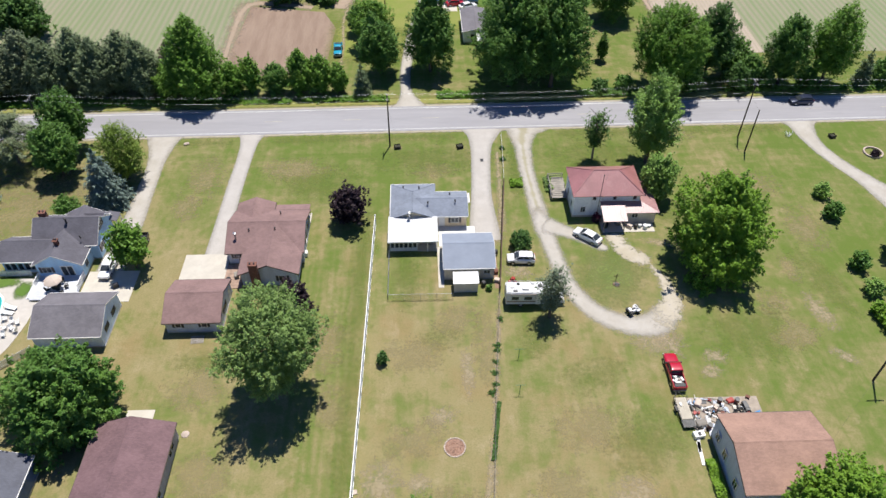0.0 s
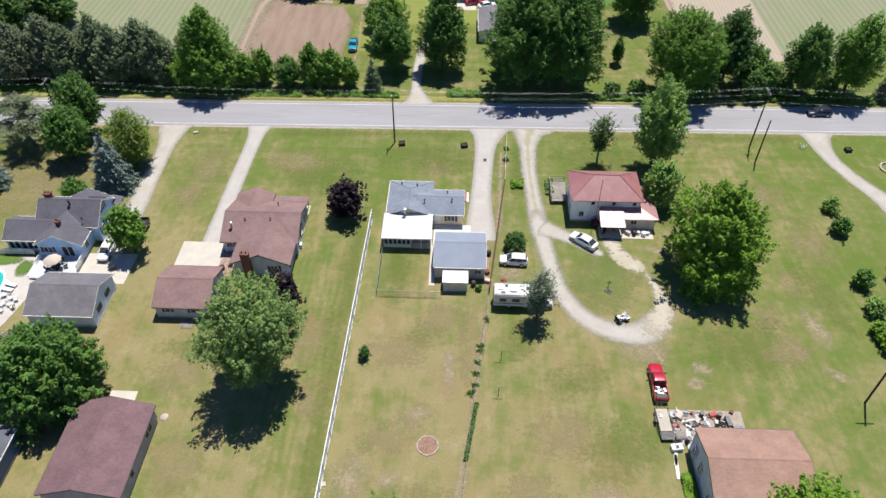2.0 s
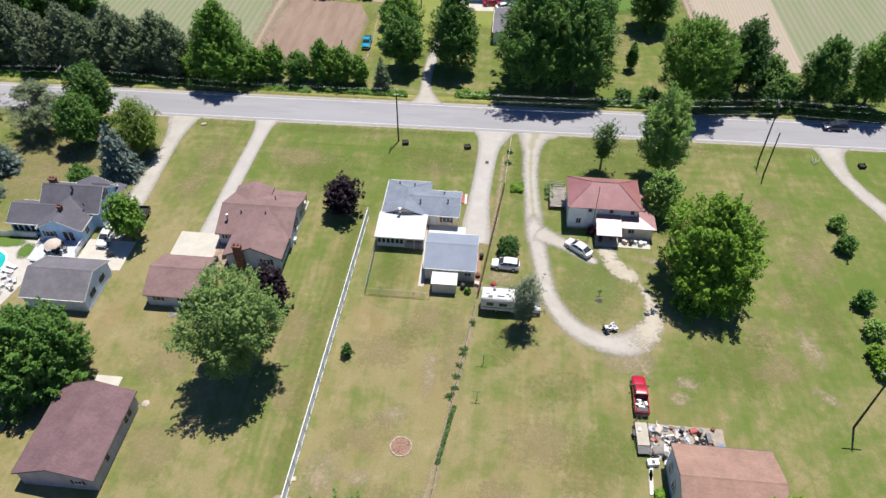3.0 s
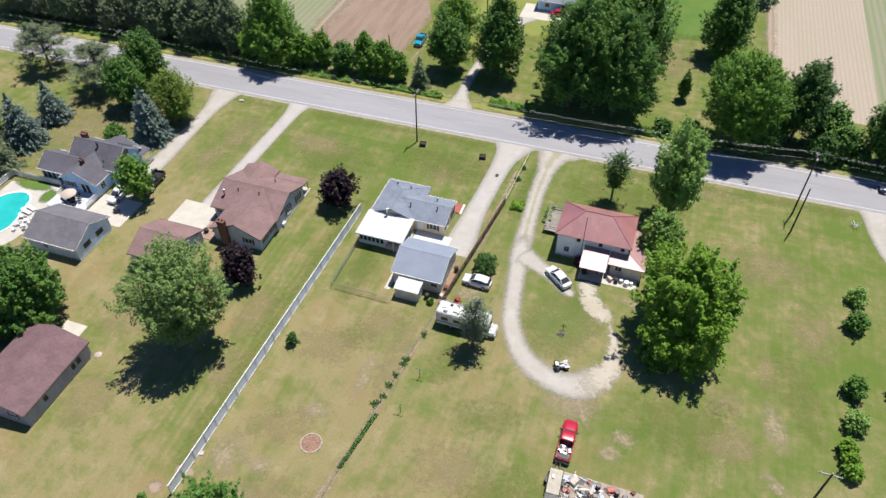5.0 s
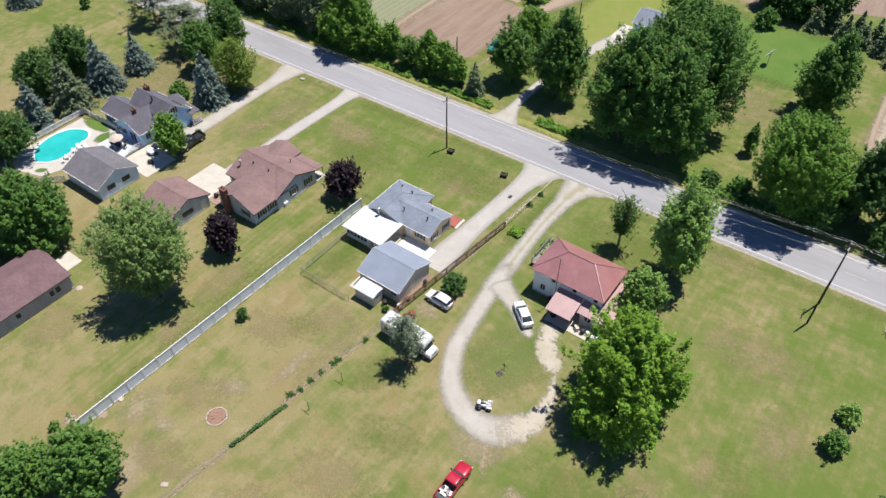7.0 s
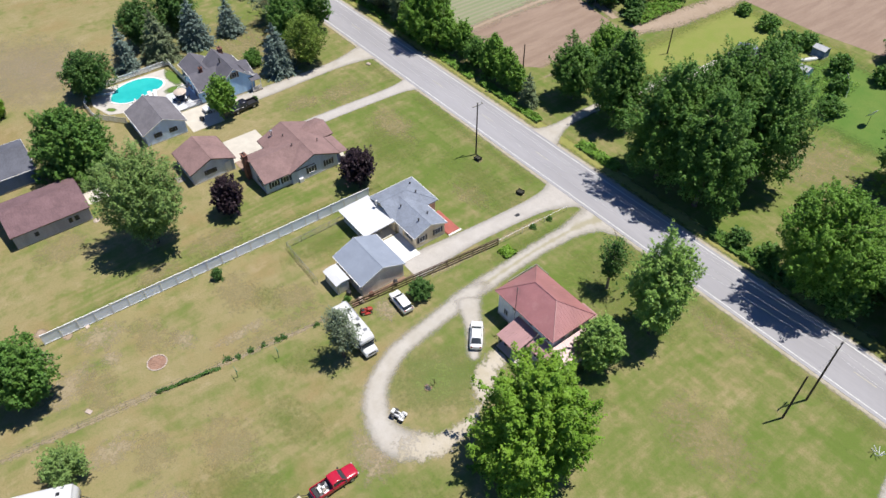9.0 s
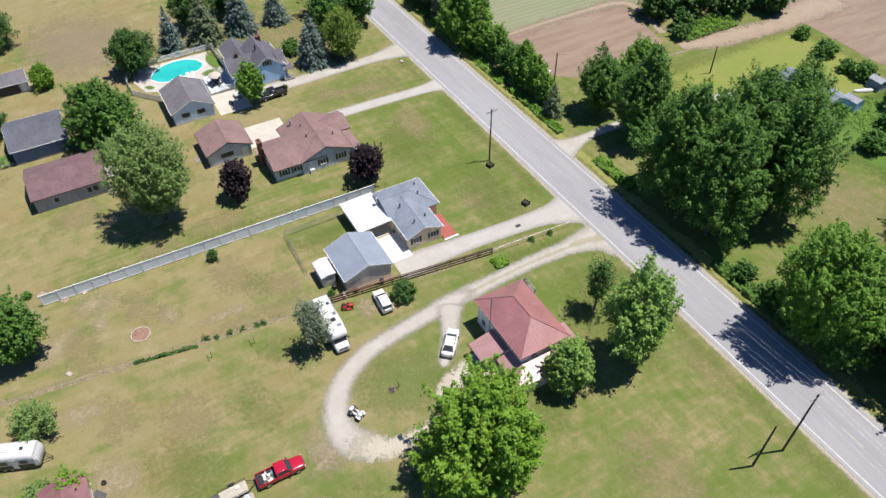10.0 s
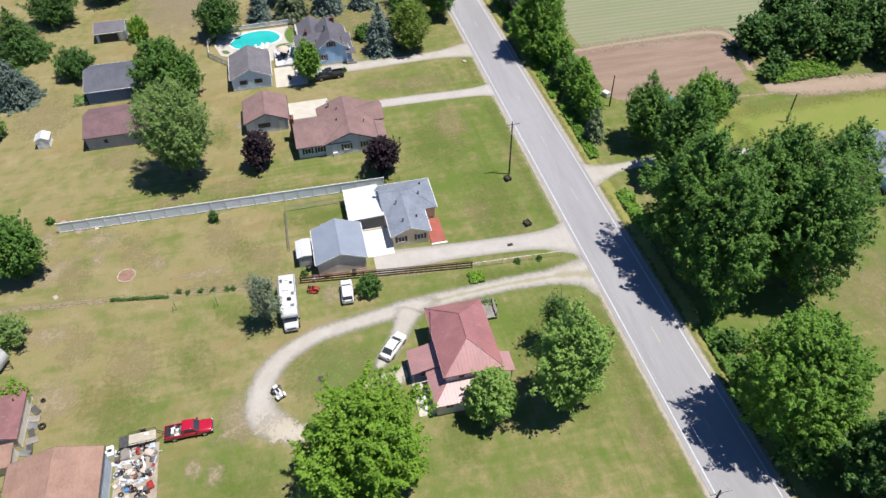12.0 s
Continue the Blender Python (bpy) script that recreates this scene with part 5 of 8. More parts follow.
    for i in range(6):
        j = (i + 1) % 6
        bm.faces.new((v[i], v[j], w[j], w[i]))
    lr = wpart("lean_to_roof", bm, METAL_PALE, h, "faded red metal lean-to roof")
    seam_parts(ribs(((32.6, 85.5, 2.5), (38.0, 85.5, 2.5)), ((32.6, 87.7, 3.2), (35.3, 87.7, 3.2)), 0.45), METAL_RED, lr)
    seam_parts(ribs(((38.0, 85.5, 2.5), (38.0, 93.6, 2.5)), ((35.3, 87.7, 3.2), (35.3, 93.6, 3.2)), 0.45), METAL_RED, lr)
    bm = box(33.0, 37.6, 85.9, 87.65, 0, 2.42)
    add_box(bm, 35.2, 37.6, 87.65, 93.3, 0, 2.42)
    wpart("lean_to_wall", bm, SID_TAN, h)
    window(h, "-y", 34.2, 85.9, 1.6, 0.9, 0.8)
    window(h, "+x", 87.5, 37.6, 1.7, 0.9, 0.7)
    window(h, "+x", 90.4, 37.6, 1.7, 0.9, 0.7)
    # front dormer porch and pale panel
    bm = extrude_profile("x", 31.9, 35.0, [(94.6, 3.1), (94.6, 3.2), (96.8, 2.6), (96.8, 2.5)])
    wpart("front_porch_roof", bm, METAL_PALE, h)
    for x in (32.1, 34.8):
        wpart("porch_post", box(x - 0.06, x + 0.06, 96.3, 96.42, 0, 2.5), WHITE, h)
    # side deck
    d = thing("deck", "weathered grey wooden side deck", "deck", 22.9, 94.8, 0)
    for k in range(26):
        y = 92.0 + k * 0.22
        wpart("plank", box(21.5, 24.35, y, y + 0.2, 0.5, 0.55), WOOD_GREY, d)
    for y in (92.1, 94.8, 97.5):
        for x in (21.6, 24.2):
            wpart("post", box(x - 0.05, x + 0.05, y - 0.05, y + 0.05, 0, 1.45), WOOD_GREY, d)
    for zz in (1.0, 1.38):
        bm = box(21.55, 21.65, 92.1, 97.6, zz, zz + 0.08)
        add_box(bm, 21.6, 24.2, 97.5, 97.6, zz, zz + 0.08)
        add_box(bm, 21.6, 24.2, 92.05, 92.15, zz, zz + 0.08)
        wpart("rail", bm, WOOD_GREY, d)


def tan_house():
    h = thing("workshop", "faded blue workshop with tan-brown shingle roof", "workshop", 41.2, 41.6, 0)
    gable(h, "x", 34.8, 46.3, 36.4, 46.9, 4.0, 1.7, SID_TANHOUSE, ROOF_TAN, over=0.35, rake=0.2, ridge=42.0, gutter=BROWN_TRIM)
    for y, zz in ((44.9, 2.0), (42.5, 2.1), (38.8, 2.0)):
        window(h, "-x", y, 34.9, zz, 0.9, 1.3, None, 1)
    window(h, "+y", 42, 46.35, 1.7, 1.1, 1.0)
    wpart("work_door", box(36.2, 39.0, 46.33, 46.4, 0.05, 2.5), WHITE, h)


def red_shed():
    s = thing("shed", "old shed with a dark red roof", "shed", 27.6, 34.2, 0, group="sheds")
    gable(s, "x", 22.5, 30.2, 30.5, 35.8, 2.2, 0.9, SID_TAN, METAL_RED_DARK, over=0.2, rake=0.15, cap=False, gutter=None)
    s2 = thing("lean_to", "rusty brown lean-to beside the old shed", "shed", 32.3, 34.2, 0)
    wpart("wall", box(30.8, 33.4, 32.0, 35.3, 0, 1.8), SID_TAN, s2)
    wpart("roof", extrude_profile("y", 31.8, 35.5, [(30.6, 2.1), (30.6, 2.2), (33.7, 1.9), (33.7, 1.8)]), ROOF_TAN, s2)


def far_house():
    h = thing("house", "pale blue house with blue-grey roof behind shade trees", "house", 10, 172, 0, group="houses")
    gable(h, "x", 2.4, 14.6, 167.4, 176.0, 2.6, 1.8, SID_BLUE, ROOF_GREY, over=0.4)
    for x in (5.0, 9.0, 13.4):
        window(h, "-y", x, 167.8, 1.5, 1.0, 1.0, None)
    door(h, "-y", 11.2, 167.8)
    g = thing("outbuilding", "grey outbuilding with a flat grey roof", "outbuilding", 12.6, 151.5, 0)
    gable(g, "y", 147.2, 158.6, 9.4, 15.6, 2.7, 0.7, SID_WHITE, ROOF_SLATE, over=0.25, rake=0.2)
    window(g, "-y", 11.6, 147.4, 1.6, 0.7, 0.9)
    window(g, "-y", 14.0, 147.4, 1.6, 0.7, 0.9)
    wpart("lean_to_roof", extrude_profile("x", 12.4, 15.0, [(144.2, 2.0), (144.2, 2.1), (147.5, 2.5), (147.5, 2.4)]), WHITE_METAL, g, "white metal lean-to roof")
    wpart("lean_to_wall", box(12.6, 14.8, 144.5, 147.4, 0, 2.0), DARK_TRIM, g)
    for x, y, w, d, mt, lab in ((12.0, 187.6, 3.0, 2.4, STEEL, "little shed with a grey metal roof"), (14.2, 177.6, 3.2, 2.4, SID_BLUE, "small pale blue shed")):
        s = thing("shed", lab, "shed", x, y, 0, group="sheds")
        gable(s, "x", x - w / 2, x + w / 2, y - d / 2, y + d / 2, 1.9, 0.5, SID_BLUE if mt is SID_BLUE else SID_NAVY, STEEL, over=0.12, rake=0.1, gutter=None, cap=False)


WOOD_DECK = surface("painted_deck_wood", (0.60, 0.62, 0.66), 0.8, var=0.12, coarse=1.2, random_tint=0.12)
METAL_PALE = surface("glossy_red_sheet", (0.37, 0.20, 0.195), 0.47, var=0.12, coarse=0.6, relief=0.02)
METAL_RED.node_tree.nodes["Principled BSDF"].inputs["IOR"].default_value = 1.75
METAL_PALE.node_tree.nodes["Principled BSDF"].inputs["IOR"].default_value = 1.85
for build in (yellow_house, yellow_garage, white_shed, brown_house, brown_garage, pool_garage, blue_house, pool_area, barn, blue_shed, far_shed, tank_shed, red_roof_house, tan_house, red_shed, far_house):
    before = set(scene.objects)
    build()
    if build in (pool_garage, blue_house, pool_area):
        for ob in set(scene.objects) - before:
            if ob.parent is None:
                ob.location.x -= 0.8
                ob.location.y -= 0.2

# ---- vehicles ----


def loft(sections, top_narrow=0.9, bm=None):
    """A rounded body through sections (x, half width, bottom, top), curved from one to the next."""
    bm = bm or bmesh.new()
    rings = []
    shape = ((-0.90, 0.0), (-0.98, 0.14), (-1.0, 0.42), (-0.97, 0.66), (-0.5 - top_narrow / 2, 0.84), (-top_narrow * 0.93, 0.93), (-top_narrow * 0.78, 0.985), (-top_narrow * 0.4, 1.0))
    ring = list(shape) + [(-u, v) for u, v in shape[::-1]]
    for x, w, b, t in smooth_line(sections, 3):
        rings.append([bm.verts.new((x, u * w, b + v * (t - b))) for u, v in ring])
    n = len(ring)
    for a, b in zip(rings, rings[1:]):
        for k in range(n):
            bm.faces.new((a[k], a[(k + 1) % n], b[(k + 1) % n], b[k]))
    bm.faces.new(rings[0][::-1])
    bm.faces.new(rings[-1])
    return bm


def wheels(v, xs, half, r=0.33, w=0.22):
    for x in xs:
        for s in (-1, 1):
            y = s * half
            t = part("wheel", tube([(x, y - w / 2, r), (x, y - w / 2 + 0.03, r), (x, y + w / 2 - 0.03, r), (x, y + w / 2, r)], [r * 0.9, r, r, r * 0.9], 16), RUBBER, v, "black tyre")
            q = y + s * (w / 2 - 0.01)
            part("rim", tube([(x, q, r), (x, q + s * 0.02, r)], [r * 0.62, r * 0.55], 12), RIM, t, "bright wheel rim")


def lamps(v, front, rear, half, zf, zr):
    for s in (-1, 1):
        part("headlight", box(front - 0.1, front + 0.02, s * half - 0.17, s * half + 0.17, zf - 0.08, zf + 0.08, None, 0.02), LAMP_GLASS, v, "clear headlamp")
        part("tail_light", box(rear - 0.02, rear + 0.08, s * half - 0.12, s * half + 0.12, zr - 0.1, zr + 0.1, None, 0.02), TAIL_RED, v, "red tail lamp")


def passenger_car(name, label, x, y, turn, paint, length=4.75, width=1.84, kind="sedan"):
    v = thing(name, label, "car", x, y, 0.03, turn, "parked cars")
    k, w = length / 4.8, width / 2
    if kind == "sedan":
        body = [(-2.40, .72, .42, .82), (-2.25, .93, .30, .96), (-1.5, .99, .24, 1.0), (-0.4, 1.0, .22, .95), (0.9, .99, .22, .95), (1.7, .96, .24, .86), (2.2, .9, .30, .74), (2.4, .68, .40, .62)]
        glass = [(-1.95, .80, .9, .96), (-1.1, .76, .9, 1.36), (-0.3, .76, .9, 1.43), (0.35, .76, .9, 1.40), (1.25, .82, .9, .95)]
        roof = [(-1.15, .70, 1.33, 1.38), (-0.9, .71, 1.36, 1.43), (-0.3, .71, 1.41, 1.475), (0.2, .71, 1.39, 1.45), (0.5, .69, 1.33, 1.38)]
        boot, hood = -2.15, 2.0
    else:
        body = [(-2.40, .80, .48, .95), (-2.28, .95, .36, 1.05), (-1.5, .99, .28, 1.08), (-0.4, 1.0, .26, 1.04), (0.9, .99, .26, 1.04), (1.6, .97, .28, .99), (2.2, .92, .34, .88), (2.4, .72, .44, .74)]
        glass = [(-2.25, .82, 1.0, 1.08), (-1.75, .78, 1.0, 1.52), (-0.6, .78, 1.0, 1.60), (0.2, .78, 1.0, 1.56), (1.2, .84, 1.0, 1.06)]
        roof = [(-1.95, .72, 1.46, 1.53), (-1.5, .74, 1.53, 1.60), (-0.6, .74, 1.58, 1.66), (0.1, .74, 1.56, 1.62), (0.4, .70, 1.47, 1.53)]
        boot, hood = -2.3, 2.0
    part("body", loft([(a * k, b * w, c, d) for a, b, c, d in body]), paint, v, "", True)
    cabin = part("cabin_glass", loft([(a * k, b * w, c, d) for a, b, c, d in glass], 0.86), GLASS, v, "dark tinted car windows", True)
    part("roof", loft([(a * k, b * w, c, d) for a, b, c, d in roof], 0.92), paint, v, "", True)
    for s in (-1, 1):
        for xa, xb, za, zb in ((0.42, 1.2, 1.38, 0.96), (-0.35, -0.35, 1.42, 0.95), (-1.1, -1.85, 1.36, 0.98)):
            up = 0.0 if kind == "sedan" else 0.14
            part("pillar", tube([(xa * k, s * w * 0.70, za + up), (xb * k, s * w * 0.815, zb + up * 0.4)], 0.045, 6), paint, cabin)
        part("mirror", box(0.95 * k - 0.06, 0.95 * k + 0.06, s * w * 1.0 - 0.09, s * w * 1.0 + 0.09, 0.95, 1.08, None, 0.02), paint, v)
    wheels(v, (-1.38 * k, 1.42 * k), w * 0.92, 0.33 if kind == "sedan" else 0.36)
    lamps(v, 2.33 * k, -2.38 * k, w * 0.66, 0.66 if kind == "sedan" else 0.8, 0.82 if kind == "sedan" else 0.95)
    part("bumper", box(2.28 * k, 2.43 * k, -w * 0.6, w * 0.6, 0.3, 0.48, None, 0.03), BLACK, v, "dark lower grille")
    return v


def pickup(name, label, x, y, turn, paint, length=5.7, width=1.98, load=True):
    v = thing(name, label, "pickup truck", x, y, 0.03, turn, "parked cars")
    k, w = length / 5.7, width / 2
    part("body", loft([(a * k, b * w, c, d) for a, b, c, d in [(0.05, .98, .42, 1.12), (0.9, 1.0, .40, 1.12), (1.6, .99, .40, 1.13), (2.3, .96, .42, 1.08), (2.75, .90, .48, 1.0), (2.85, .75, .55, .9)]]), paint, v, "", True)
    cabin = part("cab_glass", loft([(a * k, b * w, c, d) for a, b, c, d in [(-0.55, .88, 1.02, 1.7), (-0.35, .88, 1.02, 1.78), (0.55, .86, 1.02, 1.78), (1.35, .90, 1.02, 1.12)]], 0.86), GLASS, v, "dark cab windows", True)
    part("cab_roof", loft([(a * k, b * w, c, d) for a, b, c, d in [(-0.6, .82, 1.70, 1.80), (-0.2, .83, 1.74, 1.86), (0.45, .82, 1.72, 1.84), (0.75, .80, 1.62, 1.70)]], 0.92), paint, v, "", True)
    part("cab_back", loft([(-0.62 * k, .97 * w, .42, 1.14), (0.06 * k, .98 * w, .42, 1.14)]), paint, v, "", True)
    for s in (-1, 1):
        part("pillar", tube([(0.65 * k, s * w * 0.78, 1.72), (1.28 * k, s * w * 0.9, 1.1)], 0.05, 6), paint, cabin)
        part("pillar", tube([(-0.5 * k, s * w * 0.80, 1.75), (-0.55 * k, s * w * 0.9, 1.1)], 0.08, 6), paint, cabin)
        part("bed_side", box(-2.8 * k, -0.62 * k, s * w * 0.93 - 0.06, s * w * 0.93 + 0.06, 0.5, 1.16, None, 0.03), paint, v)
        part("mirror", box(1.0 * k, 1.15 * k, s * (w + 0.1) - 0.12, s * (w + 0.1) + 0.12, 1.15, 1.35, None, 0.02), BLACK, v)
    part("bed_floor", box(-2.75 * k, -0.6 * k, -w * 0.9, w * 0.9, 0.6, 0.72), STEEL_DARK if load else BLACK, v, "scuffed bed liner")
    part("tailgate", box(-2.86 * k, -2.78 * k, -w * 0.93, w * 0.93, 0.55, 1.14, None, 0.02), paint, v)
    part("rear_bumper", box(-2.98 * k, -2.86 * k, -w * 0.9, w * 0.9, 0.42, 0.6, None, 0.02), STEEL, v)
    part("front_bumper", box(2.8 * k, 2.93 * k, -w * 0.86, w * 0.86, 0.42, 0.62, None, 0.03), STEEL, v)
    part("grille", box(2.83 * k, 2.88 * k, -w * 0.5, w * 0.5, 0.66, 0.9), BLACK, v)
    wheels(v, (-1.75 * k, 1.85 * k), w * 0.9, 0.39, 0.26)
    lamps(v, 2.82 * k, -2.86 * k, w * 0.76, 0.82, 0.95)
    if load:
        part("cargo_box", box(-2.72 * k, -2.2 * k, -w * 0.8, w * 0.8, 0.72, 1.12, None, 0.03), BLACK, v, "black box across the bed")
        rng = random.Random(5)
        for i in range(9):
            a, b = rng.uniform(-1.95, -0.95) * k, rng.uniform(-0.6, 0.6)
            mt = (WHITE, STEEL, TRIM, BLACK, PALESTONE)[i % 5]
            m = pose(a, b, 0.72, 0, 0, rng.uniform(0, 90))
            part("cargo", box(-0.3, 0.3, -0.16, 0.16, 0, 0.22 + 0.05 * (i % 4), m, 0.03), mt, v, "loose cargo in the truck bed")
    return v


def motorhome(x, y, turn):
    v = thing("motorhome", "old white motorhome with an overcab and roof hatches", "motorhome", x, y, 0.03, turn)
    part("body", box(-4.2, 2.35, -1.2, 1.2, 0.55, 3.0, None, 0.14), WHITE_METAL, v)
    part("overcab", loft([(2.3, 1.19, 2.0, 2.98), (3.0, 1.18, 2.05, 2.9), (3.35, 1.12, 2.12, 2.55)], 0.95), WHITE_METAL, v, "", True)
    part("cab", loft([(2.3, 1.05, .5, 1.95), (3.05, 1.04, .5, 1.95), (3.35, 1.02, .5, 1.30), (4.1, .98, .5, 1.22), (4.3, .85, .55, 1.05)], 0.92), WHITE_METAL, v, "", True)
    part("windscreen", box(-0.03, 0.03, -0.9, 0.9, 0, 0.78, pose(3.42, 0, 1.3, 0, -28)), GLASS, v, "dark windscreen")
    for s in (-1, 1):
        part("stripe", box(-4.1, 2.3, s * 1.2 - 0.008, s * 1.2 + 0.008, 1.15, 1.35), surface("brown_stripe", (0.20, 0.14, 0.10), 0.5), v, "brown side stripe")
        for a, b in ((-3.4, -2.4), (-1.6, -0.5), (1.0, 1.9)):
            part("window", box(a, b, s * 1.2 - 0.012, s * 1.2 + 0.012, 1.6, 2.25), GLASS, v, "dark side window")
        part("cab_window", box(2.55, 3.2, s * 1.03 - 0.03, s * 1.03 + 0.03, 1.3, 1.85), GLASS, v)
        part("mirror", box(3.2, 3.3, s * 1.25 - 0.1, s * 1.25 + 0.1, 1.35, 1.7, None, 0.02), BLACK, v)
    part("door", box(0.1, 0.8, -1.215, -1.19, 0.6, 2.4), TRIM, v)
    for a, b, c, d, hh, mt in ((-3.3, 0.1, 0.35, 0.3, 0.16, TRIM), (-1.4, -0.2, 0.5, 0.4, 0.26, TRIM), (0.7, 0.2, 0.3, 0.3, 0.12, BLACK), (-2.4, 0.6, 0.2, 0.2, 0.12, BLACK), (1.6, -0.4, 0.22, 0.22, 0.1, TRIM), (-3.7, -0.7, 0.2, 0.3, 0.1, WHITE), (-0.3, 0.75, 0.25, 0.2, 0.14, STEEL), (1.9, 0.6, 0.2, 0.25, 0.12, STEEL), (-2.9, -0.75, 0.3, 0.18, 0.15, STEEL_DARK)):
        part("roof_hatch", box(a - c, a + c, b - d, b + d, 3.0, 3.0 + hh, None, 0.03), mt, v)
    for q in (-1.1, 1.1):
        part("roof_rail", tube([(-4.0, q, 3.0), (-3.9, q, 3.16), (-0.6, q, 3.16), (-0.5, q, 3.0)], 0.03, 6), STEEL, v)
    part("awning", tube([(-3.6, -1.27, 2.75), (0.0, -1.27, 2.75)], 0.09, 8), WOOD_GREY, v, "rolled grey awning")
    part("ladder", box(-4.26, -4.2, 0.5, 0.9, 0.9, 3.05), STEEL, v)
    part("bumper", box(4.25, 4.4, -0.95, 0.95, 0.45, 0.65, None, 0.03), STEEL, v)
    part("grille", box(4.26, 4.32, -0.6, 0.6, 0.7, 0.98), BLACK, v)
    wheels(v, (-2.0, 3.3), 1.02, 0.38, 0.26)
    lamps(v, 4.3, -4.2, 0.78, 0.85, 1.1)
    return v


def caravan(x, y, turn):
    v = thing("caravan", "white travel trailer with dark side windows", "caravan", x, y, 0.0, turn)
    part("body", loft([(-3.4, 1.15, .75, 2.6), (-3.1, 1.2, .5, 2.95), (2.6, 1.2, .5, 2.95), (3.2, 1.18, .6, 2.6), (3.5, 1.1, .8, 1.9)], 0.97), WHITE_METAL, v, "", True)
    for s in (-1, 1):
        part("lower_panel", box(-3.2, 2.9, s * 1.2 - 0.01, s * 1.2 + 0.012, 0.55, 1.35), BLACK, v, "dark lower side panel")
        for a, b in ((-2.7, -1.7), (-1.1, 0.1), (1.5, 2.4)):
            part("window", box(a, b, s * 1.195 - 0.01, s * 1.195 + 0.015, 1.55, 2.15), GLASS, v)
    part("door", box(0.5, 1.15, -1.225, -1.19, 0.6, 2.4), WHITE, v)
    part("roof_vent", box(-0.4, 0.4, -0.35, 0.35, 2.95, 3.15, None, 0.04), TRIM, v)
    part("roof_vent", box(1.6, 2.0, -0.2, 0.2, 2.95, 3.05, None, 0.03), BLACK, v)
    part("hitch", tube([(3.3, 0.6, 0.6), (4.5, 0, 0.55)], 0.05, 6), BLACK, v)
    part("hitch", tube([(3.3, -0.6, 0.6), (4.5, 0, 0.55)], 0.05, 6), BLACK, v)
    part("jack", tube([(4.4, 0, 0), (4.4, 0, 0.75)], 0.04, 6), STEEL, v)
    wheels(v, (-0.75, 0.05), 1.0, 0.34, 0.22)
    return v


def utility_trailer(x, y, turn):
    v = thing("utility_trailer", "small open utility trailer with a folded ramp", "trailer", x, y, 0.0, turn)
    for k in range(6):
        b = -0.74 + k * 0.25
        part("plank", box(-1.6, 1.6, b, b + 0.235, 0.55, 0.6), WOOD_PALE, v, "pale deck plank" if k == 0 else "")
    for s in (-1, 1):
        for zz in (0.55, 0.95):
            part("rail", tube([(-1.6, s * 0.82, zz), (1.6, s * 0.82, zz)], 0.035, 6), BLACK, v)
        for a in (-1.6, -0.5, 0.5, 1.6):
            part("upright", tube([(a, s * 0.82, 0.55), (a, s * 0.82, 0.98)], 0.03, 6), BLACK, v)
        part("fender", box(-0.42, 0.42, s * 1.0 - 0.13, s * 1.0 + 0.13, 0.72, 0.78, None, 0.02), BLACK, v)
        part("drawbar", tube([(1.6, s * 0.7, 0.5), (2.75, 0, 0.5)], 0.045, 6), BLACK, v)
    part("ramp", box(-2.75, -1.65, -0.8, 0.8, 0.06, 0.1, pose(0, 0, 0.45, 0, 0, 0)), STEEL_DARK, v, "grey mesh ramp")
    for k in range(7):
        part("ramp_bar", box(-2.7 + k * 0.16, -2.66 + k * 0.16, -0.8, 0.8, 0.55, 0.585), BLACK, v)
    part("toolbox", box(0.3, 0.75, 0.1, 0.4, 0.6, 0.8, None, 0.02), WHITE, v)
    part("prop", tube([(-2.7, 0, 0), (-2.7, 0, 0.5)], 0.04, 6), BLACK, v)
    wheels(v, (0.0,), 1.0, 0.32, 0.2)
    return v


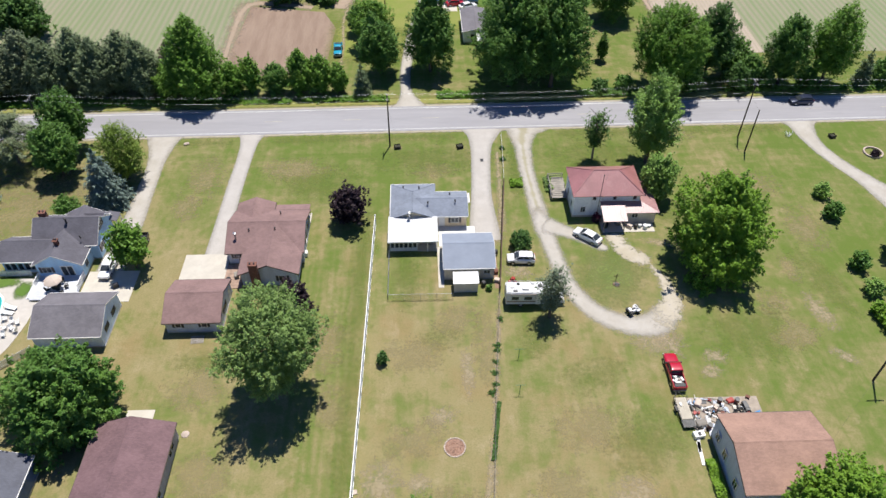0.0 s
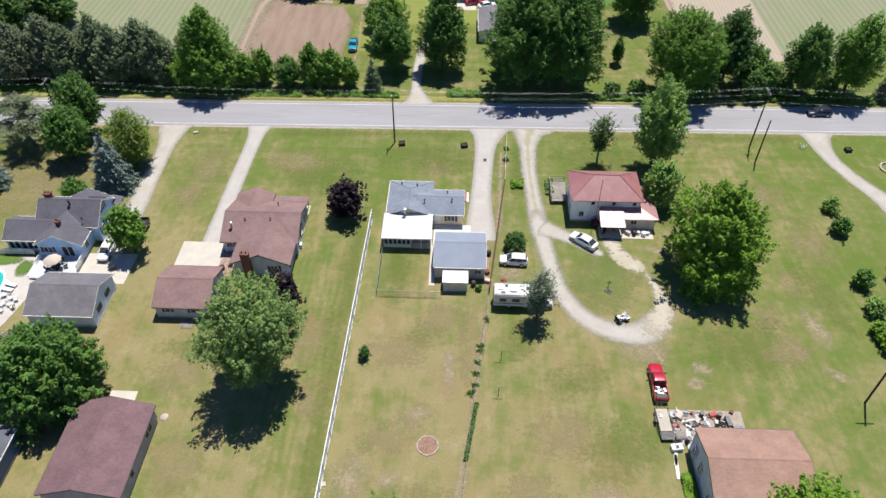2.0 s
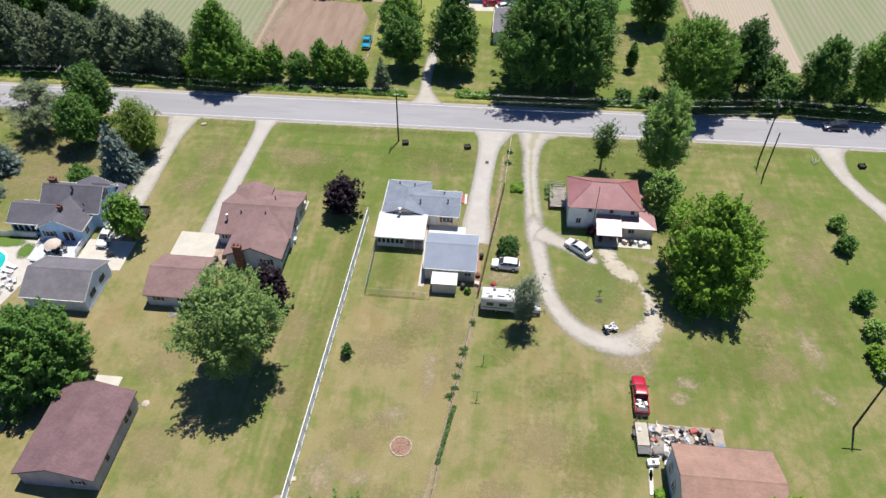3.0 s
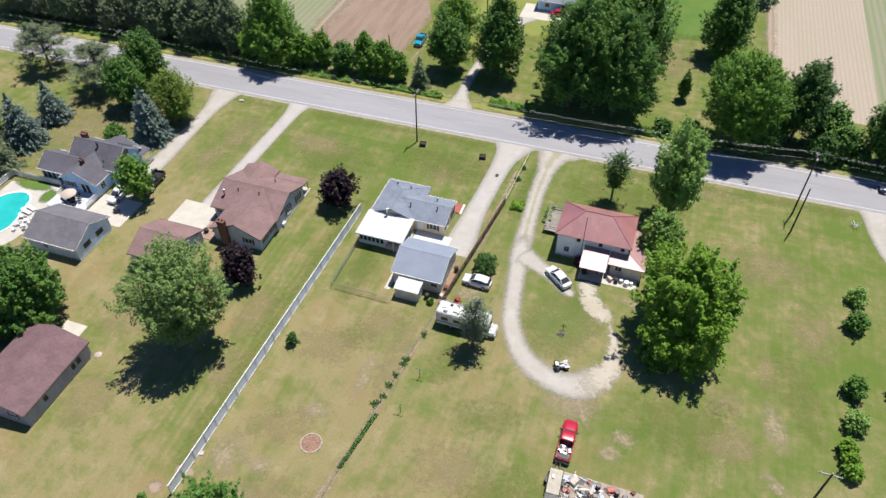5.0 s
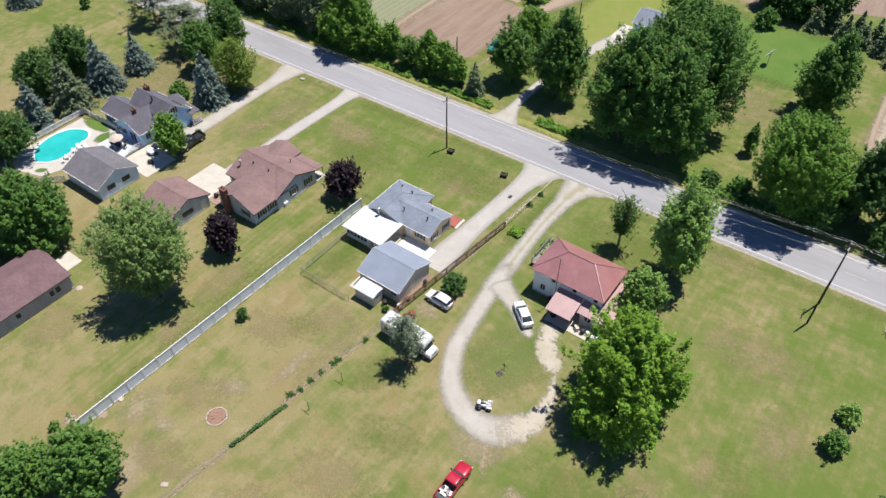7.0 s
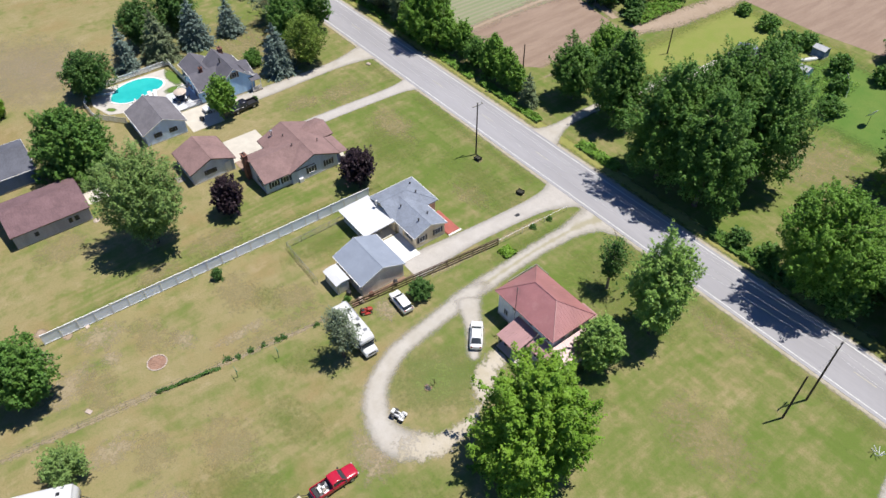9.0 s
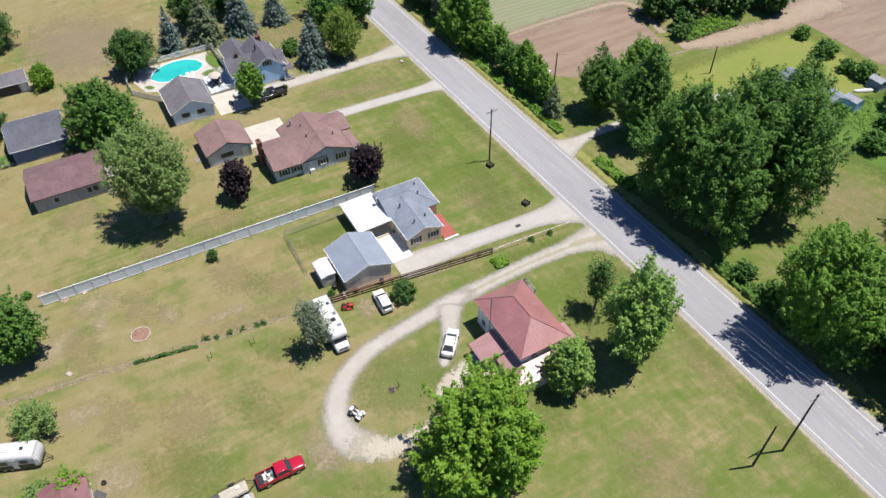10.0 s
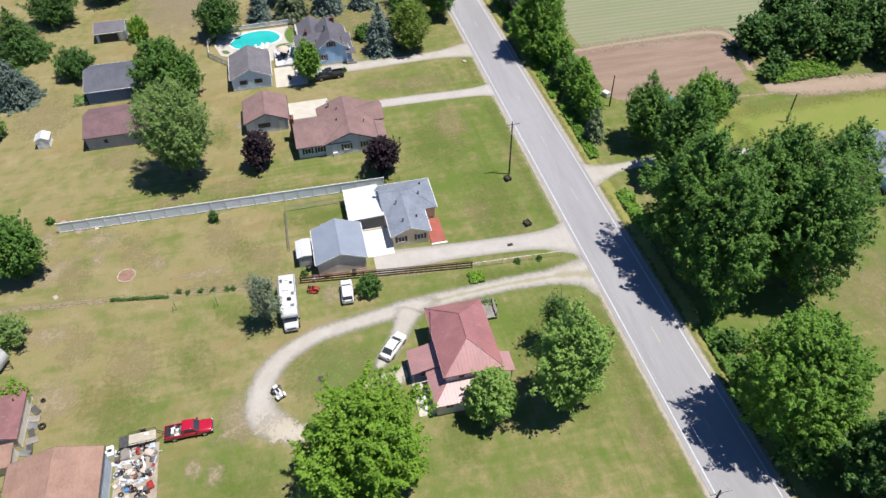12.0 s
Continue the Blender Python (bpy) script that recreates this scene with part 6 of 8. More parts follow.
def quad_bike(x, y, turn):
    """An open four-wheeler: fat tyres, white mudguards, dark body, racks, saddle and bars."""
    v = thing("quad_bike", "white and black four-wheeled quad bike with racks", "quad bike", x, y, 0.03, turn)
    for sx in (-0.62, 0.62):
        for sy in (-0.46, 0.46):
            w = part("wheel", tube([(sx, sy - 0.14, 0.3), (sx, sy - 0.1, 0.3), (sx, sy + 0.1, 0.3), (sx, sy + 0.14, 0.3)], [0.22, 0.3, 0.3, 0.22], 12), RUBBER, v, "fat black tyre")
            part("rim", tube([(sx, sy - 0.15, 0.3), (sx, sy + 0.15, 0.3)], 0.13, 8), RIM, w)
            part("mudguard", loft([(sx - 0.36, 0.16, 0.52, 0.6), (sx - 0.16, 0.19, 0.6, 0.72), (sx + 0.16, 0.19, 0.6, 0.72), (sx + 0.36, 0.16, 0.52, 0.6)]), PAINT_WHITE if sx > 0 else BLACK, v, "white mudguard" if sx > 0 else "black mudguard", True).location.y += sy
    part("body", loft([(-0.7, 0.2, 0.35, 0.66), (-0.3, 0.36, 0.32, 0.74), (0.3, 0.36, 0.32, 0.76), (0.75, 0.26, 0.38, 0.7), (0.9, 0.16, 0.42, 0.6)]), PAINT_WHITE, v, "white bodywork", True)
    part("saddle", loft([(-0.6, 0.13, 0.72, 0.84), (-0.3, 0.16, 0.72, 0.88), (0.1, 0.13, 0.72, 0.86), (0.22, 0.09, 0.72, 0.8)]), BLACK, v, "dark padded saddle", True)
    part("handlebar", tube([(0.3, -0.4, 1.06), (0.4, -0.15, 0.98), (0.4, 0.15, 0.98), (0.3, 0.4, 1.06)], 0.025, 6), BLACK, v)
    part("tank", loft([(0.2, 0.14, 0.72, 0.86), (0.4, 0.2, 0.72, 0.92), (0.62, 0.14, 0.7, 0.82)]), PAINT_WHITE, v, "white front cowl", True)
    for x0, x1 in ((0.5, 0.95), (-0.98, -0.5)):
        for k in range(5):
            y0 = -0.4 + 0.19 * k
            part("rack_bar", box(x0, x1, y0, y0 + 0.035, 0.84, 0.87), STEEL_DARK, v)
        for q in (x0, x1 - 0.04):
            part("rack_bar", box(q, q + 0.04, -0.4, 0.4, 0.81, 0.84), STEEL_DARK, v)
    part("rear_box", box(-0.95, -0.5, -0.36, 0.3, 0.87, 1.1, None, 0.08), WHITE, v, "white plastic box")


def lawn_tractor(x, y, turn):
    v = thing("lawn_tractor", "red ride-on lawn mower beside the wooden fence", "lawn mower", x, y, 0.02, turn)
    part("hood", loft([(0.15, .3, .45, .85), (0.7, .3, .42, .8), (0.95, .22, .45, .68)]), RED_PLASTIC, v, "red engine hood", True)
    part("fender", box(-0.75, 0.0, -0.42, 0.42, 0.5, 0.62, None, 0.05), RED_PLASTIC, v)
    part("seat", box(-0.6, -0.2, -0.25, 0.25, 0.62, 0.72, None, 0.03), BLACK, v)
    part("backrest", box(-0.66, -0.58, -0.25, 0.25, 0.72, 1.02, None, 0.03), BLACK, v)
    part("mower_deck", box(-0.3, 0.55, -0.6, 0.6, 0.12, 0.3, None, 0.05), RED_PLASTIC, v)
    part("steering_wheel", tube([(0.12, 0, 0.98), (0.14, 0, 1.0)], 0.18, 12), BLACK, v)
    wheels(v, (-0.5,), 0.42, 0.27, 0.25)
    wheels(v, (0.7,), 0.38, 0.19, 0.16)


WOOD_PALE = surface("pale_deck_boards", (0.52, 0.47, 0.38), 0.85, var=0.15, coarse=1.2, random_tint=0.2)
passenger_car("white_suv", "white compact sport utility car on the grass", 14.75, 77.6, 177, PAINT_WHITE, 4.3, 1.8, "suv")
passenger_car("white_sedan", "white four-door sedan on the gravel", 26.0, 82.4, 139, PAINT_WHITE, 4.75, 1.84)
passenger_car("white_minivan", "white car before the blue house", -48.3, 77.6, -93, PAINT_WHITE, 4.6, 1.85, "suv")
passenger_car("dark_car", "dark blue car standing at the roadside", 75.8, 120.5, 181, PAINT_DARKBLUE, 4.6, 1.85, "suv")
passenger_car("red_car", "red car at the far house", 8.6, 166.4, 10, PAINT_RED, 4.5, 1.8)
passenger_car("white_car", "white car at the far house", 11.6, 164.6, 20, PAINT_WHITE, 4.5, 1.8)
pickup("red_pickup", "bright red pickup truck with a loaded bed", 32.75, 55.6, 90, PAINT_RED, 5.7, 1.84)
pickup("black_pickup", "black crew-cab pickup truck on the drive", -44.8, 82.0, -86, PAINT_BLACK, 5.7, 2.0, False)
pickup("blue_pickup", "bright blue old pickup truck on the far grass", -18.2, 143.8, -88, PAINT_TEAL, 4.8, 1.85, True)
motorhome(15.7, 69.3, -1)
caravan(15.6, 28.2, 68)
utility_trailer(32.45, 50.0, 92)
quad_bike(29.8, 66.7, 25)


def fire_pit(x, y):
    """A small ring of uneven stones with ash and charred branches in it."""
    rng = random.Random(11)
    f = thing("fire_pit", "small stone fire pit with charred branches", "fire pit", x, y, 0.02, 0)
    for k in range(9):
        a = k * 0.698 + rng.uniform(-0.15, 0.15)
        q = rng.uniform(0.07, 0.13)
        part("stone", box(-q, q, -q * 0.8, q * 0.8, 0, q * 1.2, pose(0.42 * math.cos(a), 0.42 * math.sin(a), 0, 0, 0, rng.uniform(0, 90)), 0.03), REDSTONE if k % 3 else STEEL_DARK, f)
    part("ash_bed", tube([(0, 0, 0.0), (0, 0, 0.05)], [0.34, 0.28], 12), BLACK, f, "black ash")
    for k in range(4):
        a = rng.uniform(0, 6.28)
        part("branch", tube([(0.6 * math.cos(a), 0.6 * math.sin(a), 0.08), (-0.4 * math.cos(a), -0.4 * math.sin(a), 0.2)], [0.05, 0.03], 6), STEEL_DARK, f, "charred branch")


fire_pit(28.6, 72.2)
lawn_tractor(12.9, 72.8, 70)

# ---- trees and shrubs ----


def leaf_mesh(name, centre, normal, size, material, rng, slim=0.75, along_dir=None):
    """A crown's leaves: one three-cornered leaf clump at every centre, pointing along_dir where that is given."""
    n = len(centre)
    t = rng.normal(size=(n, 3)) if along_dir is None else along_dir
    t = t - normal * np.sum(t * normal, axis=1, keepdims=True)
    t /= np.linalg.norm(t, axis=1, keepdims=True) + 1e-9
    s = np.cross(normal, t)
    a, b = size[:, None] * 0.5, size[:, None] * slim * 0.5
    v = np.stack((centre + t * a, centre - t * a * 0.7 + s * b, centre - t * a * 0.7 - s * b), axis=1).reshape(-1, 3)
    me = bpy.data.meshes.new(name)
    me.vertices.add(3 * n)
    me.vertices.foreach_set("co", v.ravel())
    me.loops.add(3 * n)
    me.loops.foreach_set("vertex_index", np.arange(3 * n))
    me.polygons.add(n)
    me.polygons.foreach_set("loop_start", np.arange(0, 3 * n, 3))
    me.update(calc_edges=True)
    me.materials.append(material)
    return me


def unit(rng, n):
    d = rng.normal(size=(n, 3))
    return d / np.linalg.norm(d, axis=1, keepdims=True)


def normed(v):
    return v / (np.linalg.norm(v, axis=1, keepdims=True) + 1e-9)


def trunk_mesh(h, r0, spread, rng, limbs=6, start=0.3):
    bm = bmesh.new()
    lean = rng.normal(size=2) * 0.02 * h
    add_tube(bm, [(0, 0, -0.1), (0, 0, 0.25), (lean[0] * 0.4, lean[1] * 0.4, h * 0.4), (lean[0], lean[1], h * 0.85)], [r0 * 1.5, r0, r0 * 0.7, r0 * 0.15], 8)
    for k in range(limbs):
        a = 2 * math.pi * (k + rng.random() * 0.6) / limbs
        z = h * (start + 0.4 * rng.random())
        e = spread * (0.42 + 0.24 * rng.random())
        up = min(h * (0.16 + 0.16 * rng.random()), h * 0.86 - z)
        dx, dy = math.cos(a), math.sin(a)
        knee = (dx * e * 0.45, dy * e * 0.45, z + up * 0.6)
        add_tube(bm, [(lean[0] * 0.5, lean[1] * 0.5, z), knee, (dx * e, dy * e, z + up)], [r0 * 0.42, r0 * 0.26, r0 * 0.06], 6)
        for s in (-0.7, 0.7):
            q = e * (0.35 + 0.2 * rng.random())
            add_tube(bm, [knee, (knee[0] + q * math.cos(a + s), knee[1] + q * math.sin(a + s), knee[2] + up * 0.5)], [r0 * 0.2, r0 * 0.04], 5)
    return bm


PROFILES = {
    "oval": (0.30, 0.72, 0.95, 1.0, 0.93, 0.70, 0.18),
    "egg": (0.45, 0.92, 1.0, 0.92, 0.74, 0.46, 0.08),
    "cone": (0.70, 1.0, 0.90, 0.70, 0.50, 0.28, 0.04),
    "dome": (0.80, 0.98, 1.0, 0.97, 0.86, 0.62, 0.12),
    "vase": (0.22, 0.52, 0.80, 0.97, 1.0, 0.80, 0.22),
}


def sprays(rng, c, d, length, width, count, size, lift=0.55):
    """Leaves round the axes of many sprays: places, normals and ways of pointing."""
    i = np.repeat(np.arange(len(c)), count)
    m = len(i)
    t = 2 * rng.random(m) ** 0.85 - 1
    g = rng.normal(size=(m, 3))
    g -= d[i] * np.sum(g * d[i], axis=1, keepdims=True)
    g[:, 2] *= 0.7
    w = (width[i] * 0.36 * (1.0 - 0.32 * (t + 1)))[:, None]
    pos = c[i] + d[i] * (t * length[i] * 0.5)[:, None] + g * w
    pos[:, 2] -= 0.10 * np.sum(g * g, axis=1) * width[i]
    nn = np.array([0, 0, lift]) + g * 0.30 + d[i] * 0.28 + rng.normal(size=(m, 3)) * 0.34
    way = d[i] + g * 0.55 + rng.normal(size=(m, 3)) * 0.35
    return pos, normed(nn), way, size * (0.55 + 0.85 * rng.random(m))


def broadleaf(name, x, y, h, r, material, label, category="tree", bottom=0.18, leaf_size=0.36, fill=1.0, seed=0, lop=0.0, bark=None, shape="oval", group="trees", twiggy=1.0, rise=0.55, lumps=1.0):
    """A tree whose crown is a hull of leafy sprays that grow outwards and upwards from its limbs, with dips between the limbs."""
    rng = np.random.default_rng(seed + int(abs(x) * 7 + abs(y) * 13))
    tr = thing(name, label, category, x, y, 0, float(rng.random() * 40), group)
    part("trunk", trunk_mesh(h, max(0.05, h * 0.019), r, rng, 8 if h > 6 else 4, max(bottom, 0.12)), bark or BARK, tr)
    z0 = h * bottom * 0.5
    a = h - z0
    step = (0.105 * r + 0.34) / twiggy
    area = 2 * math.pi * r * 0.8 * a + math.pi * r * r * 0.6
    prof = PROFILES[shape]
    # limbs push the hull out, the gaps between them let it sink in; branches do the same again, smaller
    levels = []
    for count, tight, most in ((int(8 + 1.1 * r), 0.10, 0.34), (int(34 + 9 * r * a / 10), 0.016, 0.26)):
        k = np.arange(count) + 0.5
        lz = 1 - 1.8 * k / count
        la = k * 2.39996 + rng.random() * 6 + rng.normal(size=count) * 0.35
        lf = np.sqrt(np.clip(1 - lz * lz, 0, 1))
        levels.append((normed(np.stack((lf * np.cos(la), lf * np.sin(la), lz + rng.normal(size=count) * 0.1), axis=1)), tight, most * lumps, 0.45 + 0.8 * rng.random(count)))
    P, N, W, S = [], [], [], []
    leaf_area = 0.34 * leaf_size ** 2
    lean = rng.normal(size=2) * 0.07 * r
    for lo, hi, share in ((0.84, 1.08, 1.0), (0.55, 0.84, 0.55)):
        n = max(10, int(area * share / step ** 2 * 1.15))
        k = np.arange(n) + rng.random(n)
        v = 1 - (k / n) ** 0.92
        az = k * 2.39996 + rng.normal(size=n) * 0.25
        rad = np.interp(v, np.linspace(0, 1, len(prof)), prof)
        e = np.stack((np.cos(az) * rad, np.sin(az) * rad, 2 * v - 1), axis=1)
        reach = lo + (hi - lo) * rng.random(n)
        bough = np.zeros((n, 3))
        for axes, tight, most, push in levels:
            near = np.exp((normed(e) @ axes.T - 1) / tight) * push
            reach = reach * (1 - 0.62 * most + most * np.max(near, axis=1))
            bough = axes[np.argmax(near, axis=1)]
        c = np.stack((e[:, 0] * r * reach, e[:, 1] * r * reach, z0 + a * 0.5 + (v - 0.5) * a * (0.35 + 0.65 * reach)), axis=1)
        c[:, :2] += lean * (v - 0.4)[:, None]
        slope = np.clip(2.2 * (v - 0.45), -0.5, 1.6)[:, None]
        d = np.concatenate((normed(e[:, :2] + 1e-6), slope), axis=1) * 0.7 + (normed(e) - bough) * 1.6
        d = normed(d + np.array([0, 0, rise]) + rng.normal(size=(n, 3)) * 0.30)
        size = step * (0.5 + 0.9 * rng.random(n))
        length, width = size * 1.8, size * 0.95
        c -= d * (length * 0.5)[:, None]
        count = np.maximum(3, (length * width * 0.95 * fill * (1.0 if share == 1.0 else 0.8) / leaf_area)).astype(int)
        for out, got in zip((P, N, W, S), sprays(rng, c, d, length, width, count, leaf_size)):
            out.append(got)
    # a loose dark heart, so that the crown is no shell
    m = int(20 * r * a * fill * (0.42 / leaf_size))
    q = unit(rng, m) * (0.60 * rng.random((m, 1)) ** 0.4)
    v = 0.5 + 0.5 * q[:, 2]
    k = np.interp(v, np.linspace(0, 1, len(prof)), prof)
    P.append(np.stack((q[:, 0] * r * k, q[:, 1] * r * k, z0 + v * a), axis=1))
    N.append(unit(rng, m)), W.append(unit(rng, m)), S.append(np.full(m, leaf_size * 1.6))
    P, N, W, S = np.vstack(P), np.vstack(N), np.vstack(W), np.concatenate(S)
    P[:, 2] = np.maximum(P[:, 2], 0.12)
    if lop:
        P[:, 0] += lop * (P[:, 2] - h * 0.5) / h
    crown = new("crown", leaf_mesh("crown", P, N, S, material, rng, 0.75, W))
    crown.parent = tr
    return tr


def layered_pine(name, x, y, h, r, material, label):
    """An open pine: crooked limbs that carry flat plates of needles, with air between the layers."""
    rng = np.random.default_rng(int(abs(x) * 5 + abs(y) * 3))
    tr = thing(name, label, "tree", x, y, 0, 0, "conifers")
    part("trunk", tube([(0, 0, -0.1), (0.2, 0.1, h * 0.45), (-0.1, 0.2, h * 0.95)], [h * 0.026, h * 0.018, h * 0.004], 8), BARK_GREY, tr)
    P, N, W, S = [], [], [], []
    count = 19
    for k in range(count):
        f = (k + 0.5) / count
        z = h * (0.34 + 0.62 * f)
        reach = r * (1.0 - 0.72 * f ** 1.8) * (0.72 + 0.4 * rng.random())
        az = k * 2.39996 + rng.normal() * 0.3
        out = Vector((math.cos(az), math.sin(az), 0))
        tip = out * reach + Vector((0, 0, z + 0.06 * reach))
        part("limb", tube([(0, 0, z - 0.6), out * reach * 0.5 + Vector((0, 0, z - 0.25)), tip], [0.09, 0.06, 0.02], 5), BARK_GREY, tr)
        n = 26
        at = np.array(out)[None, :] * (reach * (0.35 + 0.65 * rng.random((n, 1)) ** 0.7)) + rng.normal(size=(n, 3)) * np.array([0.16, 0.16, 0.015]) * reach
        at[:, 2] += z
        d = normed(np.array(out)[None, :] * 0.6 + rng.normal(size=(n, 3)) * np.array([0.6, 0.6, 0.12]) + np.array([0, 0, 0.15]))
        size = 0.85 + 0.6 * rng.random(n)
        for got, new_ones in zip((P, N, W, S), sprays(rng, at, d, size * 1.3, size * 0.8, np.full(n, 52), 0.28, 0.9)):
            got.append(new_ones)
    crown = new("crown", leaf_mesh("crown", np.vstack(P), np.vstack(N), np.concatenate(S), material, rng, 0.55, np.vstack(W)))
    crown.parent = tr
    return tr


def conifer(name, x, y, h, r, material, label, droop=0.20, leaf_size=0.36, seed=0, ragged=0.24, slimness=0.72, fill=1.0, group="conifers"):
    """A spruce or pine: single boughs set round the stem at uneven heights, each a pointed spray with side sprays."""
    rng = np.random.default_rng(seed + int(abs(x) * 11 + abs(y) * 3))
    tr = thing(name, label, "tree", x, y, 0, float(rng.random() * 90), group)
    part("trunk", tube([(0, 0, -0.1), (0, 0, h * 0.5), (0, 0, h * 0.98)], [h * 0.022, h * 0.012, h * 0.002], 8), BARK, tr)
    n = int(13 * h * max(1.0, r / 3.2))
    f = 1 - np.sqrt(1 - 0.995 * (np.arange(n) + rng.random(n)) / n)
    z = h * (0.04 + 0.95 * f)
    az = np.arange(n) * 2.39996 + rng.normal(size=n) * 0.3
    L = (r * (1 - f) ** slimness + 0.18) * (1 - ragged + 1.6 * ragged * rng.random(n))
    flat = np.stack((np.cos(az), np.sin(az), np.zeros(n)), axis=1)
    cross = np.stack((-np.sin(az), np.cos(az), np.zeros(n)), axis=1)
    P, N, W, S = [], [], [], []
    leaf_area = 0.28 * leaf_size ** 2
    for u, side, ln, wd in ((0.82, 0.0, 0.40, 0.20), (0.66, 0.17, 0.30, 0.15), (0.66, -0.17, 0.30, 0.15), (0.45, 0.0, 0.5, 0.24)):
        c = flat * (L * u)[:, None] + cross * (L * side)[:, None]
        c[:, 2] = z - droop * L * u + 0.12 * L * u ** 4 + rng.normal(size=n) * 0.05
        d = normed(flat + cross * (side * 3.2) + np.array([0, 0, -droop * 0.6 + 0.35 * (u - 0.5)]) + rng.normal(size=(n, 3)) * 0.10)
        length, width = L * ln + 0.25, L * wd + 0.22
        count = np.maximum(3, length * width * 1.05 * fill / leaf_area).astype(int)
        for out, got in zip((P, N, W, S), sprays(rng, c, d, length, width, count, leaf_size, 0.9)):
            out.append(got)
    m = int(22 * h * r * fill)
    q = rng.random(m) ** 1.4
    k = r * (1 - q) ** slimness * 0.5 * np.sqrt(rng.random(m))
    t = rng.random(m) * 6.283
    P.append(np.stack((k * np.cos(t), k * np.sin(t), h * (0.04 + 0.94 * q)), axis=1))
    N.append(unit(rng, m)), W.append(unit(rng, m)), S.append(np.full(m, leaf_size * 1.3))
    P, N, W, S = np.vstack(P), np.vstack(N), np.vstack(W), np.concatenate(S)
    P[:, 2] = np.maximum(P[:, 2], 0.1)
    crown = new("crown", leaf_mesh("crown", P, N, S, material, rng, 0.55, W))
    crown.parent = tr
    return tr


# round the houses
broadleaf("silver_maple", -19.2, 54.6, 19.0, 6.5, L_LIGHT, "tall grey-green maple with feathery crown", shape="vase", twiggy=1.4, bottom=0.06, fill=0.75, leaf_size=0.28)
broadleaf("maple_tree", -44.8, 50.9, 13.4, 7.0, L_MAPLE, "broad dense green maple behind the barn", shape="dome", bottom=0.06, fill=1.35, leaf_size=0.38)
broadleaf("purple_maple", -12.3, 87.6, 8.0, 3.5, L_PURPLE, "dark purple-leaved maple on the lawn", bottom=0.12, leaf_size=0.42)
broadleaf("purple_maple", -18.6, 66.8, 8.0, 3.1, L_PURPLE, "smaller dark purple-leaved maple beside the garage", bottom=0.1, leaf_size=0.42)
broadleaf("ash_tree", -44.2, 78.0, 9.6, 3.3, L_LIME, "green ash tree beside the blue house drive", bottom=0.24, leaf_size=0.45)
broadleaf("walnut_tree", 43.9, 76.4, 17.6, 7.4, L_WALNUT, "large bright green walnut tree", bottom=0.0, leaf_size=0.36, shape="dome", fill=1.1, lumps=1.2)
broadleaf("maple_tree", 39.2, 92.2, 9.6, 3.7, L_ASH, "green maple close to the red-roofed house", bottom=0.06, leaf_size=0.34)
broadleaf("ash_tree", 40.0, 101.9, 18.4, 4.8, L_ASH, "tall light green ash tree", bottom=0.12, leaf_size=0.32, shape="oval", fill=0.8, twiggy=1.15, lumps=1.3)
broadleaf("half_dead_tree", 30.6, 103.4, 11.4, 2.9, L_DARK, "thin half-dead tree with bare branches", bottom=0.2, leaf_size=0.3, fill=0.26, lumps=2.0, shape="vase", bark=BARK_GREY)
broadleaf("silver_tree", 17.6, 66.2, 11.2, 2.8, L_SILVER, "slender silvery-leaved tree beside the motorhome", bottom=0.12, leaf_size=0.24, fill=0.24, shape="oval", twiggy=1.1, lumps=1.6)
broadleaf("lilac_bush", 15.0, 81.0, 3.5, 2.2, L_DARK, "rounded dark green bush beside the white car", "bush", 0.0, leaf_size=0.3, group="bushes")
broadleaf("small_bush", -6.1, 58.8, 2.6, 0.95, L_DARK, "small dark bush on the back lawn", "bush", 0.0, leaf_size=0.26, group="bushes")
broadleaf("small_bush", -12.0, 32.8, 1.5, 0.8, L_MAPLE, "small green bush at the fence's end", "bush", 0.0, leaf_size=0.25, group="bushes")
broadleaf("maple_tree", -0.6, 31.0, 12.0, 4.6, L_MAPLE, "dense green tree at the back of the lots", bottom=0.08)
broadleaf("maple_tree", -5.5, 26.5, 10.0, 4.2, L_MAPLE, "dense green tree at the back of the lots", bottom=0.08)
broadleaf("apple_tree", 12.6, 31.3, 5.4, 3.4, L_LIGHT, "spreading grey-green apple tree over the caravan", bottom=0.12, leaf_size=0.28, fill=0.6)
broadleaf("maple_tree", 44.0, 34.0, 12.0, 5.6, L_WALNUT, "bright green tree beside the workshop", bottom=0.12)
broadleaf("small_bush", 23.2, 33.6, 3.8, 2.6, L_WALNUT, "bright green bush over the old shed", "bush", 0.0, leaf_size=0.35, group="bushes")
broadleaf("small_bush", 28.2, 29.8, 2.8, 1.8, L_WALNUT, "bright green bush beside the old shed", "bush", 0.0, leaf_size=0.35, group="bushes")
for x, y, h, r in ((25.0, 29.6, 3.0, 2.2), (22.0, 30.4, 2.8, 2.0)):
    broadleaf("small_bush", x, y, h, r, L_LIGHT, "pale green bush behind the old shed", "bush", 0.0, leaf_size=0.32, group="bushes")
for x, y, h, r in ((67.8, 91.8, 2.9, 1.9), (67.3, 86.3, 3.6, 1.9), (66.3, 74.6, 3.6, 1.8), (66.2, 69.3, 3.0, 1.9)):
    broadleaf("round_bush", x, y, h, r, L_MAPLE if h > 3 else L_ASH, "round green bush in the side row", "bush", 0.0, leaf_size=0.34, group="row of bushes")
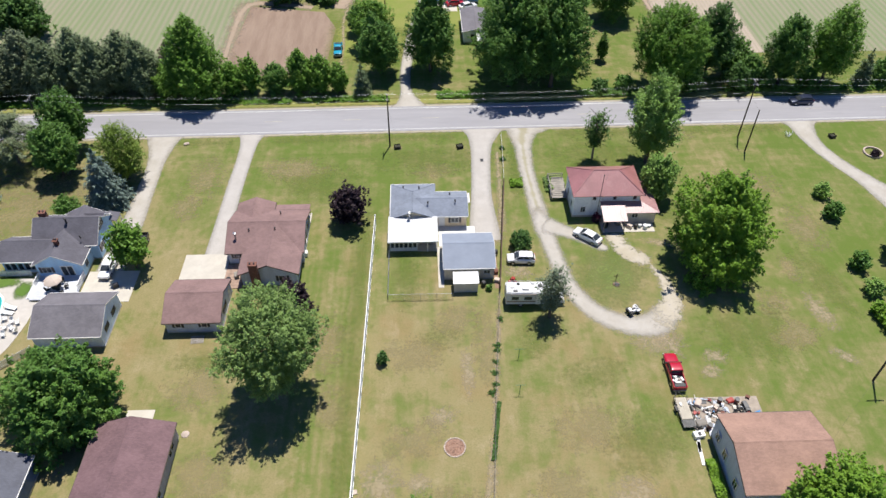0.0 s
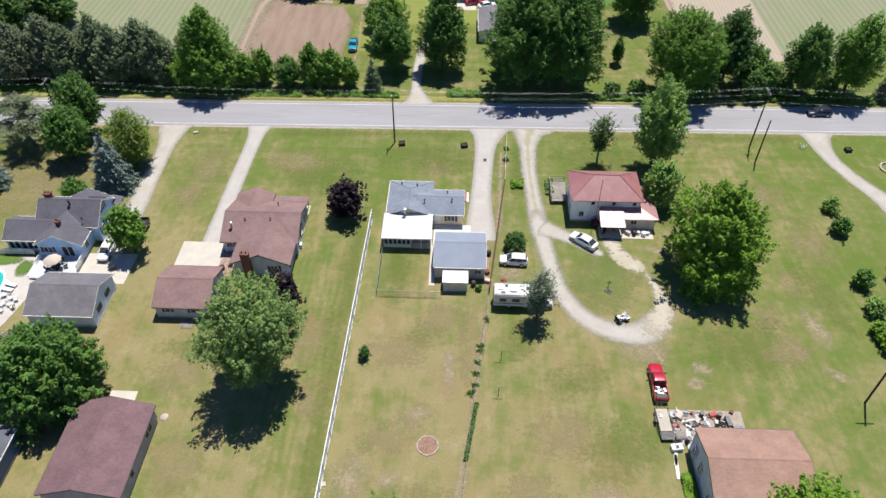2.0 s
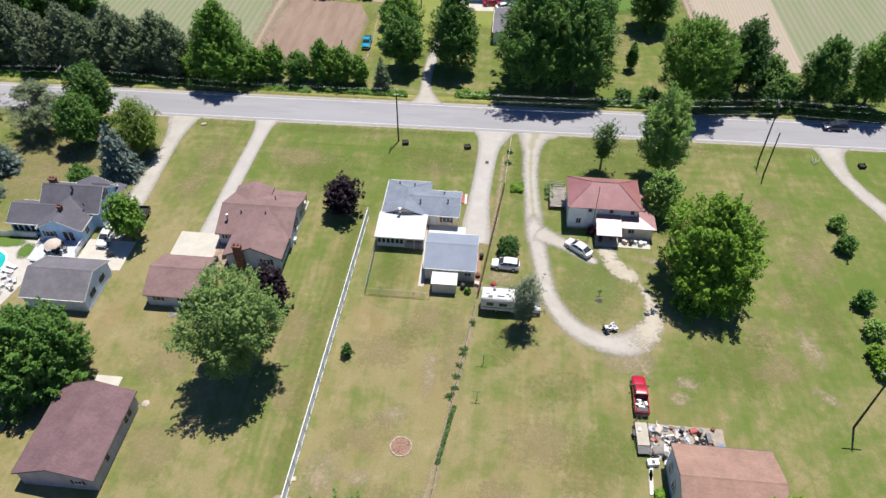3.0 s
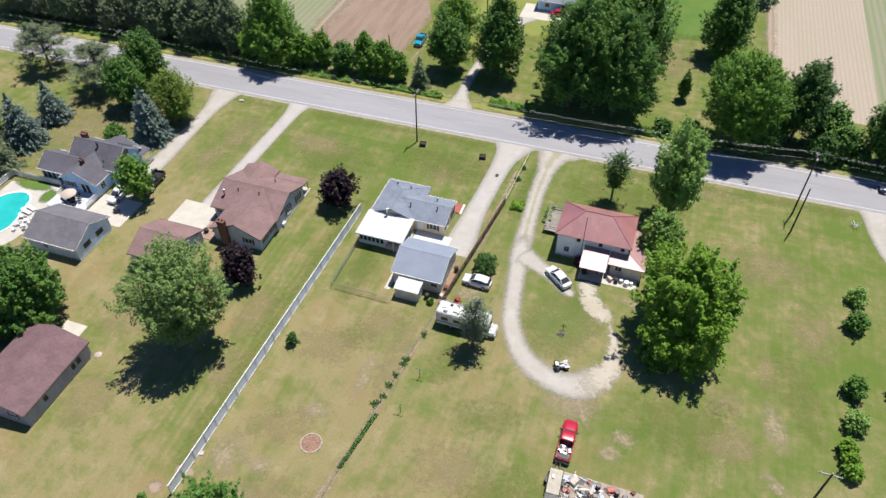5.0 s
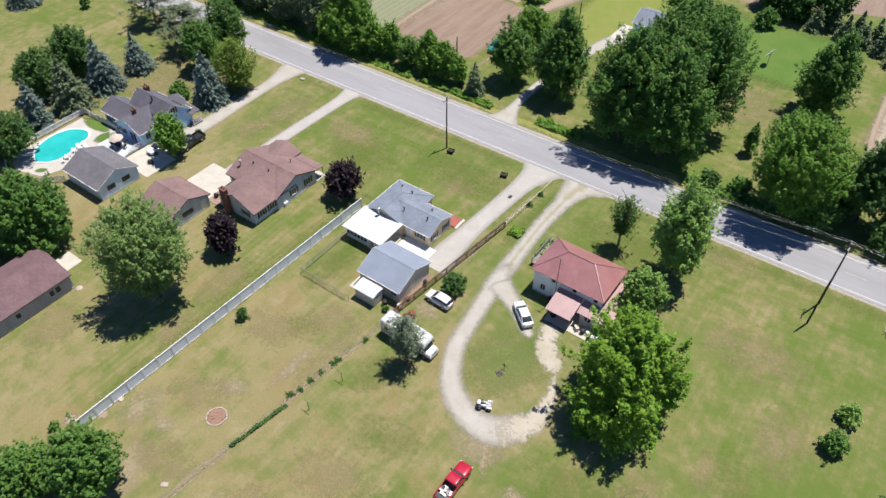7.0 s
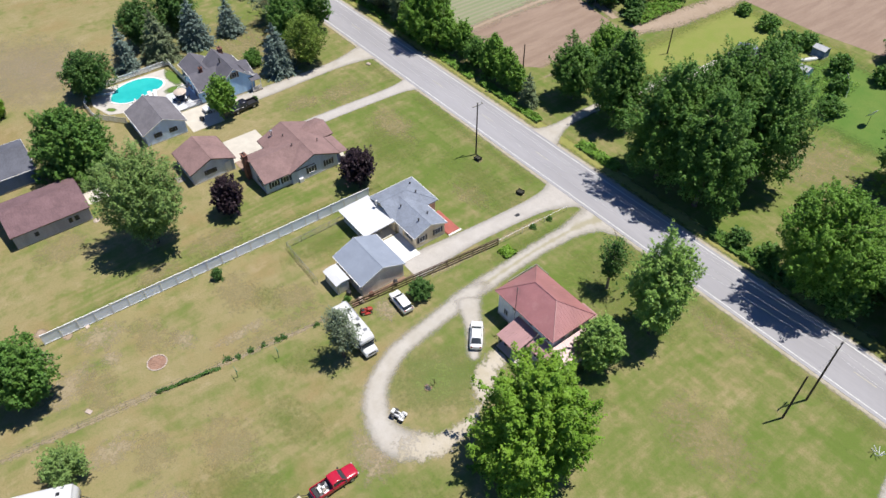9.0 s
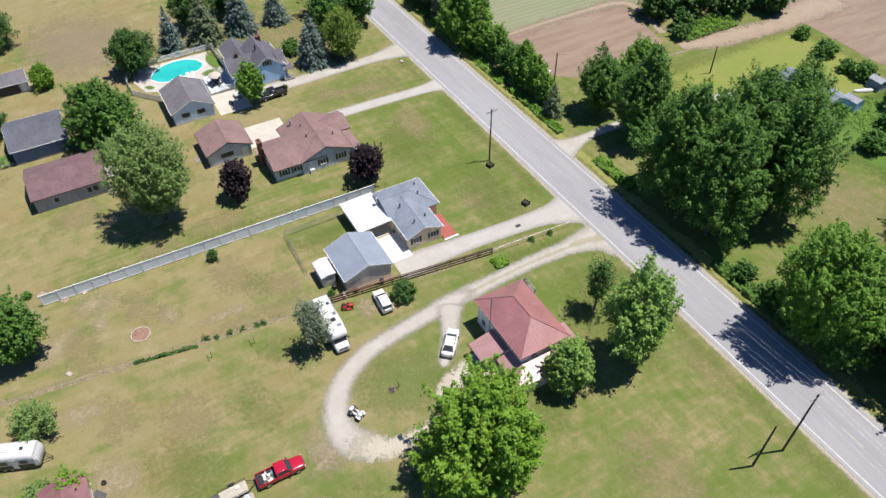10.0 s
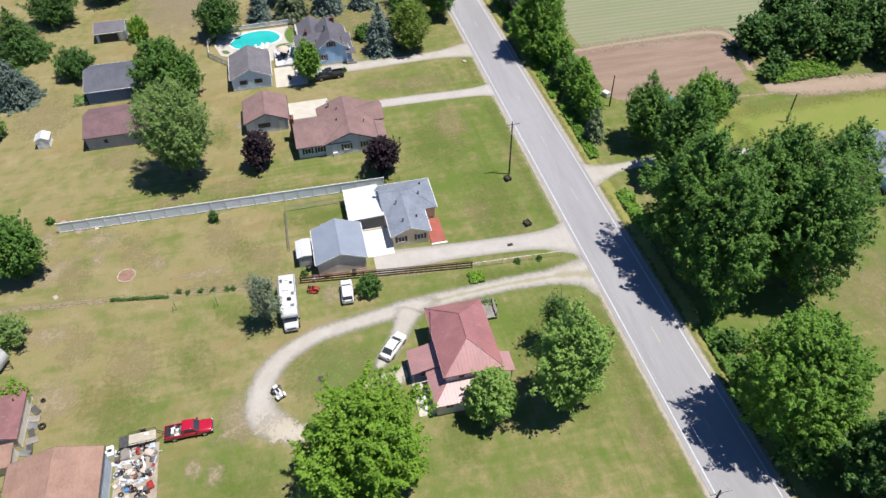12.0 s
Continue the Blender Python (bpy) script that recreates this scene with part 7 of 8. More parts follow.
for k in range(3):
    broadleaf("round_bush", 65.0 + 0.25 * k, 65.4 - 1.7 * k, 2.6, 1.4, L_WALNUT, "bright green clipped bush in the hedge row", "bush", 0.0, leaf_size=0.34, group="row of bushes")
broadleaf("maple_tree", 74.2, 77.0, 8.0, 3.6, L_DARK, "dark green tree beside the curved drive", bottom=0.05)

dead = [o for o in scene.objects if o.name.startswith("half_dead_tree")][0]
twig_rng = np.random.default_rng(8)
for k in range(16):
    az, z = k * 2.4, 3.0 + 0.4 * k
    q = 1.2 + 1.4 * twig_rng.random()
    top = z + 1.4 + 1.2 * twig_rng.random()
    part("bare_branch", tube([(0, 0, z), (q * 0.5 * math.cos(az), q * 0.5 * math.sin(az), z + 0.8), (q * math.cos(az + 0.3), q * math.sin(az + 0.3), top)], [0.07, 0.045, 0.015], 5), BARK, dead)

# round the blue house
conifer("blue_spruce", -52.9, 94.0, 11.2, 3.8, L_SPRUCE, "blue spruce in front of the blue house")
conifer("blue_spruce", -73.2, 69.5, 10.2, 2.8, L_SPRUCE, "slim blue spruce behind the pool")
conifer("blue_spruce", -73.2, 76.8, 11.2, 4.1, L_SCOTS, "grey-green spruce behind the pool")
conifer("blue_spruce", -74.0, 85.0, 11.0, 3.9, L_SPRUCE, "blue spruce behind the blue house")
conifer("blue_spruce", -74.3, 93.2, 8.7, 3.2, L_SPRUCE, "blue spruce behind the blue house")
conifer("blue_spruce", -52.0, 20.8, 9.6, 5.0, L_SPRUCE_SHADED, "wide blue spruce at the back", fill=0.8)
conifer("pine_tree", -69.8, 19.2, 11.5, 5.8, L_DARK, "broad dark pine at the back", fill=0.7)
broadleaf("willow_tree", -51.6, 100.2, 12.2, 4.5, L_WILLOW, "yellow-green willow at the drive", bottom=0.03, leaf_size=0.28, fill=0.5, twiggy=1.4)
broadleaf("small_bush", -59.0, 91.2, 3.6, 2.5, L_MAPLE, "green bush beside the blue house", "bush", 0.0, leaf_size=0.36, group="bushes")
broadleaf("maple_tree", -63.2, 101.4, 11.6, 4.3, L_MAPLE, "green maple near the road", bottom=0.12)
broadleaf("maple_tree", -63.8, 109.2, 13.2, 4.2, L_MAPLE, "green maple near the road", bottom=0.12)
layered_pine("scots_pine", -72.6, 105.4, 10.6, 6.2, L_SCOTS, "thin grey-green pine with flat layered boughs near the road")
layered_pine("scots_pine", -88.4, 108.2, 10.8, 6.0, L_SCOTS, "thin grey-green pine with flat layered boughs near the road")
broadleaf("dark_tree", -68.0, 60.6, 10.2, 5.4, L_DARK, "dark green tree behind the pool", bottom=0.08)
broadleaf("dark_tree", -81.0, 76.0, 11.0, 5.0, L_DARK, "dark green tree behind the spruces", bottom=0.08)
broadleaf("dark_tree", -83.5, 85.0, 11.0, 5.0, L_DARK, "dark green tree behind the spruces", bottom=0.08)
broadleaf("round_bush", -71.4, 43.0, 5.4, 2.6, L_WALNUT, "egg-shaped bright green bush beside the small shed", "bush", 0.02, leaf_size=0.3, fill=1.3, lumps=0.5, group="bushes")
broadleaf("round_bush", -58.4, 31.6, 6.6, 4.6, L_DARK, "spreading grey-green bush at the pasture fence", "bush", 0.04, leaf_size=0.32, group="bushes")
broadleaf("round_bush", -38.5, 18.5, 5.0, 3.4, L_MAPLE, "round green bush at the back", "bush", 0.04, leaf_size=0.45, group="bushes")
broadleaf("dark_tree", -84, 24, 10, 6, L_DARK, "dark green tree at the pasture's edge", bottom=0.05)
broadleaf("dark_tree", -93, 35, 10, 6, L_DARK, "dark green tree at the pasture's edge", bottom=0.05)
broadleaf("small_bush", -108.2, 103.5, 3.6, 1.4, L_MAPLE, "small young tree in the pasture", "bush", 0.03, leaf_size=0.34, group="bushes")
conifer("blue_spruce", -122, 96, 10, 4.0, L_SPRUCE, "blue spruce at the pasture's edge")

# across the road
for x, y, h, r in ((18.0, 128.9, 22.8, 7.6), (26.6, 128.4, 22.0, 7.6), (21.0, 138.6, 24.0, 8.0), (28.4, 140.0, 24.0, 7.0), (22.0, 147.4, 23.0, 6.4)):
    broadleaf("oak_tree", x, y, h, r, L_MAPLE, "huge dense dark green shade tree", bottom=0.36, leaf_size=0.36, fill=0.95, lumps=1.3, shape="dome", group="big shade trees")
broadleaf("maple_tree", 1.9, 135.2, 19.0, 5.8, L_MAPLE, "tall green maple beside the sandy lane", bottom=0.14, shape="egg")
broadleaf("maple_tree", -8.4, 134.6, 13.2, 5.0, L_MAPLE, "green maple beside the sandy lane", bottom=0.14)
broadleaf("maple_tree", -10.6, 145.8, 12.0, 5.0, L_LIME, "yellow-green maple in the far yard", bottom=0.12)
broadleaf("maple_tree", -14.2, 152.5, 7.0, 3.0, L_DARK, "dark green tree at the field's edge", bottom=0.06)
broadleaf("locust_tree", 49.0, 126.0, 19.4, 7.7, L_LIME, "large light green locust tree beside the road", bottom=0.24, leaf_size=0.30, twiggy=1.3)
broadleaf("elm_tree", 59.2, 130.6, 16.8, 5.2, L_DARK, "tall green elm beside the road", bottom=0.26)
broadleaf("maple_tree", 45.6, 158.6, 18.0, 5.8, L_MAPLE, "green tree at the far lawn's edge", bottom=0.06, shape="egg")
broadleaf("young_tree", 39.0, 138.6, 7.2, 1.7, L_MAPLE, "young tree on the far lawn", bottom=0.1, leaf_size=0.32, fill=0.7, shape="egg")
broadleaf("elm_tree", 74.0, 128.0, 16.0, 4.8, L_MAPLE, "dark green roadside tree", bottom=0.1)
broadleaf("elm_tree", 83.2, 128.2, 18.0, 5.4, L_LIME, "light green open-crowned roadside tree", bottom=0.15, fill=0.8)
conifer("cedar_tree", 90.4, 126.6, 8.6, 2.0, L_PINE, "small dark cedar beside the road", slimness=0.6)
for x, y, h, r in ((67.2, 128.0, 7.5, 3.4), (70.2, 126.6, 5.0, 2.4), (79, 126.8, 5.0, 2.6), (95, 128, 6, 3), (101, 128, 9, 4), (110, 129, 12, 5), (56, 133, 8, 4), (65, 132.5, 9, 4), (53.4, 125.4, 8.0, 3.8), (64.4, 126.4, 6.4, 3.4), (36.5, 126.6, 3.0, 2.2), (41.5, 127.0, 3.4, 2.4)):
    broadleaf("roadside_tree" if h > 4 else "roadside_bush", x, y, h, r, L_MAPLE if int(x) % 2 else L_DARK, "green tree in the roadside row" if h > 4 else "leafy green bush along the roadside", "tree" if h > 4 else "bush", 0.03, leaf_size=0.5, group="roadside row")
broadleaf("poplar_tree", -44.2, 126.0, 18.4, 6.4, L_LIME, "tall green tree at the field's edge", bottom=0.03, shape="egg")
for x, y, h, r in ((-38.0, 127.0, 8.0, 3.2), (-34.6, 128.2, 8.5, 2.8), (-29.4, 127.6, 7.5, 3.2), (-24.4, 128.0, 10.4, 3.6), (-20.4, 127.6, 9.2, 3.0), (-16.8, 127.4, 7.2, 2.4), (-50.5, 126.6, 8, 3.6)):
    broadleaf("hedgerow_tree", x, y, h, r, L_MAPLE if int(x) % 2 else L_LIME, "leafy green tree in the hedgerow", bottom=0.03, leaf_size=0.36, shape="oval" if int(x) % 3 else "egg", group="hedgerow")
conifer("cedar_tree", -12.0, 126.2, 7.4, 1.9, L_PINE, "small dark cedar beside the road", slimness=0.6)
for x, y, h, r in ((-55, 127.6, 10.5, 3.6), (-59.5, 129.4, 11.5, 3.8), (-64, 127.6, 11, 3.6), (-68.5, 129.6, 12, 4.0), (-73.5, 128, 11, 3.8), (-78.5, 129.8, 12, 4.2), (-84, 128, 11, 4), (-90, 130, 12, 4.4), (-97, 128.5, 12, 4.6), (-105, 129, 13, 5), (-114, 128.5, 13, 5)):
    broadleaf("pine_tree", x, y, h + 2.2, r + 1.2, L_PINE if int(x) % 3 else L_SCOTS, "dark rounded pine in the roadside row", bottom=0.05, leaf_size=0.30, shape="egg", twiggy=1.35, fill=0.9, lumps=0.9, group="row of pines")
broadleaf("pine_tree", -50.4, 131.0, 11.0, 3.2, L_BROWN, "browning half-dead pine in the roadside row", bottom=0.05, leaf_size=0.34, fill=0.5, shape="egg", twiggy=1.3, group="row of pines")
for x, y, h, r in ((-88, 152, 12, 6), (-95, 160, 12, 6), (-98, 148, 12, 6), (-33, 170, 9, 5), (-31, 178, 11, 5.5), (-33, 187, 12, 6), (-40, 181, 12, 6), (-28, 195, 12, 6), (-38, 194, 13, 6), (-25, 170.5, 5, 3), (-25.4, 186, 9, 4.6), (-21.4, 194.6, 9.5, 4.6), (-22.4, 167.6, 3.6, 2.2)):
    broadleaf("wood_tree", x, y, h, r, L_DARK, "dark green tree of the far wood", bottom=0.03, leaf_size=0.75, group="far wood")
for x, y, h, r in ((30, 196, 10, 5), (37, 198, 11, 5), (24, 198, 9, 4.5)):
    broadleaf("wood_tree", x, y, h, r, L_DARK, "dark green tree behind the far lawn", bottom=0.03, leaf_size=0.75, group="far wood")
for x, y in ((42, 192), (46, 191), (50, 189.5), (53.5, 186), (39, 195), (44, 195.5), (48, 194), (52, 192.5), (55, 190), (35.5, 193)):
    conifer("young_spruce", x, y, 6.0, 2.2, L_PINE, "young dark spruce in the far row", leaf_size=0.55, group="far spruces")
for x, y, h, r in ((14.5, 172, 3.5, 2.6), (-9.2, 190.6, 3.0, 2.1), (-1.6, 189.0, 3.8, 3.0), (8.4, 188.4, 4.0, 3.0), (5.0, 187.6, 3.2, 2.2), (25.2, 169.4, 4.4, 3.0), (18.5, 184, 5, 3), (22, 178, 4, 2.6), (26, 188, 5, 3), (12.3, 147.4, 2.4, 1.4)):
    broadleaf("round_bush", x, y, h, r, L_MAPLE, "green bush in the far yard", "bush", 0.0, leaf_size=0.5, group="bushes")

# ---- fences, poles, wires ----


def vinyl_fence():
    f = thing("vinyl_fence", "tall white vinyl privacy fence along the lawn", "fence", -8.6, 60.8, 0)
    n = 22
    a, b = Vector((-9.2, 34.6)), Vector((-8.0, 86.9))
    L = (b - a).length / n
    ang = math.degrees(math.atan2(b.y - a.y, b.x - a.x))
    slat = rail = cap = shaft = None
    for k in range(n + 1):
        p = a + (b - a) * (k / n)
        m = pose(p.x, p.y, 0, 0, 0, ang)
        if shaft is None:
            shaft = box(-0.08, 0.08, -0.08, 0.08, 0, 2.05)
            post = part("post", shaft, WHITE, f)
            post.matrix_basis = f.matrix_basis.inverted() @ m
            bm = tube([(0, 0, 2.05), (0, 0, 2.08), (0, 0, 2.15)], [0.14, 0.14, 0.03], 4)
            top = part("post_cap", bm, WHITE, post)
            # one sheet, grooved between its boards
            line, s = [], 0.075
            while s < L - 0.1:
                e = min(s + 0.144, L - 0.075)
                line += [(s, 0.016), (e, 0.016), (e + 0.002, 0.006), (e + 0.006, 0.006)]
                s = e + 0.008
            bm = bmesh.new()
            rows = [[bm.verts.new((x, sgn * t, z)) for z in (0.12, 1.92)] for sgn in (1, -1) for x, t in (line if sgn == 1 else line[::-1])]
            for p0, p1 in zip(rows, rows[1:] + rows[:1]):
                bm.faces.new((p0[0], p1[0], p1[1], p0[1]))
            bmesh.ops.recalc_face_normals(bm, faces=bm.faces)
            panel = part("panel", bm, VINYL_SKYLIT, f, "grooved white vinyl panel")
            panel.matrix_basis = post.matrix_basis
            rails = []
            for zz in (0.08, 1.90):
                r = part("rail", box(0.07, L - 0.07, -0.055, 0.055, zz, zz + 0.12), WHITE, panel)
                rails.append(r)
        else:
            q = post.copy()
            scene.collection.objects.link(q)
            q.matrix_basis = f.matrix_basis.inverted() @ m
            c = top.copy()
            scene.collection.objects.link(c)
            c.parent = q
            if k < n:
                pn = panel.copy()
                scene.collection.objects.link(pn)
                pn.matrix_basis = q.matrix_basis
                for r in rails:
                    rr = r.copy()
                    scene.collection.objects.link(rr)
                    rr.parent = pn


def board_fence():
    f = thing("board_fence", "dark stained wooden board fence beside the driveway", "fence", 12.4, 84, 0)
    a, b = Vector((10.95, 71.2)), Vector((13.9, 96.6))
    n = 11
    L = (b - a).length / n
    ang = math.degrees(math.atan2(b.y - a.y, b.x - a.x))
    for k in range(n + 1):
        p = a + (b - a) * (k / n)
        m = pose(p.x, p.y, 0, 0, 0, ang)
        wpart("post", box(-0.06, 0.06, -0.06, 0.06, 0, 1.38, m, 0.01), WOOD_FENCE, f)
        if k < n:
            for i, zz in enumerate((0.12, 0.36, 0.60, 0.84, 1.08)):
                s = 0.07 if i % 2 else -0.07
                wpart("board", box(-0.06, L + 0.06, s - 0.013, s + 0.013, zz, zz + 0.19, m), WOOD_FENCE, f)
            wpart("cap_rail", box(0, L, -0.08, 0.08, 1.38, 1.42, m), WOOD_FENCE, f)


def wire_run(name, label, pts, h, material, step=2.5, rails=(1.0,), r=0.025, cat="fence"):
    f = thing(name, label, cat, pts[0][0], pts[0][1], 0)
    for (xa, ya), (xb, yb) in zip(pts, pts[1:]):
        L = math.hypot(xb - xa, yb - ya)
        n = max(1, round(L / step))
        for k in range(n + 1):
            x, y = xa + (xb - xa) * k / n, ya + (yb - ya) * k / n
            wpart("post", tube([(x, y, 0), (x, y, h)], r * 1.3, 6), material, f)
        for q in rails:
            wpart("rail", tube([(xa, ya, h * q), (xb, yb, h * q)], r, 6), material, f)
    return f


def chain_link(pts, h=1.2):
    f = wire_run("chain_link_fence", "galvanized chain-link fence round the back yard", pts, h, STEEL, 2.6)
    for (xa, ya), (xb, yb) in zip(pts, pts[1:]):
        L = math.hypot(xb - xa, yb - ya)
        d = Vector(((xb - xa) / L, (yb - ya) / L, 0))
        o = Vector((xa, ya, 0))
        side = Vector((-d.y, d.x, 0)) * 0.004
        verts, faces = [], []
        s = -h
        while s < L:
            for sgn in (1, -1):
                u0, u1 = (s, s + h) if sgn > 0 else (s + h, s)
                z0, z1 = 0.05, h
                lo, hi = min(u0, u1), max(u0, u1)
                if lo < 0 or hi > L:
                    continue
                p, q = o + d * u0 + Vector((0, 0, z0)), o + d * u1 + Vector((0, 0, z1))
                n0 = len(verts)
                t = d * 0.004
                verts += [p - t, p + t, p + side, q - t, q + t, q + side]
                faces += [(n0, n0 + 1, n0 + 4, n0 + 3), (n0 + 1, n0 + 2, n0 + 5, n0 + 4), (n0 + 2, n0, n0 + 3, n0 + 5)]
            s += 0.09
        me = bpy.data.meshes.new("wire_mesh")
        me.from_pydata(verts, [], faces)
        me.materials.append(STEEL)
        w = new("wire_mesh", me)
        w.parent = f
        w.matrix_parent_inverse = world_of(f).inverted()
        tagged(w, "woven steel wire mesh", "", "", "stuff")


vinyl_fence()
board_fence()
chain_link([(-5.6, 80.3), (-5.6, 70.15), (3.9, 70.1)])
wire_run("pipe_rail_fence", "low pale pipe rail fence in the grass strip", [(13.95, 96.8), (14.7, 110.6)], 1.0, TRIM, 4.6, (1.0,), 0.03)
LINE = [(10.9, 71.1), (10.0, 63.5), (8.7, 52.0), (7.5, 40.0), (6.1, 28.4), (5.4, 22.0)]
wire_run("wire_fence", "low wire fence with thin steel posts along the lot line", LINE, 1.0, STEEL_DARK, 3.0, (0.55, 1.0), 0.012)
ribbon("fence_strip", [(x, y, 0.32) for x, y in LINE], DIRT, 0.03, 0.4, "bare earth strip under the wire fence", "dirt")


def utility_pole(x, y, h, arm=True, label="weathered brown wooden utility pole with crossarm", turn=90):
    p = thing("utility_pole", label, "utility pole", x, y, 0, 0, "utility poles")
    part("shaft", tube([(0, 0, -0.2), (0, 0, h * 0.5), (0, 0, h)], [0.15, 0.125, 0.10], 10), WOOD_POLE, p)
    if arm:
        part("crossarm", box(-1.15, 1.15, -0.06, 0.06, h - 0.55, h - 0.40, pose(0, 0.16, 0, 0, 0, turn)), WOOD_POLE_GREY, p, "grey wooden crossarm")
        for s in (-1.0, 0.0, 1.0):
            c = pose(0, 0, 0, 0, 0, turn) @ Vector((s, 0.16, h - 0.4))
            if s == 0:
                c = Vector((0, 0, h))
            part("insulator", tube([c, c + Vector((0, 0, 0.1)), c + Vector((0, 0, 0.2))], [0.035, 0.06, 0.03], 8), TRIM, p)
        for s in (-1, 1):
            a = pose(0, 0, 0, 0, 0, turn) @ Vector((s * 0.75, 0.16, h - 0.5))
            part("brace", tube([a, (0, 0.1, h - 1.3)], 0.02, 6), STEEL, p)
    return p


def wire(p, q, sag, r=0.006):
    w = []
    for k in range(17):
        u = k / 16
        v = Vector(p).lerp(Vector(q), u)
        v.z -= sag * 4 * u * (1 - u)
        w.append(v)
    return tube(w, r, 5)


WIRE_GREY = surface("aluminium_wire", (0.75, 0.75, 0.76), 0.5, 0.3, var=0.1, coarse=1)
WOOD_POLE_GREY = surface("silvered_arm_wood", (0.34, 0.32, 0.29), 0.9, var=0.2, coarse=2)
POLES = [(-133.0, 107.6, 12.0), (-67.6, 108.2, 12.0), (-6.1, 108.5, 10.8), (59.5, 109.5, 12.0), (124.5, 110.4, 12.0), (190.0, 111.2, 12.0)]
for x, y, h in POLES:
    utility_pole(x, y, h)
for (xa, ya, ha), (xb, yb, hb) in zip(POLES, POLES[1:]):
    span = thing("power_lines", "thin pale overhead power lines", "power line", (xa + xb) / 2, (ya + yb) / 2, 0, group="power lines")
    for o, d in ((-1.0, -0.2), (0.0, 0.2), (1.0, -0.2)):
        wpart("wire", wire((xa - 0.16, ya + o, ha + d), (xb - 0.16, yb + o, hb + d), 0.9), WIRE_GREY, span)
    wpart("cable", wire((xa, ya + 0.15, ha - 2.4), (xb, yb + 0.15, hb - 2.4), 1.1), WIRE_GREY, span)
utility_pole(59.2, 104.8, 8.9, False, "plain brown wooden stub pole")
utility_pole(59.0, 53.8, 11.4, True, "dark wooden pole with crossarm on the lawn", 0)
utility_pole(-21.2, 133.2, 6.7, False, "plain wooden pole at the tilled field")
utility_pole(-8.3, 163.0, 6.0, False, "thin wooden pole on the far lawn")
s = thing("power_lines", "service line crossing the road", "power line", -14, 121, 0, group="power lines")
wpart("wire", wire((-6.1, 108.5, 10.4), (-21.2, 133.2, 6.5), 0.8), BLACK, s)
s = thing("power_lines", "service line to the far house", "power line", -16, 149, 0, group="power lines")
wpart("wire", wire((-21.2, 133.2, 6.4), (-8.3, 163.4, 6.9), 0.7), BLACK, s)
s = thing("power_lines", "service line to the yellow house", "power line", -3, 100, 0, group="power lines")
wpart("wire", wire((-6.1, 108.5, 8.2), (-2.4, 94.2, 3.9), 0.4), BLACK, s)
s = thing("power_lines", "service line to the workshop", "power line", 53, 48, 0, group="power lines")
wpart("wire", wire((59.0, 53.8, 9.6), (46.3, 42.0, 5.4), 0.5), BLACK, s)
s = thing("power_lines", "service line between the two wooden poles", "power line", 59, 107, 0, group="power lines")
wpart("wire", wire((59.5, 109.5, 9.0), (59.2, 104.8, 8.7), 0.1), BLACK, s)

# ---- yard things ----


def stone_ring(x, y, r):
    f = thing("fire_pit", "round fire pit of pale stones filled with red rock", "fire pit", x, y, 0)
    rng = random.Random(3)
    n = 26
    for k in range(n):
        a = 2 * math.pi * k / n
        m = pose(r * math.cos(a), r * math.sin(a), 0, 0, 0, math.degrees(a) + rng.uniform(-8, 8))
        part("stone", box(-0.09, 0.1, -0.15, 0.14, -0.02, 0.12 + rng.uniform(-0.05, 0.04), m, 0.04), PALESTONE, f)
    bm = bmesh.new()
    add_tube(bm, [(0, 0, 0), (0, 0, 0.05)], [r * 0.95, r * 0.9], 24)
    part("bed", bm, REDSTONE, f, "bed of crushed red rock")
    for k in range(60):
        a, q = rng.uniform(0, 6.28), r * 0.85 * math.sqrt(rng.random())
        m = pose(q * math.cos(a), q * math.sin(a), 0.04, rng.uniform(0, 60), rng.uniform(0, 60), rng.uniform(0, 90))
        part("rock", box(-0.08, 0.08, -0.06, 0.06, -0.05, 0.06, m, 0.02), REDSTONE, f)


def crate(x, y, turn, label="dark low slatted planter box on the lawn"):
    c = thing("slatted_box", label, "box", x, y, 0, turn, "slatted boxes")
    for k in range(3):
        zz = 0.04 + k * 0.2
        for s in (-1, 1):
            part("slat", box(-0.55, 0.55, s * 0.45 - 0.02, s * 0.45 + 0.02, zz, zz + 0.15), WOOD_DARK, c)
            part("slat", box(s * 0.53 - 0.02, s * 0.53 + 0.02, -0.43, 0.43, zz, zz + 0.15), WOOD_DARK, c)
    for sx in (-0.53, 0.53):
        for sy in (-0.43, 0.43):
            part("corner_post", box(sx - 0.04, sx + 0.04, sy - 0.04, sy + 0.04, 0, 0.72), WOOD_DARK, c)
    part("soil", box(-0.5, 0.5, -0.42, 0.42, 0, 0.42), DARK_SOIL, c, "dark soil inside the planter")
    patch("bare_dirt", x, y, 0.95, 0.85, DIRT, 0.0222, turn, "worn bare earth in the lawn", "dirt")


def t_post(x, y, turn):
    p = thing("clothesline_post", "green steel clothesline post", "clothesline post", x, y, 0, turn, "clothesline posts")
    mt = surface("green_steel", (0.10, 0.22, 0.12), 0.6, var=0.2, coarse=2)
    part("upright", tube([(0, 0, -0.1), (0, 0, 1.9)], 0.045, 8), mt, p)
    part("arm", tube([(-0.65, 0, 1.85), (0.65, 0, 1.85)], 0.035, 8), mt, p)


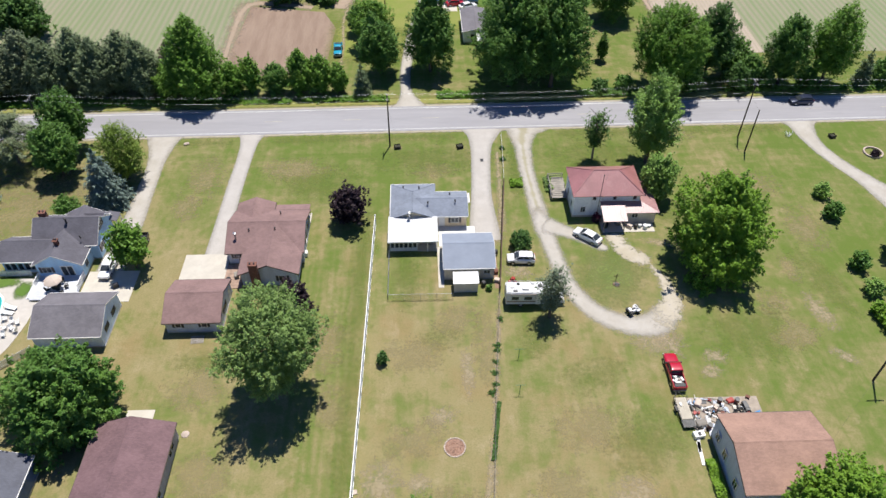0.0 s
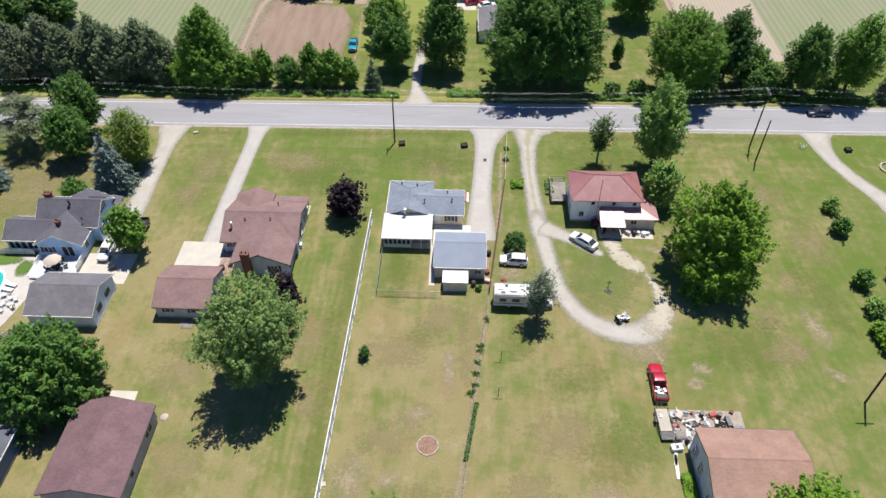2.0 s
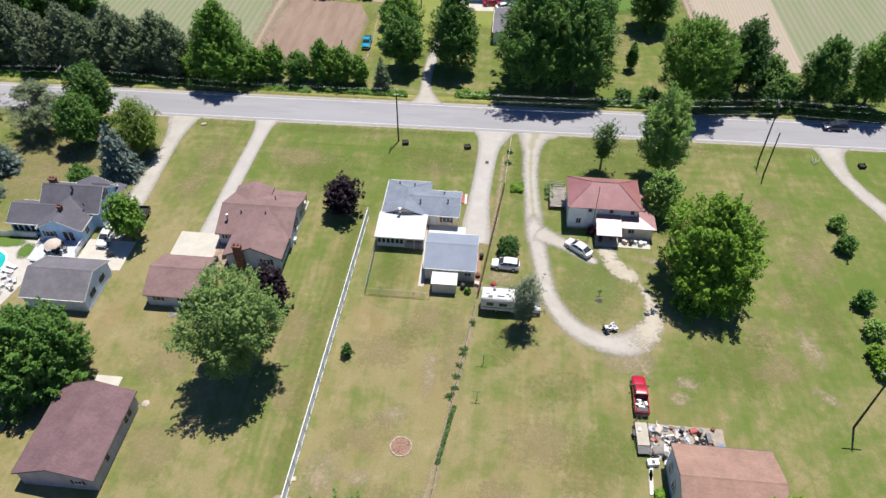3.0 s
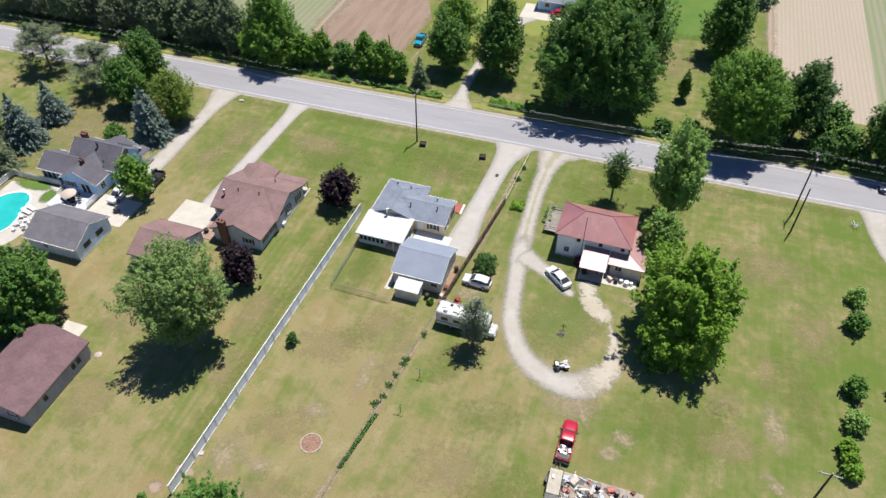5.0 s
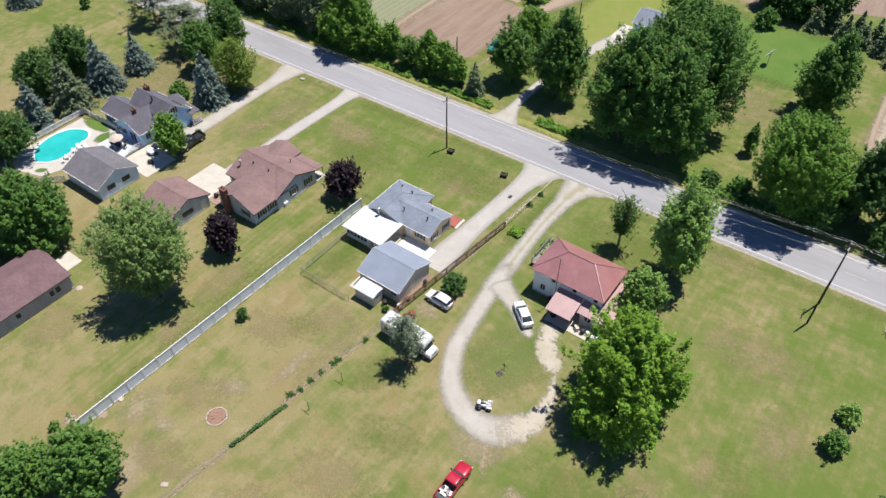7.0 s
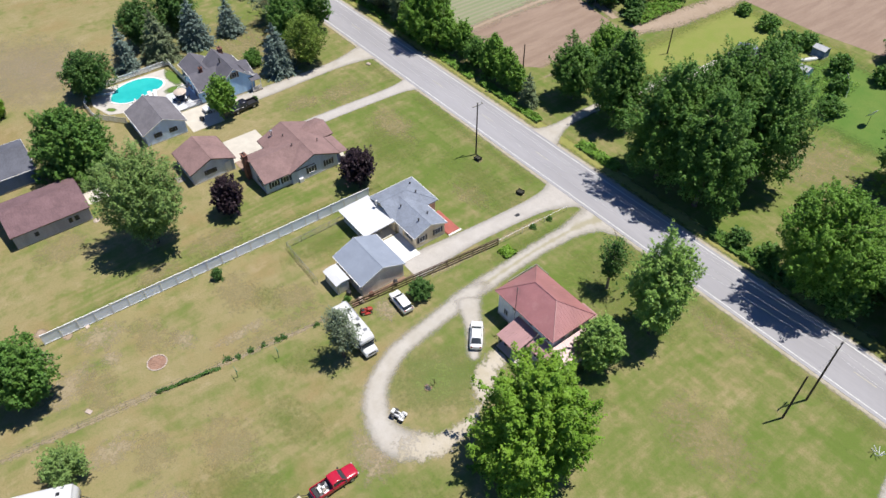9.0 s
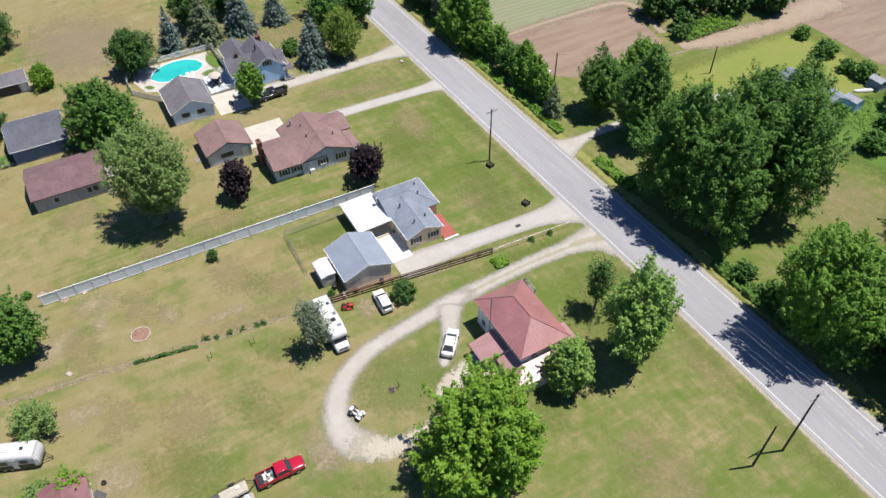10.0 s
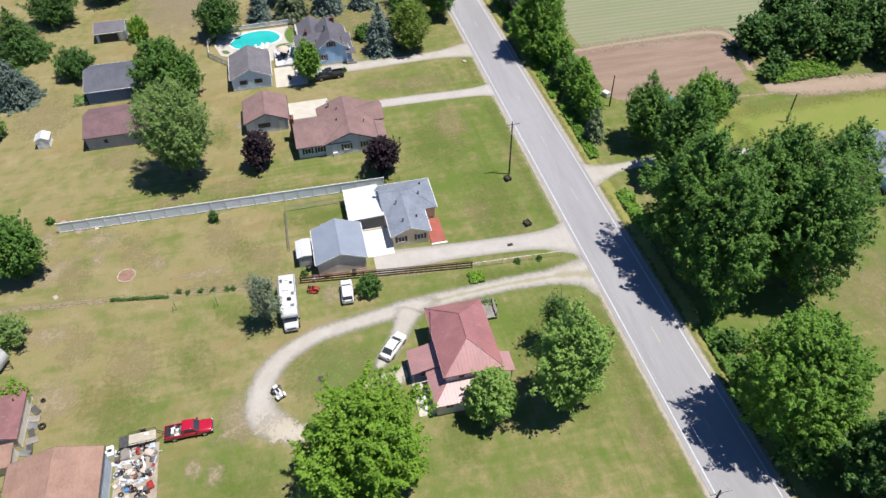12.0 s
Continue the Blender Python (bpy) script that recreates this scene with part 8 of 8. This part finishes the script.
def junk():
    rng = random.Random(11)
    mats = [SID_TAN, STEEL, BLACK, WOOD_GREY, CONCRETE, STEEL_DARK, PALESTONE, BROWN_TRIM, BRICK_RED, WOOD_POLE, SID_GREY, SID_TAN, RED_PLASTIC, WOOD_GREY, CANVAS, STEEL_DARK, BLUE_TARP, STEEL_DARK]
    for k in range(135):
        x, y = 33.4 + 8.0 * rng.random() ** 1.35, rng.uniform(47.1, 51.7)
        a = rng.uniform(0, 180)
        mt = mats[rng.randrange(len(mats))]
        kind = rng.randrange(6)
        if kind == 0:
            t = thing("bucket", "old plastic bucket in the junk pile", "bucket", x, y, 0.05, a, "junk")
            part("shell", tube([(0, 0, 0), (0, 0, 0.35)], [0.14, 0.18], 10), mt, t)
            part("handle", tube([(-0.17, 0, 0.33), (0, 0.1, 0.42), (0.17, 0, 0.33)], 0.012, 5), BLACK, t)
        elif kind == 1:
            t = thing("plank", "loose weathered plank in the junk pile", "plank", x, y, 0.06 + 0.15 * rng.random(), a, "junk")
            part("board", box(-0.7, 0.7, -0.06, 0.06, 0, 0.04), (WOOD_GREY, SID_GREY, WOOD_PALE)[k % 3], t)
        elif kind == 2:
            t = thing("crate", "battered crate in the junk pile", "crate", x, y, 0.05, a, "junk")
            part("shell", box(-0.32, 0.32, -0.24, 0.24, 0, 0.36, None, 0.03), mt, t)
            part("lid", box(-0.34, 0.34, -0.26, 0.26, 0.36, 0.4, pose(0, 0, 0, 0, rng.uniform(-8, 8)), 0.01), mt, t)
        elif kind == 3:
            t = thing("tyre", "worn black tyre in the junk pile", "tyre", x, y, 0.05, a, "junk")
            bm = bmesh.new()
            rs = [(0.18, 0), (0.32, 0), (0.34, 0.1), (0.32, 0.2), (0.18, 0.2), (0.2, 0.1)]
            rings = [[bm.verts.new((r * math.cos(q), r * math.sin(q), z)) for r, z in rs] for q in (2 * math.pi * i / 14 for i in range(14))]
            for i in range(14):
                for j in range(6):
                    bm.faces.new((rings[i][j], rings[(i + 1) % 14][j], rings[(i + 1) % 14][(j + 1) % 6], rings[i][(j + 1) % 6]))
            part("ring", bm, RUBBER, t)
        elif kind == 4:
            t = thing("metal_sheet", "bent sheet of scrap metal", "scrap", x, y, 0.07, a, "junk")
            bm = extrude_profile("x", -0.5, 0.5, [(-0.35, 0), (0.05, 0.16), (0.4, 0.05), (0.4, 0.07), (0.05, 0.18), (-0.35, 0.02)])
            part("sheet", bm, (STEEL_DARK, SID_GREY, WOOD_GREY)[k % 3], t)
        else:
            t = thing("machine_part", "rusty machine part in the junk pile", "scrap", x, y, 0.05, a, "junk")
            part("block", box(-0.28, 0.28, -0.2, 0.2, 0, 0.32, None, 0.05), mt, t)
            part("pipe", tube([(-0.2, 0, 0.3), (0.1, 0.2, 0.55), (0.5, 0.2, 0.35)], 0.035, 6), STEEL, t)
    for t in [o for o in scene.objects if o.parent is None and o.name.split(".")[0] in ("bucket", "crate", "machine_part", "metal_sheet")]:
        t.scale = (0.78, 0.78, 0.78)
    for x, y, a, mt, lab in ((33.2, 45.6, 80, WHITE_METAL, "white metal sheet leaning beside the workshop"), (33.0, 43.9, 86, WHITE, "long white board beside the workshop")):
        t = thing("metal_sheet", lab, "scrap", x, y, 0.05, a, "junk")
        part("sheet", box(-1.6, 1.6, -0.2, 0.2, 0, 0.06, None, 0.01), mt, t)
    t = thing("appliance", "old white appliance lying on its side", "appliance", 33.4, 46.3, 0.02, 8, "junk")
    part("cabinet", box(-0.7, 0.7, -0.42, 0.42, 0, 0.6, None, 0.04), WHITE, t)
    part("door", box(-0.2, 0.2, -0.3, 0.2, 0.6, 0.62), BLACK, t)
    t = thing("tarp", "crumpled bright blue tarp", "tarp", 42.0, 49.0, 0.02, 20, "junk")
    bm = bmesh.new()
    bmesh.ops.create_grid(bm, x_segments=8, y_segments=8, size=0.6)
    for v in bm.verts:
        v.co.z = 0.12 + 0.14 * noise.noise(v.co * 3.0) - 0.1 * max(abs(v.co.x), abs(v.co.y))
    part("sheet", bm, BLUE_TARP, t)
    for x, y, a, lx, ly, lz, mt, lab in ((36.4, 50.4, 12, 1.6, 0.13, 0.16, WHITE, "long white beam on the junk heap"), (36.0, 49.1, -35, 1.2, 0.12, 0.14, WHITE, "long white beam on the junk heap"), (37.6, 48.4, 70, 0.9, 0.16, 0.18, WHITE_METAL, "white metal channel on the junk heap"), (34.6, 50.9, 60, 0.55, 0.4, 0.5, CANVAS, "faded upholstered seat on the junk heap"), (34.2, 48.0, 10, 0.7, 0.5, 0.45, WOOD_GREY, "broken wooden cabinet on the junk heap"), (40.6, 50.2, 5, 0.3, 0.75, 0.5, STEEL_DARK, "dark steel radiator on the slab"), (38.9, 51.2, 20, 0.5, 0.35, 0.35, RED_PLASTIC, "red engine block on the slab"), (35.2, 47.6, 85, 1.5, 0.3, 0.2, WHITE_METAL, "white metal panel beside the workshop")):
        t = thing("scrap_piece", lab, "scrap", x, y, 0.06, a, "junk")
        part("block", box(-lx, lx, -ly, ly, 0, lz, None, min(lx, ly) * 0.25), mt, t)
        part("lip", box(-lx * 0.95, lx * 0.95, -ly * 0.5, ly * 0.5, lz, lz + 0.04, None, 0.01), mt, t)
    for x, y in ((37.4, 51.0), (35.0, 47.3), (39.6, 50.9)):
        t = thing("steel_drum", "rusty open steel drum on the slab", "drum", x, y, 0.05, 0, "junk")
        part("shell", tube([(0, 0, 0), (0, 0, 0.45), (0, 0, 0.47), (0, 0, 0.88)], [0.29, 0.29, 0.31, 0.29], 14), BRICK_RED, t)
        part("rim", tube([(0, 0, 0.86), (0, 0, 0.92)], [0.31, 0.31], 14), STEEL_DARK, t)
    t = thing("wire_rack", "dark wire rack lying on the junk heap", "rack", 36.8, 49.9, 0.3, 25, "junk")
    for k in range(8):
        part("bar", box(-0.9, 0.9, -0.6 + 0.16 * k, -0.57 + 0.16 * k, 0, 0.03), BLACK, t)
    for a in (-0.9, 0.0, 0.87):
        part("cross_bar", box(a, a + 0.04, -0.6, 0.56, -0.03, 0), BLACK, t)
    # by the old shed
    for x, y, r in ((27.6, 37.5, 0.48), (23.6, 37.0, 0.3)):
        t = thing("tyre", "black tractor tyre beside the old shed", "tyre", x, y, 0.02, 0, "junk")
        bm = bmesh.new()
        rs = [(r * .5, 0), (r * .95, 0), (r, 0.15), (r * .95, 0.3), (r * .5, 0.3), (r * .6, 0.15)]
        rings = [[bm.verts.new((q * math.cos(w), q * math.sin(w), z)) for q, z in rs] for w in (2 * math.pi * i / 16 for i in range(16))]
        for i in range(16):
            for j in range(6):
                bm.faces.new((rings[i][j], rings[(i + 1) % 16][j], rings[(i + 1) % 16][(j + 1) % 6], rings[i][(j + 1) % 6]))
        part("ring", bm, RUBBER, t)
    for x, y, a, mt in ((26.2, 36.3, 80, WOOD_GREY), (27.2, 36.2, 70, STEEL), (29.4, 36.6, 100, WOOD_GREY), (30.6, 36.5, 6, STEEL_DARK), (31.0, 36.0, 70, STEEL), (24.9, 36.3, 40, STEEL_DARK), (28.4, 36.4, 20, STEEL_DARK)):
        t = thing("metal_sheet", "grey scrap panel beside the old shed", "scrap", x, y, 0.02, a, "junk")
        part("sheet", box(-0.75, 0.75, -0.4, 0.4, 0, 0.08, pose(0, 0, 0.12, 14), 0.02), mt, t)


def porch_clutter():
    for x, y, mt, w, h, lab, nm in ((33.3, 84.7, CANVAS, 0.4, 0.7, "beige storage bin on the porch slab", "storage_bin"), (34.3, 84.6, BLACK, 0.35, 0.8, "dark barrel on the porch slab", "barrel"), (35.0, 84.8, TRIM, 0.3, 0.6, "pale bucket on the porch slab", "barrel"), (35.8, 84.5, WHITE, 0.42, 0.75, "white plastic barrel on the porch slab", "barrel"), (36.5, 84.8, WHITE, 0.3, 0.5, "white tub on the porch slab", "barrel"), (29.4, 85.0, BLACK, 0.45, 0.9, "dark covered grill under the porch", "grill"), (31.4, 85.6, WOOD_GREY, 0.5, 0.7, "grey wooden bench under the porch", "storage_bin"), (28.2, 86.4, L_PURPLE, 0.5, 0.9, "purple flowering pot plant by the wall", "pot_plant"), (11.0, 79.2, BLACK, 0.35, 0.9, "dark rubbish bin beside the garage", "barrel"), (8.6, 72.6, BLACK, 0.4, 0.9, "dark covered grill beside the shed", "grill"), (10.7, 75.2, BRICK_RED, 0.4, 0.6, "reddish pot beside the garage", "barrel"), (10.8, 73.4, CANVAS, 0.5, 0.6, "beige covered box beside the garage", "storage_bin"), (-29.6, 74.6, BLACK, 0.4, 0.8, "dark grill on the brick patio", "grill"), (-28.6, 75.6, WOOD_GREY, 0.5, 0.7, "grey bench on the brick patio", "storage_bin"), (-46.2, 74.0, BLACK, 0.4, 0.8, "dark bicycle pile under the ash tree", "storage_bin")):
        t = thing(nm, lab, nm.replace("_", " "), x, y, 0.05, 15 * x)
        if nm in ("storage_bin",):
            part("box", box(-w, w, -w * 0.6, w * 0.6, 0, h * 0.85, None, 0.03), mt, t)
            part("lid", box(-w - 0.02, w + 0.02, -w * 0.62, w * 0.62, h * 0.85, h * 0.92, None, 0.02), mt, t)
        else:
            part("shell", tube([(0, 0, 0), (0, 0, h * 0.45), (0, 0, h * 0.9)], [w * 0.85, w, w * 0.9], 12), mt, t)
            part("lid", tube([(0, 0, h * 0.9), (0, 0, h)], [w * 0.95, w * 0.6], 12), mt, t)


def low_plants(name, label, x0, x1, y0, y1, h, n, material, seed, size=0.35):
    """A low uneven bank of leaves."""
    rng = np.random.default_rng(seed)
    x, y = rng.uniform(x0, x1, n), rng.uniform(y0, y1, n)
    lump = 0.55 + 0.45 * np.sin(x * 1.7 + seed) * np.sin(y * 2.1 + x * 0.6)
    z = h * np.clip(lump, 0.1, 1) * rng.random(n) ** 0.6 + 0.03
    nn = rng.normal(size=(n, 3)) * 0.45 + np.array([0, 0, 1])
    nn /= np.linalg.norm(nn, axis=1, keepdims=True)
    ob = new(name, leaf_mesh(name, np.stack((x, y, z), axis=1), nn, size * (0.6 + 0.8 * rng.random(n)), material, rng))
    return tagged(ob, label, "plants", "", "stuff")


stone_ring(3.1, 45.7, 1.28)
crate(-4.7, 107.8, 10)
crate(6.8, 107.6, 15)
crate(77.1, 108.7, 5)
t_post(11.9, 53.3, 0)
t_post(12.4, 59.1, 0)
junk()
porch_clutter()
low_plants("garden_row", "row of leafy green plants along the wire fence", -0.24, 0.24, 0, 8.4, 0.5, 900, L_DARK, 1, 0.24)
scene.objects["garden_row"].matrix_world = pose(7.75, 43.8, 0, 0, 0, -9.5)
low_plants("roadside_weeds", "tangled green weeds along the roadside", 3.0, 12.5, 124.2, 126.6, 1.0, 1500, L_LIME, 2, 0.45)
low_plants("roadside_weeds", "tangled green weeds along the roadside", -24, -6.5, 123.6, 125.4, 0.8, 1900, L_LIME, 3, 0.45)
low_plants("roadside_weeds", "tangled green weeds along the roadside", 32, 48, 124.0, 126.5, 1.1, 2600, L_MAPLE, 4, 0.45)
low_plants("roadside_weeds", "tangled green weeds along the roadside", 62, 105, 124.6, 127, 1.0, 4200, L_LIME, 5, 0.45)
low_plants("roadside_weeds", "tangled green weeds along the roadside", -110, -26, 123.2, 125.6, 0.8, 6500, L_LIME, 6, 0.45)
low_plants("vine_bed", "green leafy vine beside the workshop", 33.2, 34.5, 37.5, 43.0, 0.8, 900, L_WALNUT, 7)
low_plants("weed_patch", "rank green weeds behind the old shed", 20.5, 32, 27.0, 30.6, 1.3, 1800, L_LIME, 8)
low_plants("garden_bed", "low green planting beside the wooden fence", 15.0, 17.2, 95.6, 97.8, 0.9, 500, L_WALNUT, 9)
low_plants("deck_vines", "green vines over the side deck", 20.9, 22.2, 94.2, 98.2, 1.2, 420, L_LIGHT, 10)
low_plants("brush", "scrubby green brush at the field corner", -26, -20, 168, 183, 1.6, 2200, L_LIME, 12, 0.5)
low_plants("yard_brush", "scrubby brush in the far yard", 13, 24, 172, 184, 0.9, 1500, L_LIME, 13, 0.34)
for x, y in ((14.4, 103.6), (14.6, 107.0)):
    broadleaf("small_shrub", x, y, 0.9, 0.55, L_DARK, "small clipped dark shrub in the grass strip", "bush", 0.0, leaf_size=0.2, group="bushes")
for x, y in ((9.75, 61.2), (9.65, 60.5), (9.3, 58.4), (9.05, 56.6), (8.85, 54.8), (8.45, 53.4), (10.6, 66.0)):
    broadleaf("weed_tuft", x, y, 0.4, 0.2, L_DARK, "dark green tuft of weeds along the fence", "plants", 0.0, leaf_size=0.2, group="weed tufts")
broadleaf("small_shrub", 82.4, 102.6, 1.6, 1.0, L_PURPLE, "small purple shrub beside the curved drive", "bush", 0.0, leaf_size=0.25, group="bushes")
broadleaf("small_shrub", 28.2, 86.6, 1.9, 0.75, L_WINE, "wine-red shrub beside the back porch", "bush", 0.0, leaf_size=0.25, group="bushes")
broadleaf("small_shrub", -46.6, 85.2, 0.9, 0.7, L_DARK, "clipped shrub before the blue house", "bush", 0.0, leaf_size=0.25, group="bushes")
broadleaf("small_shrub", 9.4, 71.8, 1.2, 0.7, L_MAPLE, "green shrub beside the shed", "bush", 0.0, leaf_size=0.22, group="bushes")
s = thing("garden_sculpture", "white wire garden ornament on the lawn", "ornament", 69.0, 109.4, 0)
for k in range(7):
    a = k * 0.9
    part("rod", tube([(0.3 * math.cos(a), 0.3 * math.sin(a), 0), (0.8 * math.cos(a + 1), 0.8 * math.sin(a + 1), 0.5 + 0.1 * k)], 0.05, 6), WHITE, s)
s = thing("garden_sculpture", "small dark windmill ornament in the loop", "ornament", 28.7, 73.1, 0)
part("mast", tube([(0, 0, 0), (0, 0, 0.9)], 0.035, 6), WOOD_POLE, s)
for k in range(4):
    part("blade", box(-0.05, 0.05, 0, 0.45, 0, 0.03, pose(0, 0.05, 0.85, 0, k * 90) @ pose(0, 0, 0, 90)), WOOD_POLE, s)
s = thing("satellite_dish", "large pale satellite dish on a post in the far lawn", "dish", 31.9, 171.6, 0)
part("mast", tube([(0, 0, 0), (0, 0, 2.3)], 0.07, 6), STEEL, s)
dish_n = Vector((-0.8, 0.1, 0.6)).normalized()
dish_c = Vector((0, 0, 2.6))
part("dish", tube([dish_c - dish_n * 0.12, dish_c + dish_n * 0.05, dish_c + dish_n * 0.22, dish_c + dish_n * 0.26], [0.2, 0.75, 1.2, 1.22], 18), WHITE_METAL, s, "pale shallow metal dish")
part("feed_arm", tube([dish_c + dish_n * 0.2, dish_c + dish_n * 1.0], 0.03, 5), STEEL, s)
for x, y, turn in ((22.9, 177.5, 20), (20.6, 182.4, -35)):
    f = thing("swing_frame", "old pale metal frame in the far yard", "frame", x, y, 0, turn, "yard frames")
    for sx in (-1.1, 1.1):
        for sy in (-0.8, 0.8):
            part("leg", tube([(sx * 1.15, sy, 0), (sx, 0, 2.1)], 0.045, 6), WHITE, f)
    part("top_bar", tube([(-1.1, 0, 2.1), (1.1, 0, 2.1)], 0.05, 6), WHITE, f)
f = thing("upturned_boat", "upturned pale boat lying in the far yard", "boat", 11.8, 184.3, 0.0, 65)
part("hull", tube([(-2.0, 0, 0.22), (-1.6, 0, 0.24), (0, 0, 0.26), (1.4, 0, 0.24), (2.1, 0, 0.2)], [0.2, 0.42, 0.5, 0.38, 0.05], 10), WHITE, f)
part("keel", box(-1.7, 1.5, -0.03, 0.03, 0.6, 0.8), WOOD_GREY, f)
s = thing("drain_cover", "dark iron drain cover in the driveway", "drain cover", 10.6, 103.6, 0.036)
part("plate", box(-0.3, 0.3, -0.45, 0.45, -0.02, 0.012, None, 0.005), STEEL_DARK, s)
part("grate", box(-0.22, 0.22, -0.35, 0.35, 0.012, 0.02), BLACK, s)
for x, y, a in ((5.2, 35.9, 30), (-9.0, 40.2, 10)):
    t = thing("flat_stone", "pale flat stone lying in the dry grass", "stone", x, y, 0.0, a, "stones")
    part("slab", box(-0.45, 0.45, -0.3, 0.3, -0.02, 0.14, None, 0.06), PALESTONE, t)
t = thing("flat_stone", "pale boulder beside the driveway's mouth", "stone", -43.9, 110.2, 0.0, 20, "stones")
part("slab", box(-0.5, 0.5, -0.35, 0.35, -0.02, 0.3, None, 0.12), PALESTONE, t)
t = thing("wooden_pallet", "weathered grey pallet leaning behind the garage", "pallet", -32.0, 63.9, 0.03, 4)
for k in range(7):
    part("slat", box(-0.9, 0.9, -0.06, 0.06, 0, 0.025, pose(0, 0.1 + 0.2 * k - 1.0, 0.02, 10)), WOOD_GREY, t)
for a in (-0.8, 0.0, 0.8):
    part("bearer", box(a - 0.05, a + 0.05, -1.0, 0.35, -0.02, 0.03), WOOD_GREY, t)
t = thing("white_bin", "small white bin beside the field pole", "bin", -24.6, 133.8, 0.0, 25)
part("shell", box(-0.7, 0.7, -0.5, 0.5, 0, 0.9, None, 0.05), WHITE_METAL, t)
part("lid", box(-0.74, 0.74, -0.54, 0.54, 0.9, 0.98, None, 0.03), WHITE_METAL, t)
low_plants("weed_patch", "rank green weeds beside the dark blue shed", -50.5, -46.4, 31.8, 34.4, 0.9, 700, L_LIGHT, 15, 0.3)
t = thing("plank", "pale boards stacked beside the dark blue shed", "plank", -47.3, 33.4, 0.0, 80, "planks")
for k in range(3):
    part("board", box(-1.1, 1.1, -0.3 + 0.2 * k, -0.14 + 0.2 * k, 0, 0.12 + 0.05 * k), TRIM, t)
g = thing("garden_ring", "low pale stone ring round a purple shrub", "edging", 82.6, 103.6, 0)
for k in range(20):
    a = 2 * math.pi * k / 20
    part("stone", box(-0.16, 0.16, -0.26, 0.26, -0.02, 0.3, pose(1.6 * math.cos(a), 1.6 * math.sin(a), 0, 0, 0, math.degrees(a)), 0.05), PALESTONE, g)
